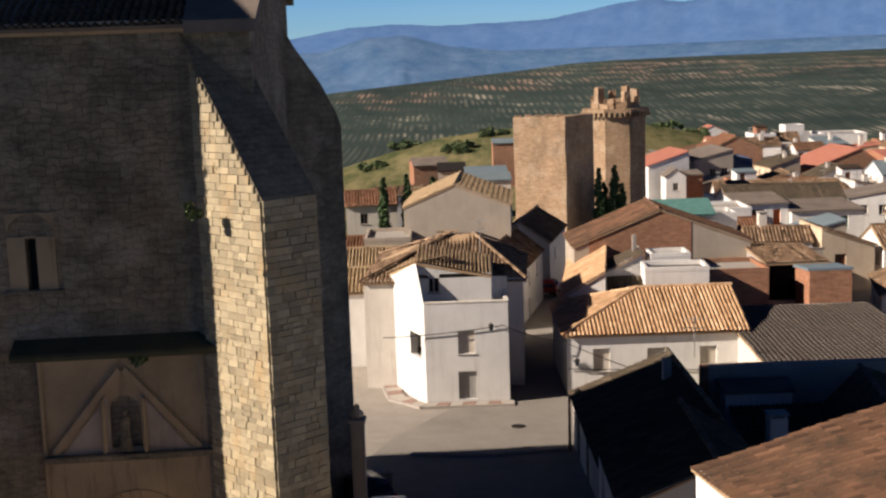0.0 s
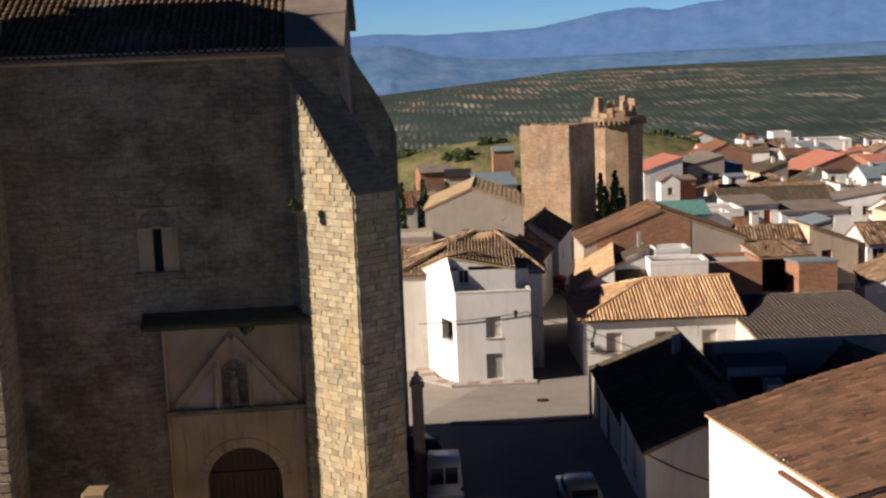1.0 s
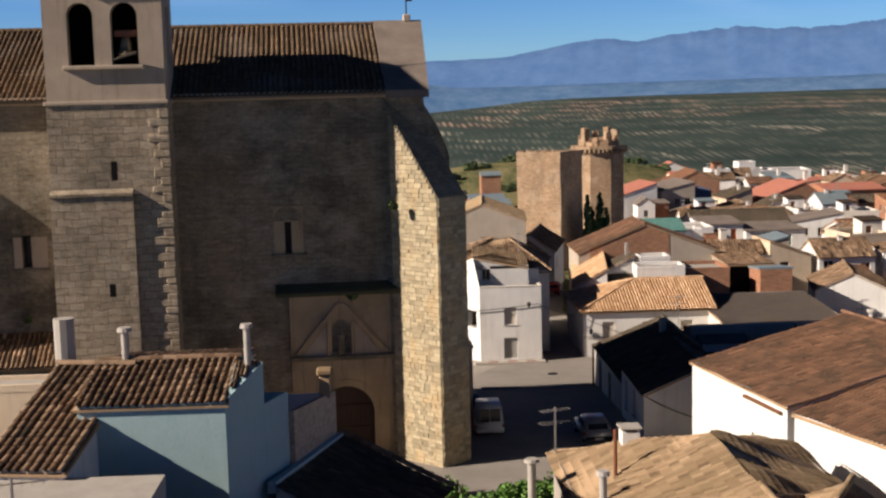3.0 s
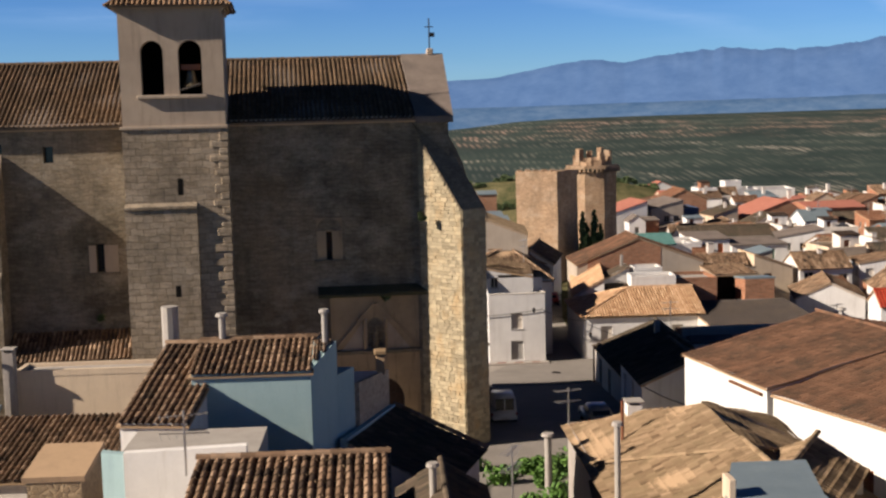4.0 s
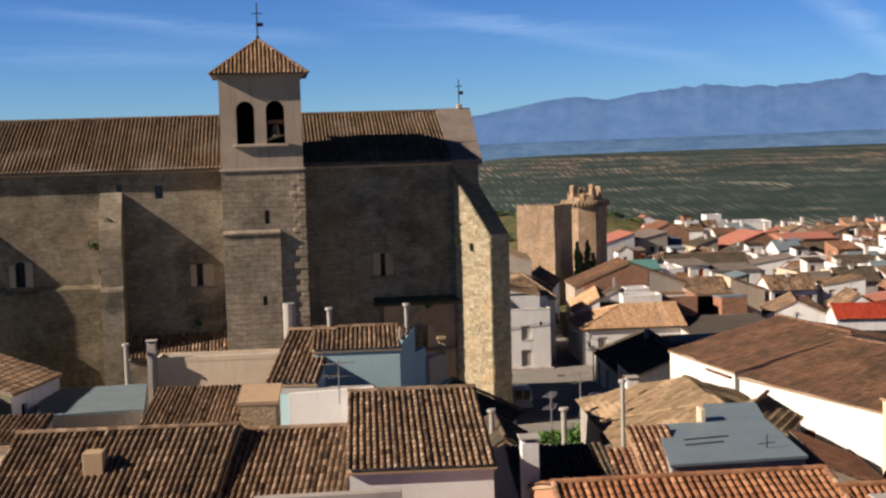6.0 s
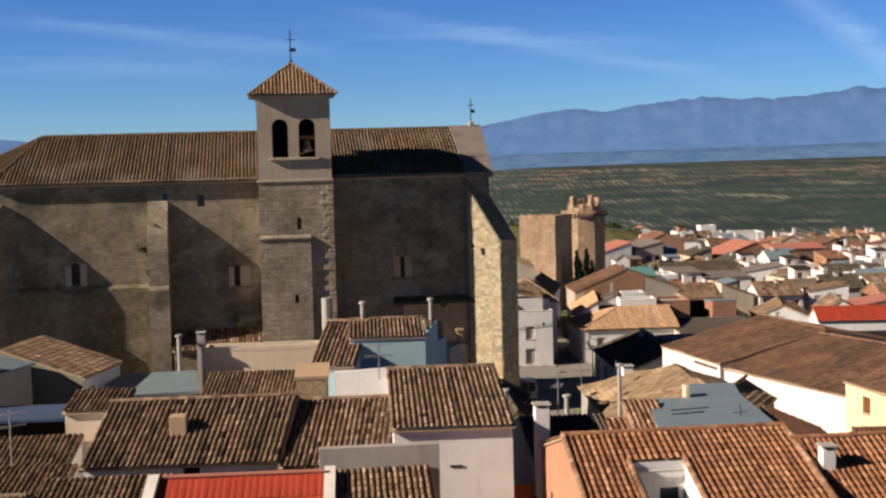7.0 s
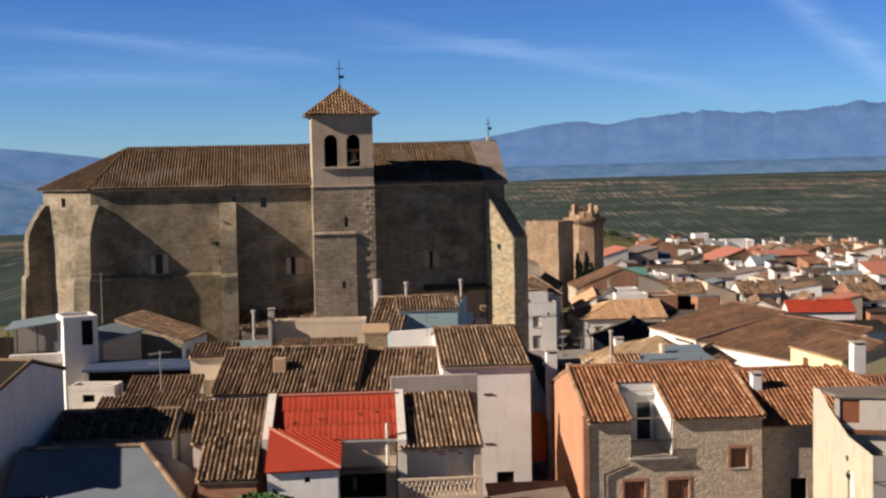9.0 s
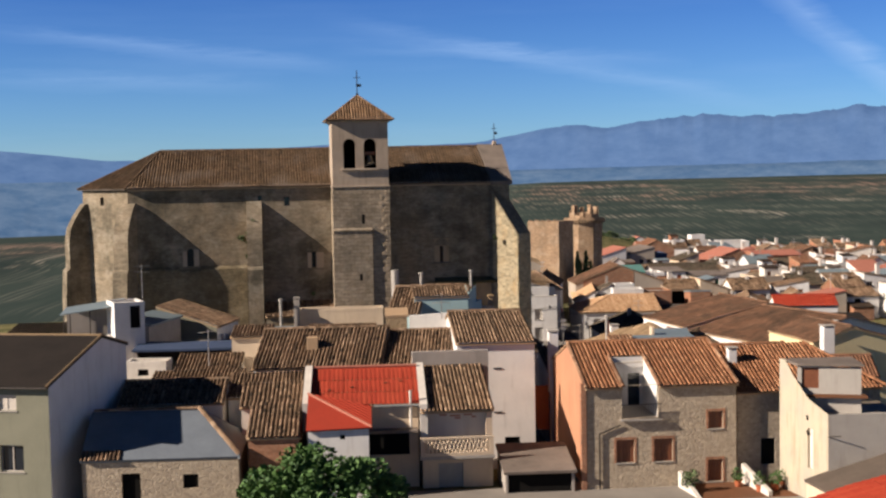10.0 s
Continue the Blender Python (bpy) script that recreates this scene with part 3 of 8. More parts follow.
        if ridge == "left":
            slopes.append((Vector((w + over, -go, eave - oz)), Vector((0, 1, 0)), Vector((-w - over, 0, rise + oz)), d + 2 * go, 0, 0))
    if notch:
        p0, along, up, L, hl, hr = slopes.pop(0)
        a, (n0, n1, s0) = along.normalized(), notch
        slopes[:0] = [(p0, along, up, n0 + go, 0, 0), (p0 + a * (n1 + go), along, up, L - n1 - go, 0, 0), (p0 + a * (n0 + go) + up * s0, along, up * (1 - s0), n1 - n0, 0, 0)]
    chunks = []
    for p0, along, up, L, hl, hr in slopes:
        bm = bmesh.new()
        along = along.normalized()
        run = up.length
        nor = along.cross(up).normalized()
        c = [p0, p0 + along * L, p0 + along * (L - hr) + up, p0 + along * hl + up]
        if (c[2] - c[3]).length < 0.02:
            c = c[:3]
        sink = 0.075 if fine else -0.01
        lo = [bm.verts.new(v - nor * 0.16) for v in c]
        hi = [bm.verts.new(v - nor * sink) for v in c]
        bm.faces.new(lo[::-1])
        bm.faces.new(hi)
        for i in range(len(c)):
            j = (i + 1) % len(c)
            bm.faces.new((lo[i], lo[j], hi[j], hi[i]))
        part("roof_slope", bm, M["ochre"] if fine else M[roof], h)
        if fine == 1:
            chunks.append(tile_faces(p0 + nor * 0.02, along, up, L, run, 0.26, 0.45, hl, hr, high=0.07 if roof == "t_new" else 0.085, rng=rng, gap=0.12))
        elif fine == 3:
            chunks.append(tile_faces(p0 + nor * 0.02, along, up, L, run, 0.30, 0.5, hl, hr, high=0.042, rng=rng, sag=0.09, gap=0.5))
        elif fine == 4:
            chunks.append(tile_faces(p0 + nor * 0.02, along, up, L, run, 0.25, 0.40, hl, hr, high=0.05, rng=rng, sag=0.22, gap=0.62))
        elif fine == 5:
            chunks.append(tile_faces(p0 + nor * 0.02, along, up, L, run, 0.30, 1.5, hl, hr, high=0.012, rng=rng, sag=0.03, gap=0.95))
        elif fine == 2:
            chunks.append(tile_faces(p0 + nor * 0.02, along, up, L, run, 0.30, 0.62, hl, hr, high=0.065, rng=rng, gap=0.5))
    if chunks:
        if ridge in ("x", "y"):
            P0 = P(hl if hipl else -go, m, top + 0.05)
            P1 = P(L0 - hr if hipr else L0 + go, m, top + 0.05) if (L0 := (w if ridge == "x" else d)) else None
            chunks.append(ridge_faces(P0, P1, 0.13, rng))
            for hip, u in ((hipl, 0), (hipr, 1)):
                if hip:
                    for v in (-over * 0.6, D + over * 0.6):
                        chunks.append(ridge_faces(P(-over if u == 0 else L0 + over, v, eave), P(hip if u == 0 else L0 - hip, m, top + 0.05), 0.12, rng))
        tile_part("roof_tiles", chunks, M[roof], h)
    return h


def slant(h, k):
    """Makes a house's plan a parallelogram: its back shifted sideways by k metres for each metre of depth."""
    m = Matrix(((1, k, 0, 0), (0, 1, 0, 0), (0, 0, 1, 0), (0, 0, 0, 1)))
    for ob in h.children:
        if ob.type == "EMPTY":
            ob.location.x += k * ob.location.y
            continue
        for piece in (ob, *ob.children):
            piece.data.transform(m)
    return h


def chimney(x, y, z0, z1, w=0.55, label="", m="offwhite", cap=True, parent=None):
    c = tagged(empty("chimney", pose(x, y, 0)), label or "small rendered chimney with a flat cap on a roof", "chimney")
    part("shaft", box(-w / 2, w / 2, -w / 2, w / 2, z0, z1, 0.02), M[m], c)
    if cap:
        part("cap", box(-w / 2 - 0.08, w / 2 + 0.08, -w / 2 - 0.08, w / 2 + 0.08, z1 + 0.12, z1 + 0.2, 0.02), M["cement"], c)
        for sx in (-1, 1):
            part("prop", box(sx * w * 0.4 - 0.06, sx * w * 0.4 + 0.06, -w * 0.45, w * 0.45, z1 - 0.01, z1 + 0.12), M[m], c)
    return c


def flue(x, y, z0, z1, r=0.11, label="", m="cement", hood=True):
    c = tagged(empty("flue_pipe", pose(x, y, 0)), label or "tall thin cement flue pipe with a cap", "flue pipe")
    part("pipe", rod((0, 0, z0), (0, 0, z1), r, 10), M[m], c)
    if hood:
        part("hood", rod((0, 0, z1 + 0.0), (0, 0, z1 + 0.14), r * 1.9, 10, r * 1.6), M[m], c)
    return c


def aerial(x, y, z0, h, turn=20.0, arms=2, label=""):
    c = tagged(empty("roof_aerial", pose(x, y, z0, 0, 0, turn)), label or "thin television aerial on a pole above the roofs", "aerial")
    part("mast", rod((0, 0, 0), (0, 0, h), 0.035, 6), M["steel"], c)
    for k in range(arms):
        zb = h - 0.15 - 0.6 * k
        bm = bmesh.new()
        add_rod(bm, (-0.75, 0, zb + 0.1 * k), (0.75, 0, zb), 0.02)
        for i in range(7):
            px = -0.7 + i * 0.23
            add_rod(bm, (px, -0.32 + 0.02 * i, zb), (px, 0.32 - 0.02 * i, zb), 0.013, 4)
        part("antenna", bm, M["steel"], c)["kind"] = "stuff"
    return c


# ---- ground to the horizon ----
def lerp_rows(v, rows):
    for (a, za), (b, zb) in zip(rows, rows[1:]):
        if v <= b:
            return za + (zb - za) * max(0.0, (v - a)) / (b - a)
    return rows[-1][1]


def smooth(v, a, b):
    t = min(1.0, max(0.0, (v - a) / (b - a)))
    return t * t * (3 - 2 * t)


def ground_z(x, y):
    town = lerp_rows(y, ((-400, 3.5), (-25, 2.3), (15, 1.0), (42, 0.3), (60, -0.8), (76, -1.45), (120, -1.7), (200, -5.0), (330, -9.0)))
    town += 0.004 * (x - 10) * smooth(y, 60, 200) - 5.0 * smooth(-x, 52, 110)
    r = math.hypot(x, y)
    az = math.degrees(math.atan2(x, y))
    edge = 300 + 90 * smooth(az, 8, 22) - 130 * smooth(-az, -2, 12)
    fall = smooth(r, edge, 1100)
    front = smooth(y, -200, 100)
    valley = -135 + 18 * noise.noise(Vector((x / 420, y / 420, 1.7)))
    z = town * (1 - fall) + valley * fall
    crest = lerp_rows(az, ((-60, -128), (-14, -122), (-5.3, -66), (4, -16), (6.7, 2), (12, 6), (20, 10), (60, 20)))
    wob = noise.noise(Vector((x / 500, y / 500, 4.2)))
    rise = smooth(r, 1150, 3500) ** 1.25
    z += (crest - valley + 20 * wob * (1 - smooth(r, 2500, 3500))) * rise * front
    # grassy knoll behind the castle
    k = math.exp(-((x - 26) / 46) ** 2 - ((y - 285) / 42) ** 2)
    z += (5.2 - z) * 0.85 * min(1.0, 1.25 * k) if z < 5.2 else 0.0
    if r > 3500:
        z -= (r - 3500) * 0.03
    if 160 < r < 1500:
        z += 5 * noise.noise(Vector((x / 90, y / 90, 0.3))) * smooth(r, 160, 500)
    return z


def hill_material():
    """Olive groves: rows of dark crowns on pale soil, in fields of differing spacing, with bare strips."""
    m, n, l, b = nodes_of("olive_hills")
    p = place_node(n, l, (1, 1, 0))
    geo = n.new("ShaderNodeNewGeometry")
    axes = n.new("ShaderNodeSeparateXYZ")
    l.new(geo.outputs["Position"], axes.inputs["Vector"])

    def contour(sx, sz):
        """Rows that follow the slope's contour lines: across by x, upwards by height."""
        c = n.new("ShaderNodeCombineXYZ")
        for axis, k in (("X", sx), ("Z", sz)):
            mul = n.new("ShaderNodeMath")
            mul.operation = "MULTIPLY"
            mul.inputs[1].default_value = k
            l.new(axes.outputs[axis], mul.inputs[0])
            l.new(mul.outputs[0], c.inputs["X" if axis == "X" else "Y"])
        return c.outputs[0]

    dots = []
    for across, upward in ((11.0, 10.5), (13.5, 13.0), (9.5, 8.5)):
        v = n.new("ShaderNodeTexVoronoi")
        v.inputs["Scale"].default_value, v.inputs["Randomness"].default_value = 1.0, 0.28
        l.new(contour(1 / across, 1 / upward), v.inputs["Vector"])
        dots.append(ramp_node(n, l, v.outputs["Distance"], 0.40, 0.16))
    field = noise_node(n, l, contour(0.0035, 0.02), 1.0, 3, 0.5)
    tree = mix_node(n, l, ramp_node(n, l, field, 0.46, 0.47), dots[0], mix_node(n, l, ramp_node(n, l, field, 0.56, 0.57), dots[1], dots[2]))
    soil = (0.20, 0.195, 0.165)
    # Leaf tones are greyed and blued to stand in for air haze.
    leaf = mix_node(n, l, noise_node(n, l, contour(0.05, 0.1), 1.0, 6, 0.7), (0.026, 0.040, 0.038), (0.050, 0.066, 0.062))
    tone = noise_node(n, l, contour(0.004, 0.035), 1.0, 4, 0.6)
    leaf = mix_node(n, l, 0.6, leaf, mix_node(n, l, ramp_node(n, l, tone, 0.35, 0.65), (0.6, 0.62, 0.66), (1.25, 1.2, 1.1)), "MULTIPLY")
    grove = ramp_node(n, l, noise_node(n, l, contour(0.0045, 0.03), 1.0, 4, 0.55), 0.42, 0.62)
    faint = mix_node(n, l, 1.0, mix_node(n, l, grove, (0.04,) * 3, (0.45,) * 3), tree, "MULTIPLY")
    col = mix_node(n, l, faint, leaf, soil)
    pale = ramp_node(n, l, noise_node(n, l, contour(0.005, 0.06), 1.0, 5, 0.6), 0.57, 0.64)
    col = mix_node(n, l, mix_node(n, l, 1.0, pale, mix_node(n, l, 0.8, (0.2,) * 3, tree), "MULTIPLY"), col, (0.28, 0.255, 0.21))
    near = noise_node(n, l, p, 0.03, 6, 0.7)
    tuft_ = noise_node(n, l, place_node(n, l, (1, 0.4, 0)), 0.11, 8, 0.8)
    grass = mix_node(n, l, ramp_node(n, l, tuft_, 0.42, 0.6), mix_node(n, l, near, (0.10, 0.098, 0.04), (0.25, 0.205, 0.115)), (0.055, 0.068, 0.03))
    ln = n.new("ShaderNodeVectorMath")
    ln.operation = "LENGTH"
    l.new(geo.outputs["Position"], ln.inputs[0])
    strip = noise_node(n, l, contour(0.006, 0.05), 1.0, 5, 0.6)
    crest = mix_node(n, l, 1.0, ramp_node(n, l, ln.outputs["Value"], 2600, 2850), ramp_node(n, l, ln.outputs["Value"], 3250, 3100), "MULTIPLY")
    col = mix_node(n, l, mix_node(n, l, 1.0, mix_node(n, l, 1.0, crest, ramp_node(n, l, strip, 0.47, 0.56), "MULTIPLY"), mix_node(n, l, 0.75, (0.3,) * 3, tree), "MULTIPLY"), col, (0.27, 0.185, 0.145))
    col = mix_node(n, l, ramp_node(n, l, ln.outputs["Value"], 520, 680), grass, col)
    l.new(col, b.inputs["Base Color"])
    b.inputs["Roughness"].default_value = 1.0
    b.inputs["Specular IOR Level"].default_value = 0.0
    return m


def make_ground():
    rings = [0.0] + [4.0 * 1.075 ** i for i in range(99)]
    rings = [r for r in rings if r < 4850] + [4850]
    seg = 180
    bm = bmesh.new()
    rows = []
    for r in rings:
        row = []
        for k in range(seg if r else 1):
            a = 2 * math.pi * k / seg
            x, y = r * math.sin(a), r * math.cos(a)
            row.append(bm.verts.new((x, y + 20, ground_z(x, y + 20) - 0.05)))
        rows.append(row)
    for k in range(seg):
        bm.faces.new((rows[0][0], rows[1][(k + 1) % seg], rows[1][k]))
    for a, b in zip(rows[1:], rows[2:]):
        for k in range(seg):
            j = (k + 1) % seg
            bm.faces.new((a[k], a[j], b[j], b[k]))
    bmesh.ops.recalc_face_normals(bm, faces=bm.faces[:])
    for f in bm.faces:
        f.smooth = True
        if f.normal.z < 0:
            f.normal_flip()
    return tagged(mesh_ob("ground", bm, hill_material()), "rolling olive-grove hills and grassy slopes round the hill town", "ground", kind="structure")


make_ground()


def street_sheet(name, label, pts, material, lift, width):
    """A paved strip that follows the ground along a line of points."""
    bm = bmesh.new()
    prev = None
    line = []
    for (x0, y0, w0), (x1, y1, w1) in zip(pts, pts[1:]):
        k = max(2, int(math.hypot(x1 - x0, y1 - y0) / 3))
        line += [(x0 + (x1 - x0) * i / k, y0 + (y1 - y0) * i / k, w0 + (w1 - w0) * i / k) for i in range(k)]
    line.append(pts[-1])
    for i, (x, y, w) in enumerate(line):
        a, b = line[max(0, i - 1)], line[min(len(line) - 1, i + 1)]
        d = Vector((b[0] - a[0], b[1] - a[1], 0)).normalized()
        s = Vector((d.y, -d.x, 0))
        row = []
        for f in (-1, -0.5, 0, 0.5, 1):
            q = Vector((x, y, 0)) + s * w * f
            row.append(bm.verts.new((q.x, q.y, ground_z(q.x, q.y) + lift)))
        if prev:
            for j in range(4):
                bm.faces.new((prev[j], prev[j + 1], row[j + 1], row[j]))
        prev = row
    bmesh.ops.recalc_face_normals(bm, faces=bm.faces[:])
    for f in bm.faces:
        if f.normal.z < 0:
            f.normal_flip()
    return tagged(mesh_ob(name, bm, M[material]), label, name, kind="structure")


street_sheet("pavement", "pale worn paving of the church square and side lane", ((-24, 33, 6), (-12, 35, 9), (-3, 45, 12), (1.0, 58, 14), (0.0, 74, 13), (-4.5, 88, 5), (-7, 104, 3)), "paving", 0.02, 4)
street_sheet("pavement", "dusty paved lane between the near houses", ((-62, -29, 10), (18, -29, 10)), "asphalt", 0.03, 4)
street_sheet("pavement", "dusty yards between the old houses", ((-66, 4, 17), (-10, 4, 17), (20, 8, 17)), "asphalt", 0.03, 4)
street_sheet("pavement", "dusty lanes and yards of the crowded quarter", ((24, 78, 10), (40, 130, 24), (62, 200, 38), (74, 246, 42)), "asphalt", 0.03, 4)
street_sheet("road", "worn grey asphalt street climbing between the houses", ((-6.0, -40, 3.2), (-6.0, 0, 3.4), (-3.0, 32, 6), (1.0, 52, 8.0), (3.4, 66, 6.5), (5.5, 78, 2.8), (6.6, 100, 2.6), (10.5, 128, 2.6)), "asphalt", 0.06, 4)


def mountains():
    def sheet(name, label, dist, rows, rough, seed, material, a0=-75, a1=75, step=0.12):
        bm = bmesh.new()
        prev = None
        k = int((a1 - a0) / step)
        for i in range(k + 1):
            az = a0 + (a1 - a0) * i / k
            e = lerp_rows(az, rows)
            t = radians(az)
            out = Vector((math.sin(t), math.cos(t), 0))
            col = []
            for j in range(9):
                f = j / 8
                rid = noise.fractal(Vector((az * 0.20 + f * 1.2, f * 3.2, seed)), 1.0, 2.1, 5)
                e_ = 1 + 0.045 * noise.fractal(Vector((az * 0.83, 0.4, seed + 2)), 0.7, 2.37, 5) * (0.3 + smooth(az, 5, 14)) * f ** 4
                z = 20 + (e_ * dist * math.tan(radians(e)) * (1 + rough * 0.07 * rid)) * f - (170 * (1 - f))
                q = out * (dist - 650 * (1 - f) + 150 * rid * rough * (1 - f) * (0 if j == 0 else 1))
                col.append(bm.verts.new((q.x - 5, q.y - 60, z)))
            col.append(bm.verts.new((out.x * (dist + 200), out.y * (dist + 200) - 60, -200)))
            if prev:
                for j in range(9):
                    bm.faces.new((prev[j], col[j], col[j + 1], prev[j + 1]))
            prev = col
        for f in bm.faces:
            f.smooth = True
        bmesh.ops.recalc_face_normals(bm, faces=bm.faces[:])
        return tagged(mesh_ob(name, bm, material), label, "mountains", kind="structure")

    # Air haze is put into the blue colour and a faint glow of the slopes.
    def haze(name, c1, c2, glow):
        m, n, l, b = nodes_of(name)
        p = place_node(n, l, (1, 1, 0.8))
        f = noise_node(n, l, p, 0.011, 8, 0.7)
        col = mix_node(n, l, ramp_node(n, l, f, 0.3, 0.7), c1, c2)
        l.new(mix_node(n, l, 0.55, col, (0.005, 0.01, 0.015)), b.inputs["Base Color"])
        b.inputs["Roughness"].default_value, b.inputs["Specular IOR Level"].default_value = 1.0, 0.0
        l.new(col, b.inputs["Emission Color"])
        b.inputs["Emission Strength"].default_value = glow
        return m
    far = haze("far_mountain_haze", (0.040, 0.076, 0.158), (0.062, 0.104, 0.192), 0.95)
    low = haze("foothill_haze", (0.030, 0.066, 0.130), (0.080, 0.118, 0.180), 0.80)
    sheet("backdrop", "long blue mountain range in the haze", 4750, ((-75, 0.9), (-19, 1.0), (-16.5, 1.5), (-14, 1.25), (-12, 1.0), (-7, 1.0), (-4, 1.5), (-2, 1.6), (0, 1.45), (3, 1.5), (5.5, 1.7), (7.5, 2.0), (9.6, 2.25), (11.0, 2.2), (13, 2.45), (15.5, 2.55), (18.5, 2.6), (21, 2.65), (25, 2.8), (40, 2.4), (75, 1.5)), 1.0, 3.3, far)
    sheet("backdrop", "lower foothills with haze painted into their blue", 4350, ((-75, 0.2), (-20, 0.1), (-12, 0.1), (-5, 0.5), (-3.2, 1.05), (-1.5, 1.1), (0.5, 0.55), (3, 0.25), (8, 0.3), (14, 0.35), (20, 0.4), (75, 0.3)), 1.3, 8.1, low)


mountains()


# ---- church ----
def church():
    c = tagged(empty("church", pose(-14.0, 42.6, 0, 0, 0, 4.5)), "old stone church with square bell tower and clay-tiled roof", "church")
    rng = random.Random(5)
    E0 = 21.3
    back = 12.4
    door = (1.55, 4.70, 0.0, 4.62)

    def spandrel(bm, u0, u1, spring, top, v0, v1, seg=14):
        """Fills a rectangular head down to a round arch."""
        cu, r = (u0 + u1) / 2, (u1 - u0) / 2
        pts = [(cu - r * math.cos(math.pi * i / seg), spring + r * math.sin(math.pi * i / seg)) for i in range(seg + 1)]
        for (a, za), (b, zb) in zip(pts, pts[1:]):
            q = [bm.verts.new(p) for p in ((a, v0, za), (b, v0, zb), (b, v0, top), (a, v0, top))]
            s = [bm.verts.new(p) for p in ((a, v1, za), (b, v1, zb), (b, v1, top), (a, v1, top))]
            bm.faces.new(q)
            bm.faces.new(s[::-1])
            bm.faces.new((q[0], s[0], s[1], q[1]))
            bm.faces.new((q[3], q[2], s[2], s[3]))
    # nave and transept walls
    bm = bmesh.new()
    holes = [door, (-0.02, 0.36, 12.35, 14.15), (-27.78, -27.05, 12.65, 14.6), (-14.3, -13.8, 12.15, 13.9), (-20.03, -19.6, 19.35, 20.2), (-17.16, -16.56, 19.0, 20.0)]
    off = 33.9
    add_wall(bm, (-33.9, 0), (8, 0), -1.5, [(0, E0), (41.9, E0)], [(a + off, b + off, z, t) for a, b, z, t in holes], 0.9)
    add_wall(bm, (8, 0), (8.8, back), -1.5, [(0, E0), (8.5, 25.2), (math.hypot(0.8, back), E0 + 1.6)])
    add_wall(bm, (8.8, back), (-33.9, back), -1.5, [(0, E0), (42.7, E0)])
    fl = math.hypot(5.4, 5.0)
    add_wall(bm, (-33.9, back), (-39.3, 9.4), -6, [(0, E0), (math.hypot(5.4, back - 9.4), E0)])
    add_wall(bm, (-39.3, 9.4), (-39.3, 5), -6, [(0, E0), (4.4, E0)])
    add_wall(bm, (-39.3, 5), (-33.9, 0), -6, [(0, E0), (fl, E0)], [(2.9, 3.5, 19.4, 20.3)], 0.6)
    spandrel(bm, 1.55, 4.70, 3.05, 4.62, 0.0, 0.9)
    spandrel(bm, -27.78, -27.05, 14.2, 14.6, 0.0, 0.9, 8)
    bmesh.ops.remove_doubles(bm, verts=bm.verts[:], dist=0.001)
    part("wall", bm, M["ashlar"], c, "weathered coursed stone wall")
    # plinth band along the nave
    for u0, u1, zt in ((-33.9, -28.6, 12.3), (-28.6, -26.3, 12.05), (-26.3, -21.35, 12.3)):
        bm = bmesh.new()
        add_side_prism(bm, [(-0.003, -1.5), (-0.28, -1.5), (-0.28, zt), (-0.003, zt + 0.3)], u0, u1)
        part("plinth", bm, M["damp"], c, "damp mossy stone plinth")
    # small window fillings, set deep
    for a, b, z, t in holes[1:]:
        part("pane", box(a, b, 0.55, 0.6, z, t), M["pane"], c)
    w = part("pane", box(2.9, 3.5, 0.3, 0.34, 19.4, 20.3), M["pane"], c)
    w.matrix_basis = pose(-39.3, 5, 0, 0, 0, math.degrees(math.atan2(-5.0, 5.4)))
    # splayed slit-window surround over the portal
    s = bmesh.new()
    for u0, u1 in ((-0.62, -0.02), (0.36, 1.0)):
        add_box(s, u0, u1, -0.07, 0.04, 12.35, 14.2)
    spandrel(s, -0.62, 1.0, 14.2, 15.02, -0.065, 0.04, 10)
    bmesh.ops.delete(s, geom=[v for v in s.verts if v.co.z > 14.99 and abs(v.co.x - 0.19) > 0.95], context="VERTS")
    add_box(s, -0.02, 0.36, -0.07, 0.04, 14.15, 14.25)
    part("window_surround", s, M["portal"], c)
    part("window_sill", box(-0.8, 1.2, -0.22, 0.0, 12.1, 12.35, 0.03), M["butt"], c)
    # pale splayed jambs and sills of the nave windows
    for u0, u1, za, zb in ((-27.05, -26.5, 12.6, 14.5), (-28.25, -27.78, 12.6, 14.3), (-13.8, -12.95, 12.1, 13.8), (-14.75, -14.3, 12.1, 13.8)):
        part("window_jamb", box(u0, u1, -0.035, -0.004, za, zb, 0.01), M["belfry"], c)
    for u0, u1, za in ((-28.3, -26.4, 12.35), (-14.8, -12.9, 11.88)):
        part("window_sill", box(u0, u1, -0.14, -0.004, za, za + 0.2, 0.02), M["butt"], c)
    # eaves cornice
    for u0, u1 in ((-33.9, -12.05), (-5.8, 8.05)):
        bm = bmesh.new()
        add_side_prism(bm, [(0.0, E0 - 0.35), (-0.12, E0 - 0.35), (-0.38, E0 - 0.05), (-0.38, E0 + 0.06), (0.0, E0 + 0.06)], u0, u1)
        part("cornice", bm, M["belfry"], c)
    # roof
    deck = bmesh.new()
    chunks = []
    top, v0, ze = 25.4, -0.5, E0 - 0.12

    def slope(a0, a1, tip0, tip1):
        a0, a1, tip0, tip1 = (Vector(p) for p in (a0, a1, tip0, tip1))
        along = (a1 - a0)
        L = along.length
        along.normalize()
        f0, f1 = (tip0 - a0).dot(along), L - (tip1 - a0).dot(along)
        up = tip0 - (a0 + along * f0)
        n = along.cross(up).normalized()
        cs = [a0, a1, tip1, tip0] if (tip1 - tip0).length > 0.01 else [a0, a1, tip0]
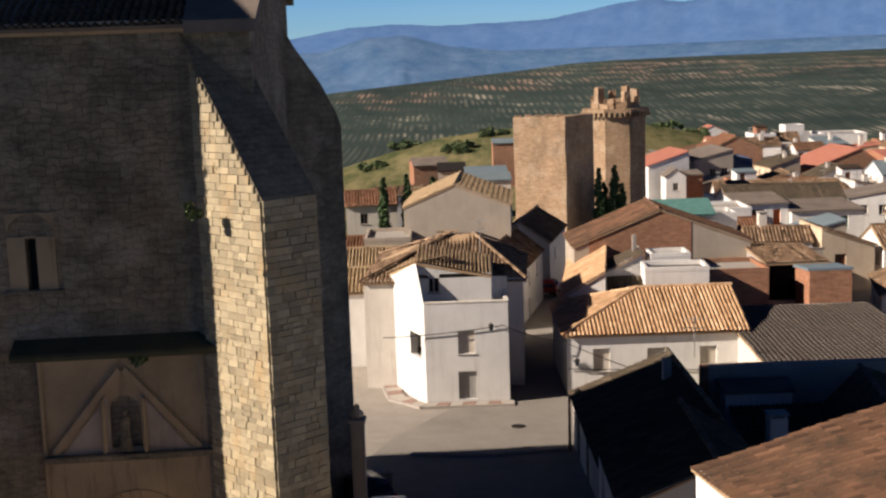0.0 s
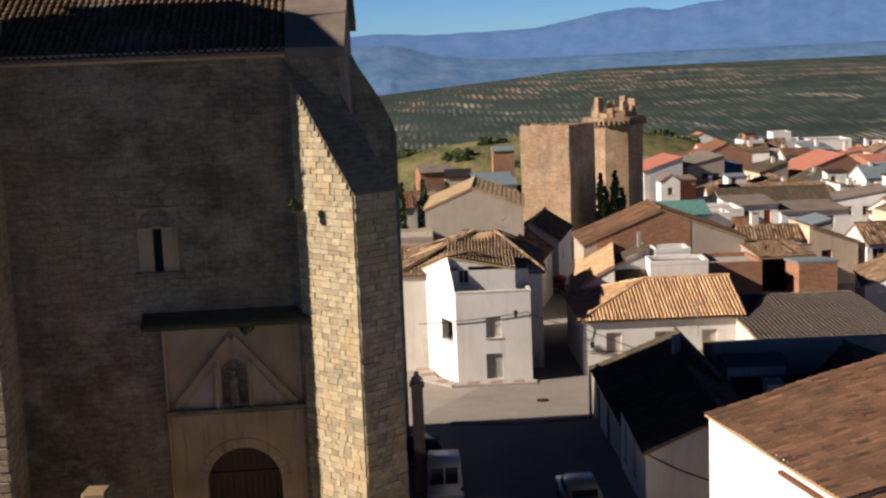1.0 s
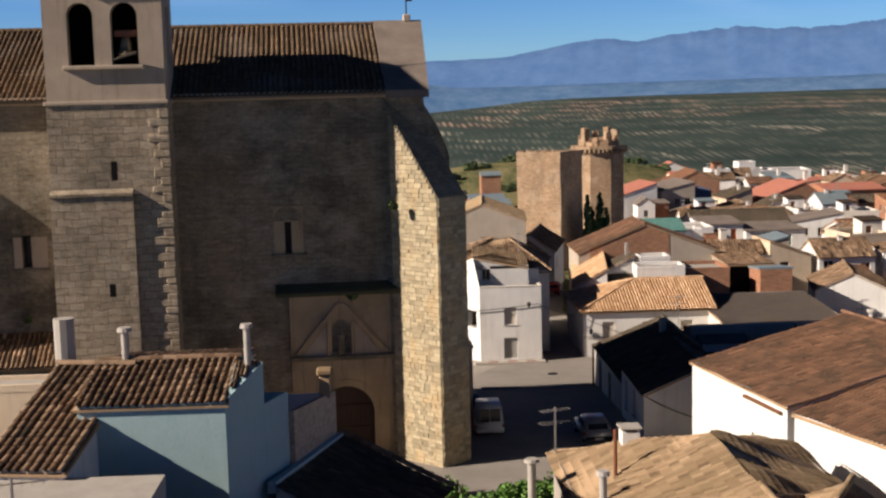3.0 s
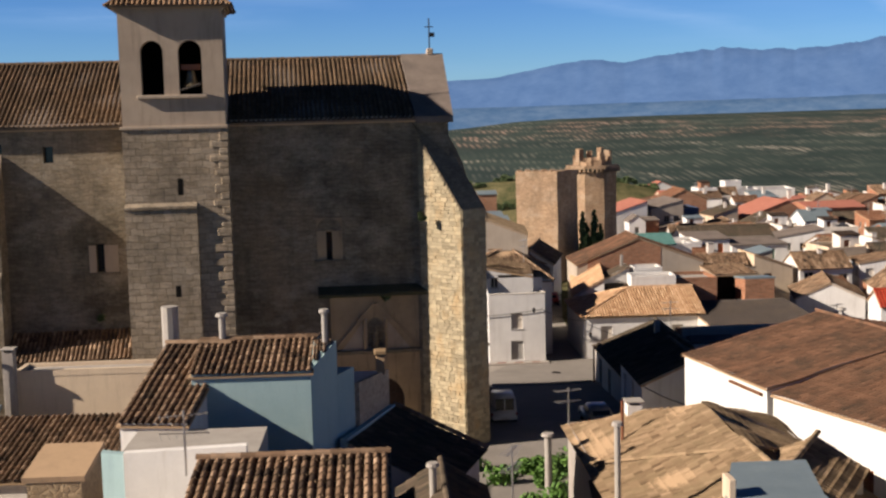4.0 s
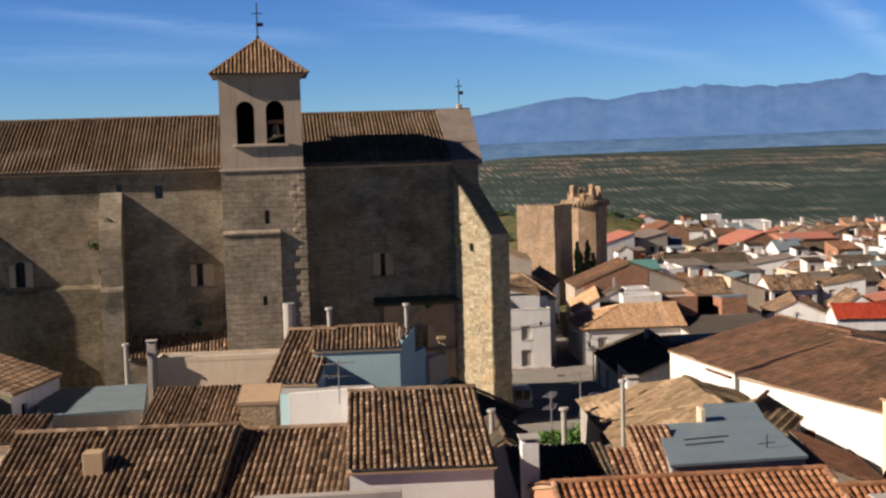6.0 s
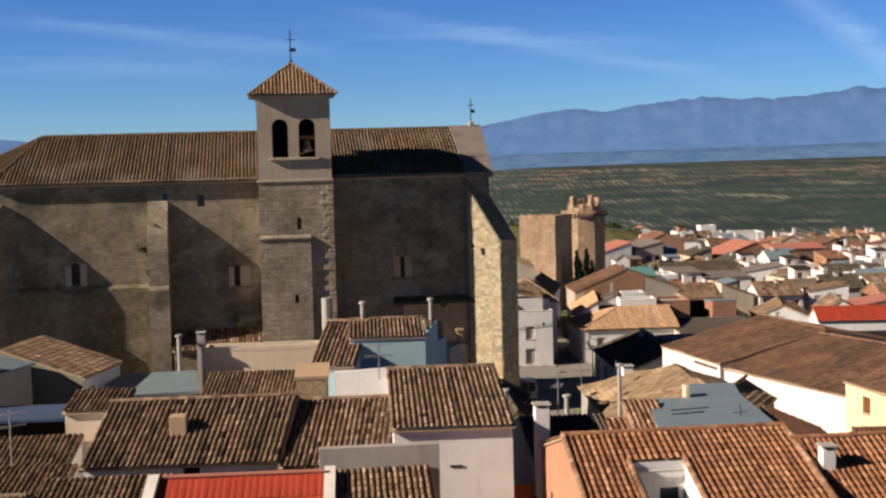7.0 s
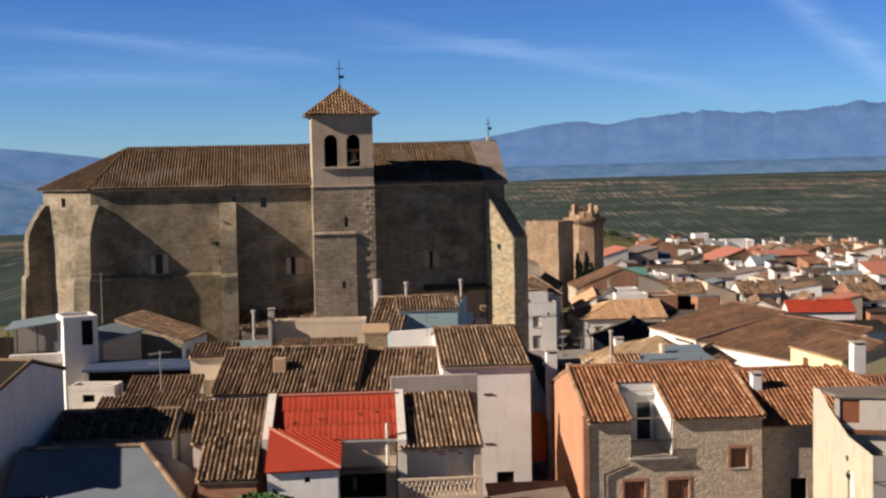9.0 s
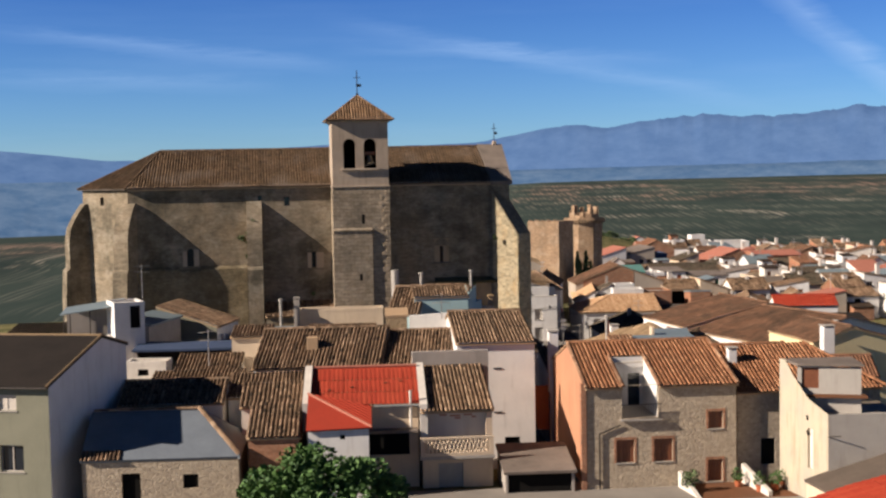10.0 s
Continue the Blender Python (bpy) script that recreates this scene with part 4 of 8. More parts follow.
        lo, hi = [deck.verts.new(p - n * 0.14) for p in cs], [deck.verts.new(p) for p in cs]
        deck.faces.new(lo[::-1])
        deck.faces.new(hi)
        for i in range(len(cs)):
            j = (i + 1) % len(cs)
            deck.faces.new((lo[i], lo[j], hi[j], hi[i]))
        chunks.append(tile_faces(a0 + n * 0.02, along, up, L, up.length, 0.30, 0.5, f0, f1, high=0.09, rng=rng, sag=0.09))
    P1, P2, P3, P4 = (-34.1, v0, ze), (-39.8, 4.8, ze), (-39.8, 9.6, ze), (-34.1, back + 0.5, ze + 1.2)
    tip = (-31.0, 8.5, top)
    slope(P1, (-11.9, v0, ze), tip, (-11.9, 8.5, top))
    slope((-11.9, 2.22, E0 + 1.15), (-5.9, 2.22, E0 + 1.15), (-11.9, 8.5, top), (-5.9, 8.5, top))
    slope((-5.9, v0, ze), (5.85, v0, ze), (-5.9, 8.5, top), (5.85, 8.5, top))
    slope(P2, P1, tip, tip)
    slope(P3, P2, tip, tip)
    slope(P4, P3, tip, tip)
    slope((8.0, back + 0.5, ze + 1.2), P4, (8.0, 8.5, top), tip)
    part("roof_deck", deck, M["slab"], c)
    rg = random.Random(9)
    chunks.append(ridge_faces((5.85, 8.5, top + 0.06), tip, 0.17, rg, 0.5))
    for q in (P1, P2, P3):
        chunks.append(ridge_faces(q, tip, 0.16, rg, 0.5))
    tile_part("roof_tiles", chunks, M["t_nave"], c, "sun-bleached brown clay tiles")
    # smooth gable end slab
    bm = bmesh.new()
    add_side_prism(bm, [(-0.55, ze - 0.3), (-0.55, ze + 0.12), (8.5, top + 0.25), (back + 0.4, ze + 1.6), (back + 0.4, ze + 1.1), (8.5, top - 0.25)], 5.85, 8.25)
    for q in bm.verts:
        if q.co.x > 8:
            q.co.x += max(0.0, q.co.y) * 0.068
    part("gable_coping", bm, M["slab"], c, "smooth grey rendered gable end")
    part("finial", box(7.7, 8.15, 8.25, 8.75, top + 0.15, top + 0.6, 0.06), M["belfry"], c)
    bm = bmesh.new()
    add_rod(bm, (7.92, 8.5, top + 0.6), (7.92, 8.5, top + 2.7), 0.045)
    add_rod(bm, (7.62, 8.5, top + 2.1), (8.22, 8.5, top + 2.1), 0.035)
    add_box(bm, 7.92, 8.3, 8.48, 8.52, top + 1.4, top + 1.7)
    part("iron_cross", bm, M["iron"], c)
    # tower
    t = bmesh.new()
    add_box(t, -12.0, -5.85, -3.0, 2.2, -1.5, 20.9)
    part("tower_shaft", t, M["block"], c, "square tower of large stone blocks")
    bm = bmesh.new()
    add_side_prism(bm, [(-2.99, -1.5), (-3.26, -1.5), (-3.26, 16.1), (-3.36, 16.15), (-3.36, 16.3), (-2.99, 16.5)], -12.04, -7.8)
    part("tower_pier", bm, M["block"], c)
    q = random.Random(15)
    zq, k = 0.0, 0
    while zq < 20.4:
        hq = q.uniform(0.34, 0.52)
        long_, deep = (q.uniform(0.75, 1.05), q.uniform(0.4, 0.55)) if k % 2 else (q.uniform(0.4, 0.55), q.uniform(0.75, 1.05))
        part("quoin", box(-5.85 - long_, -5.85 + q.uniform(0.03, 0.09), -3.0 - q.uniform(0.03, 0.09), -3.0 + deep, zq, zq + hq - 0.03, 0.03), M["block"], c)
        zq, k = zq + hq, k + 1
    part("string_course", box(-12.1, -5.75, -3.1, 2.3, 20.9, 21.1, 0.03), M["belfry"], c)
    for u, z in ((-8.72, 16.95), (-9.1, 10.8)):
        v = -3.0 if z > 16 else -3.26
        # Flush black box; the slit's inner shade is put into its colour.
        part("slit", box(u - 0.16, u + 0.16, v - 0.004, v + 0.2, z, z + (1.0 if z > 16 else 0.7)), M["void"], c)
    b = bmesh.new()
    arches = ((-10.72, -9.40, 22.95, 26.15), (-8.52, -7.15, 22.95, 26.15))
    add_wall(b, (-11.95, -2.95), (-5.88, -2.95), 21.1, [(0, 27.95), (6.07, 27.95)], [(a + 11.95, e + 11.95, z, h) for a, e, z, h in arches], 0.75)
    for a, e, z, h in arches:
        spandrel(b, a, e, h - (e - a) / 2, h, -2.95, -2.2)
    add_wall(b, (-5.88, -2.95), (-5.88, 2.15), 21.1, [(0, 27.95), (5.1, 27.95)], [(2.0, 3.4, 22.95, 26.1)], 0.75)
    add_wall(b, (-5.88, 2.15), (-11.95, 2.15), 21.1, [(0, 27.95), (6.07, 27.95)])
    add_wall(b, (-11.95, 2.15), (-11.95, -2.95), 21.1, [(0, 27.95), (5.1, 27.95)])
    bmesh.ops.remove_doubles(b, verts=b.verts[:], dist=0.001)
    part("belfry", b, M["belfry"], c, "rendered bell stage with twin round arches")
    inner = bmesh.new()
    add_box(inner, -11.2, -6.6, -2.2, 1.4, 22.9, 27.8)
    bmesh.ops.reverse_faces(inner, faces=inner.faces[:])
    for f in [f for f in inner.faces if f.calc_center_median().y < -2.1]:
        inner.faces.remove(f)
    # Chamber lining coloured near black in place of inner shade.
    part("bell_chamber", inner, M["void"], c)
    part("belfry_sill", box(-11.0, -6.9, -3.22, -2.9, 22.72, 22.93, 0.03), M["belfry"], c)
    bell = bmesh.new()
    prof = ((0.0, 0.95), (0.18, 0.93), (0.26, 0.75), (0.31, 0.4), (0.42, 0.12), (0.52, 0.0))
    rings = [[bell.verts.new((-7.83 + r * math.cos(a * math.pi / 8), -2.45 + r * math.sin(a * math.pi / 8), 23.45 + z)) for a in range(16)] for r, z in prof[1:]]
    for a, d in zip(rings, rings[1:]):
        for i in range(16):
            bell.faces.new((a[i], a[(i + 1) % 16], d[(i + 1) % 16], d[i]))
    bell.faces.new(rings[0])
    bo = part("bell", bell, M["bronze"], c, "bronze bell")
    part("headstock", box(-8.4, -7.25, -2.6, -2.3, 24.4, 24.75, 0.04), M["brownwood"], bo)
    part("bell_yoke", rod((-8.45, -2.95, 23.2), (-7.2, -3.35, 23.55), 0.07), M["iron"], c)
    bm = bmesh.new()
    for k, (zz, o) in enumerate(((27.85, 0.12), (28.0, 0.25), (28.12, 0.38))):
        add_box(bm, -11.95 - o, -5.88 + o, -2.95 - o, 2.15 + o, zz, zz + 0.14)
    part("tower_cornice", bm, M["belfry"], c)
    deck = bmesh.new()
    chunks.clear()
    q = [(-12.55, -3.55, 28.18), (-5.28, -3.55, 28.18), (-5.28, 2.75, 28.18), (-12.55, 2.75, 28.18)]
    ap = (-8.915, -0.4, 30.95)
    for i in range(4):
        slope(q[i], q[(i + 1) % 4], ap, ap)
        chunks.append(ridge_faces(q[i], ap, 0.13, rg, 0.45))
    part("tower_roof_deck", deck, M["slab"], c)
    tile_part("tower_roof_tiles", chunks, M["t_tower"], c, "weathered orange clay tiles on the tower")
    v = bmesh.new()
    add_rod(v, (-8.915, -0.4, 30.9), (-8.915, -0.4, 33.7), 0.05)
    add_rod(v, (-9.3, -0.4, 32.9), (-8.5, -0.4, 32.9), 0.035)
    add_box(v, -9.0, -8.45, -0.42, -0.38, 31.9, 32.2)
    bmesh.ops.create_icosphere(v, subdivisions=1, radius=0.16, matrix=Matrix.Translation((-8.915, -0.4, 31.1)))
    part("weather_vane", v, M["iron"], c)

    # raked buttresses
    def raked(u, v, turn, width, prof, mat):
        bm = bmesh.new()
        add_side_prism(bm, [(0.7, prof[0][1])] + [(-d, z) for d, z in prof] + [(-prof[-1][0], -6), (0.7, -6)], -width / 2, width / 2)
        o = part("buttress", bm, M[mat], c)
        o.matrix_basis = pose(u, v, 0, 0, 0, turn)
        return o
    prof = ((0.0, 19.6), (0.55, 18.9), (1.2, 17.9), (1.7, 16.8), (1.9, 15.5), (1.9, 12.55), (2.25, 12.2), (2.4, 9.0))
    raked(-20.45, 0, 0, 1.65, prof, "ashlar")
    raked(-33.9, 0, -22.0, 1.7, prof, "ashlar")
    raked(-39.3, 5.0, -66.0, 1.7, prof, "ashlar")

    # corner buttress, set on the diagonal, with its own coursed stones
    turn = 41.0
    corner = bmesh.new()
    add_side_prism(corner, [(1.9, 21.0), (1.5, 20.9), (0.2, 19.05), (-2.5, 15.5), (-2.5, -1.5), (1.9, -1.5)], -1.12, 1.12)
    B = part("corner_buttress", corner, M["butt"], c, "corner buttress of pale rough stone blocks")
    B.matrix_basis = pose(7.49, -0.44, 0, 0, 0, turn)
    bm = bmesh.new()
    add_side_prism(bm, [(1.9, 22.4), (1.2, 21.9), (0.2, 20.5), (-1.3, 18.9), (-2.2, 17.6), (-2.5, 16.9), (-2.5, -1.5), (1.9, -1.5)], -1.12, 1.12)
    far = part("corner_buttress", bm, M["ashlar"], c, "rear corner buttress of dark rough stone")
    far.matrix_basis = pose(8.4, back - 0.6, 0, 0, 0, 136)
    stone = M["stone"]
    shapes = []
    for k in range(14):
        bm = bmesh.new()
        add_box(bm, -0.5, 0.5, -0.055, 0.06, -0.5, 0.5)
        for vv in bm.verts:
            if vv.co.y < 0:
                vv.co.x *= 0.972 + rng.uniform(-0.04, 0.02)
                vv.co.z *= 0.945 + rng.uniform(-0.07, 0.035)
                vv.co.y += rng.uniform(-0.03, 0.02)
        me = bpy.data.meshes.new("stone")
        bm.to_mesh(me)
        bm.free()
        me.materials.append(stone)
        shapes.append(me)
    rest = bmesh.new()
    made = 0
    for face in ("left", "end", "right"):
        z = 0.0
        while z < 20.2:
            h = rng.uniform(0.19, 0.31)
            if face == "end":
                lo, hi = -1.12, 1.12
                if z + h > 15.5:
                    break
            else:
                cap = -2.5 if z + h < 15.5 else -2.5 + (z + h - 15.5) * 2.7 / 3.55
                lo, hi = cap, 1.0 if face == "left" else 0.4
            s = lo
            while s < hi - 0.05:
                wd = min(rng.uniform(0.22, 0.62), hi - s)
                if hi - s - wd < 0.14:
                    wd = hi - s
                mid = s + wd / 2
                if face == "left":
                    mm = Matrix.Translation((-1.12, mid, z + h / 2)) @ pose(0, 0, 0, 0, 0, -90)
                elif face == "right":
                    mm = Matrix.Translation((1.12, mid, z + h / 2)) @ pose(0, 0, 0, 0, 0, 90)
                else:
                    mm = Matrix.Translation((mid, -2.5, z + h / 2))
                mm = mm @ Matrix.Translation((0, rng.uniform(-0.02, 0.012), 0)) @ Matrix.Diagonal((wd, 1, h, 1))
                me = rng.choice(shapes)
                if face == "left" and made < 300 and z > 1.0:
                    made += 1
                    o = new("stone", me)
                    o.parent = B
                    o.matrix_basis = mm
                else:
                    n0 = len(rest.verts)
                    rest.from_mesh(me)
                    rest.verts.ensure_lookup_table()
                    for vv in rest.verts[n0:]:
                        vv.co = mm @ vv.co
                s += wd
            z += h
    o = part("stone_facing", rest, stone, B)
    o["kind"] = "stuff"
    return c


def stone_material():
    m, n, l, b = nodes_of("buttress_stone")
    inf = n.new("ShaderNodeObjectInfo")
    geo = n.new("ShaderNodeNewGeometry")
    ad = n.new("ShaderNodeMath")
    l.new(inf.outputs["Random"], ad.inputs[0])
    l.new(geo.outputs["Random Per Island"], ad.inputs[1])
    fr = n.new("ShaderNodeMath")
    fr.operation = "FRACT"
    l.new(ad.outputs["Value"], fr.inputs[0])
    col = mix_node(n, l, fr.outputs["Value"], (0.42, 0.35, 0.225), (0.23, 0.19, 0.12))
    p = place_node(n, l, (1, 1, 1))
    g = noise_node(n, l, p, 7, 6, 0.7)
    col = mix_node(n, l, 0.6, col, mix_node(n, l, g, (0.45,) * 3, (1.3,) * 3), "MULTIPLY")
    broad = noise_node(n, l, place_node(n, l, (1, 1, 0.35)), 0.5, 5, 0.6)
    col = mix_node(n, l, ramp_node(n, l, broad, 0.55, 0.8), col, (0.15, 0.12, 0.085))
    rust = noise_node(n, l, place_node(n, l, (1, 1, 0.6)), 0.9, 5, 0.65)
    col = mix_node(n, l, ramp_node(n, l, rust, 0.5, 0.75), col, (0.36, 0.25, 0.125))
    pits = noise_node(n, l, p, 3.2, 6, 0.75)
    col = mix_node(n, l, ramp_node(n, l, pits, 0.56, 0.72), col, (0.16, 0.135, 0.09))
    l.new(col, b.inputs["Base Color"])
    b.inputs["Roughness"].default_value = 0.95
    bump_node(n, l, b, g, 0.6, 0.04)
    return m


M["stone"] = stone_material()
M["t_tower"] = tiles("tower_tiles", (0.10, 0.06, 0.034), (0.215, 0.13, 0.073), (0.32, 0.205, 0.12), (0.09, 0.065, 0.04), 0.6)
M["t_nave"] = tiles("nave_tiles", (0.07, 0.045, 0.027), (0.13, 0.084, 0.05), (0.20, 0.13, 0.078), (0.055, 0.044, 0.028), 0.7)
CH = church()


def portal():
    """Church doorway: stone frame, pediment with niche, canopy and plank door."""
    p = tagged(empty("church_portal", pose(-14.0, 42.6, 0, 0, 0, 4.5)), "weathered stone church portal with pediment and dark arched door", "portal")
    bm = bmesh.new()
    u0, u1 = 0.1, 6.1
    add_wall(bm, (u0, -0.16), (u1, -0.16), -0.5, [(0, 9.95), (u1 - u0, 9.95)], [(1.45, 4.6, 0.0, 4.62), (2.32, 3.38, 6.62, 8.5)], 0.15)
    cu, r, sp = 3.125, 1.575, 3.05
    for cuu, rr, spp, tp in ((cu, r, sp, 4.62), (2.95, 0.53, 7.97, 8.5)):
        pts = [(cuu - rr * math.cos(math.pi * i / 14), spp + rr * math.sin(math.pi * i / 14)) for i in range(15)]
        for (a, za), (b, zb) in zip(pts, pts[1:]):
            f = [bm.verts.new(q) for q in ((a, -0.16, za), (b, -0.16, zb), (b, -0.16, tp), (a, -0.16, tp))]
            bm.faces.new(f)
            g = [bm.verts.new(q) for q in ((a, -0.16, za), (a, -0.01, za), (b, -0.01, zb), (b, -0.16, zb))]
            bm.faces.new(g)
    bmesh.ops.remove_doubles(bm, verts=bm.verts[:], dist=0.001)
    part("frame", bm, M["portal"], p)
    part("niche_back", box(2.42, 3.48, -0.03, -0.008, 6.62, 8.5), M["butt"], p)
    for s in (0.1, 6.02):
        part("jamb", box(s - 0.02, s + 0.1, -0.3, -0.005, -0.5, 9.9, 0.02), M["portal"], p)
    part("entablature", box(0.05, 6.15, -0.42, -0.17, 6.2, 6.45, 0.04), M["butt"], p, "dark mossy cornice")
    bm = bmesh.new()
    for s in (-1, 1):
        a, b = Vector((2.95 + s * 2.45, 0, 6.46)), Vector((2.95, 0, 9.35))
        d = (b - a).normalized()
        n = Vector((-d.z, 0, d.x)) * (1 if s < 0 else -1)
        vs = []
        for y in (-0.30, -0.165):
            vs.append([bm.verts.new((q.x, y, q.z)) for q in (a, a + n * 0.22, b + n * 0.22 + d * 0.05, b)])
        bm.faces.new(vs[0])
        bm.faces.new(vs[1][::-1])
        for i in range(4):
            bm.faces.new((vs[0][i], vs[1][i], vs[1][(i + 1) % 4], vs[0][(i + 1) % 4]))
    bmesh.ops.recalc_face_normals(bm, faces=bm.faces[:])
    part("pediment", bm, M["portal"], p)
    for sgn in (-1, 1):
        bm = bmesh.new()
        rim = [(2.95 + sgn * 0.56, 6.46), (2.95 + sgn * 2.2, 6.46), (2.95 + sgn * 0.62, 8.5), (2.95 + sgn * 0.56, 8.5)]
        vs = [[bm.verts.new((x, y, z)) for x, z in rim] for y in (-0.19, -0.163)]
        bm.faces.new(vs[0])
        bm.faces.new(vs[1][::-1])
        for i in range(4):
            bm.faces.new((vs[0][i], vs[1][i], vs[1][(i + 1) % 4], vs[0][(i + 1) % 4]))
        bmesh.ops.recalc_face_normals(bm, faces=bm.faces[:])
        part("tympanum_field", bm, M["belfry"], p, "stained pale plaster in the pediment")
    for u in (2.2, 3.6):
        part("niche_column", rod((u, -0.26, 6.46), (u, -0.26, 8.4), 0.09, 8, 0.075), M["portal"], p)
    # arch ring
    for i in range(17):
        bm = bmesh.new()
        a0, a1 = math.pi * i / 17 + 0.01, math.pi * (i + 1) / 17 - 0.01
        q = []
        for y in (-0.2, -0.161):
            q.append([bm.verts.new((cu - rr * math.cos(a), y, sp + rr * math.sin(a))) for a, rr in ((a0, 1.6), (a1, 1.6), (a1, 2.0), (a0, 2.0))])
        bm.faces.new(q[0])
        for k in range(4):
            bm.faces.new((q[0][k], q[1][k], q[1][(k + 1) % 4], q[0][(k + 1) % 4]))
        bmesh.ops.recalc_face_normals(bm, faces=bm.faces[:])
        part("voussoir", bm, M["portal"], p)
    bm = bmesh.new()
    add_side_prism(bm, [(-0.02, 9.98), (-0.85, 9.98), (-0.95, 10.15), (-0.9, 10.25), (-0.02, 10.62)], -0.65, 6.35)
    part("canopy", bm, M["moss"], p, "dark mossy tiled canopy")
    leaf = part("door", box(1.56, 4.70, 0.56, 0.62, 0, 4.62), M["wood"], p)
    for i in range(12):
        part("plank", box(1.56 + i * 0.262, 1.56 + i * 0.262 + 0.25, 0.5 + 0.008 * (i % 2), 0.558, 0, 4.62, 0.01), M["wood"], leaf)
    for z in (0.5, 1.9, 3.2):
        part("door_rail", box(1.6, 4.65, 0.44, 0.496, z, z + 0.2, 0.01), M["wood"], leaf)
    st = bmesh.new()
    prof = ((0.22, 0.0), (0.2, 0.3), (0.16, 0.7), (0.2, 1.05), (0.17, 1.2), (0.07, 1.28), (0.1, 1.38), (0.09, 1.5), (0.02, 1.56))
    rings = [[st.verts.new((2.92 + rr * math.cos(a * math.pi / 5), -0.2 + rr * 0.7 * math.sin(a * math.pi / 5), 6.5 + z)) for a in range(10)] for rr, z in prof]
    for a, b in zip(rings, rings[1:]):
        for i in range(10):
            st.faces.new((a[i], a[(i + 1) % 10], b[(i + 1) % 10], b[i]))
    st.faces.new(rings[-1])
    tagged(mesh_ob("statue", st, M["butt"]), "small worn stone statue in the portal niche", "statue").matrix_basis = pose(-14.0, 42.6, 0, 0, 0, 4.5)
    return p


M["moss"] = plain("mossy_stone", (0.045, 0.05, 0.03), (0.075, 0.068, 0.045), 1.5, 0.95)
portal()


def leanto():
    h = house("low tiled lean-to shed against the church wall", 0, 0, 7.4, 2.5, -1, 7.2, 1.3, "back", 0, "ashlar", "t_old", name="lean_to", category="shed", over=0.2)
    h.matrix_basis = pose(-14.0, 42.6, 0, 0, 0, 4.5) @ pose(-19.4, -2.6, 0)


leanto()


# ---- houses below the camera ----
def stone_house():
    h = house("two-storey rubble-stone house with red tiles and a roof terrace", -8.75, -20.4, 9.55, 13.2, 1.5, 8.68, 1.85, "x", 2.0, "rubble", "t_new",
              over=0.3, notch=(2.25, 4.55, 0.66), openings=[
                  ("s", 7.75, 5.75, 0.95, 1.1, "wood"), ("s", 1.85, 3.8, 1.15, 1.45, "wood"), ("s", 4.25, 3.8, 1.2, 1.45, "wood"),
                  ("s", 7.7, 2.4, 0.95, 1.4, "wood"), ("s", 2.25, 6.6, 2.3, 2.05, "gap")])
    part("drain_pipe", rod((0.78, -0.09, 1.5), (0.78, -0.09, 5.7), 0.05, 8), M["iron"], h)
    part("drain_pipe", rod((0.78, -0.09, 5.7), (2.1, -0.09, 6.2), 0.05, 8), M["iron"], h)
    part("gable_render", box(-0.035, -0.004, 0.02, 13.2, 1.5, 8.66), M["pink"], h, "salmon render on the gable")
    bm = bmesh.new()
    add_side_prism(bm, [(0.02, 8.66), (13.18, 8.66), (6.6, 10.46)], -0.035, -0.004)
    part("gable_render", bm, M["pink"], h, "salmon render on the gable")
    part("corner_pier", box(-0.38, -0.04, -0.12, 0.42, 1.5, 8.85, 0.015), M["brick"], h, "brick corner pier")
    part("terrace_floor", box(2.26, 4.54, 0.26, 4.3, 6.45, 6.59), M["cement"], h)
    for u in (2.19, 4.55):
        bm = bmesh.new()
        add_side_prism(bm, [(0.25, 6.45), (4.3, 6.45), (4.3, 9.86), (0.25, 8.72)], u, u + 0.06)
        part("terrace_wall", bm, M["white"], h)
    back = bmesh.new()
    add_wall(back, (2.26, 4.15), (4.54, 4.15), 6.45, [(0, 9.84), (2.28, 9.84)], [(1.25, 2.05, 6.6, 8.75)], 0.15)
    part("terrace_wall", back, M["white"], h)
    part("terrace_door", box(3.51, 4.31, 4.21, 4.25, 6.6, 8.75), M["pane"], h)
    rail = part("railing", rod((2.15, -0.26, 7.5), (4.7, -0.26, 7.5), 0.025, 6), M["iron"], h)
    for i in range(17):
        part("baluster", rod((2.2 + i * 0.152, -0.26, 6.57), (2.2 + i * 0.152, -0.26, 7.5), 0.014, 4), M["iron"], rail)
    part("balcony_slab", box(2.1, 4.75, -0.32, -0.01, 6.46, 6.57, 0.015), M["grey"], h)
    for u, z, w, t in ((7.75, 5.75, 0.95, 1.1), (1.85, 3.8, 1.15, 1.45), (4.25, 3.8, 1.2, 1.45), (7.7, 2.4, 0.95, 1.4)):
        s = bmesh.new()
        add_box(s, u - 0.14, u + w + 0.14, -0.03, -0.003, z + t, z + t + 0.16)
        add_box(s, u - 0.14, u - 0.004, -0.03, -0.003, z, z + t)
        add_box(s, u + w + 0.004, u + w + 0.14, -0.03, -0.003, z, z + t)
        part("window_surround", s, M["brick"], h)
    rv = random.Random(52)
    part("awning_roller", rod((2.3, 3.95, 9.5), (4.5, 3.95, 9.5), 0.06, 8), M["shutter"], h)
    slope = (0, 6.9, 1.934)
    for u, a, b in ((9.6, 0.0, 1.0), (-0.06, 0.0, 1.0), (2.27, 0.0, 0.66), (4.6, 0.0, 0.66)):
        p = [Vector((u, -0.3 + slope[1] * f, 8.66 + slope[2] * f)) for f in (a, b)]
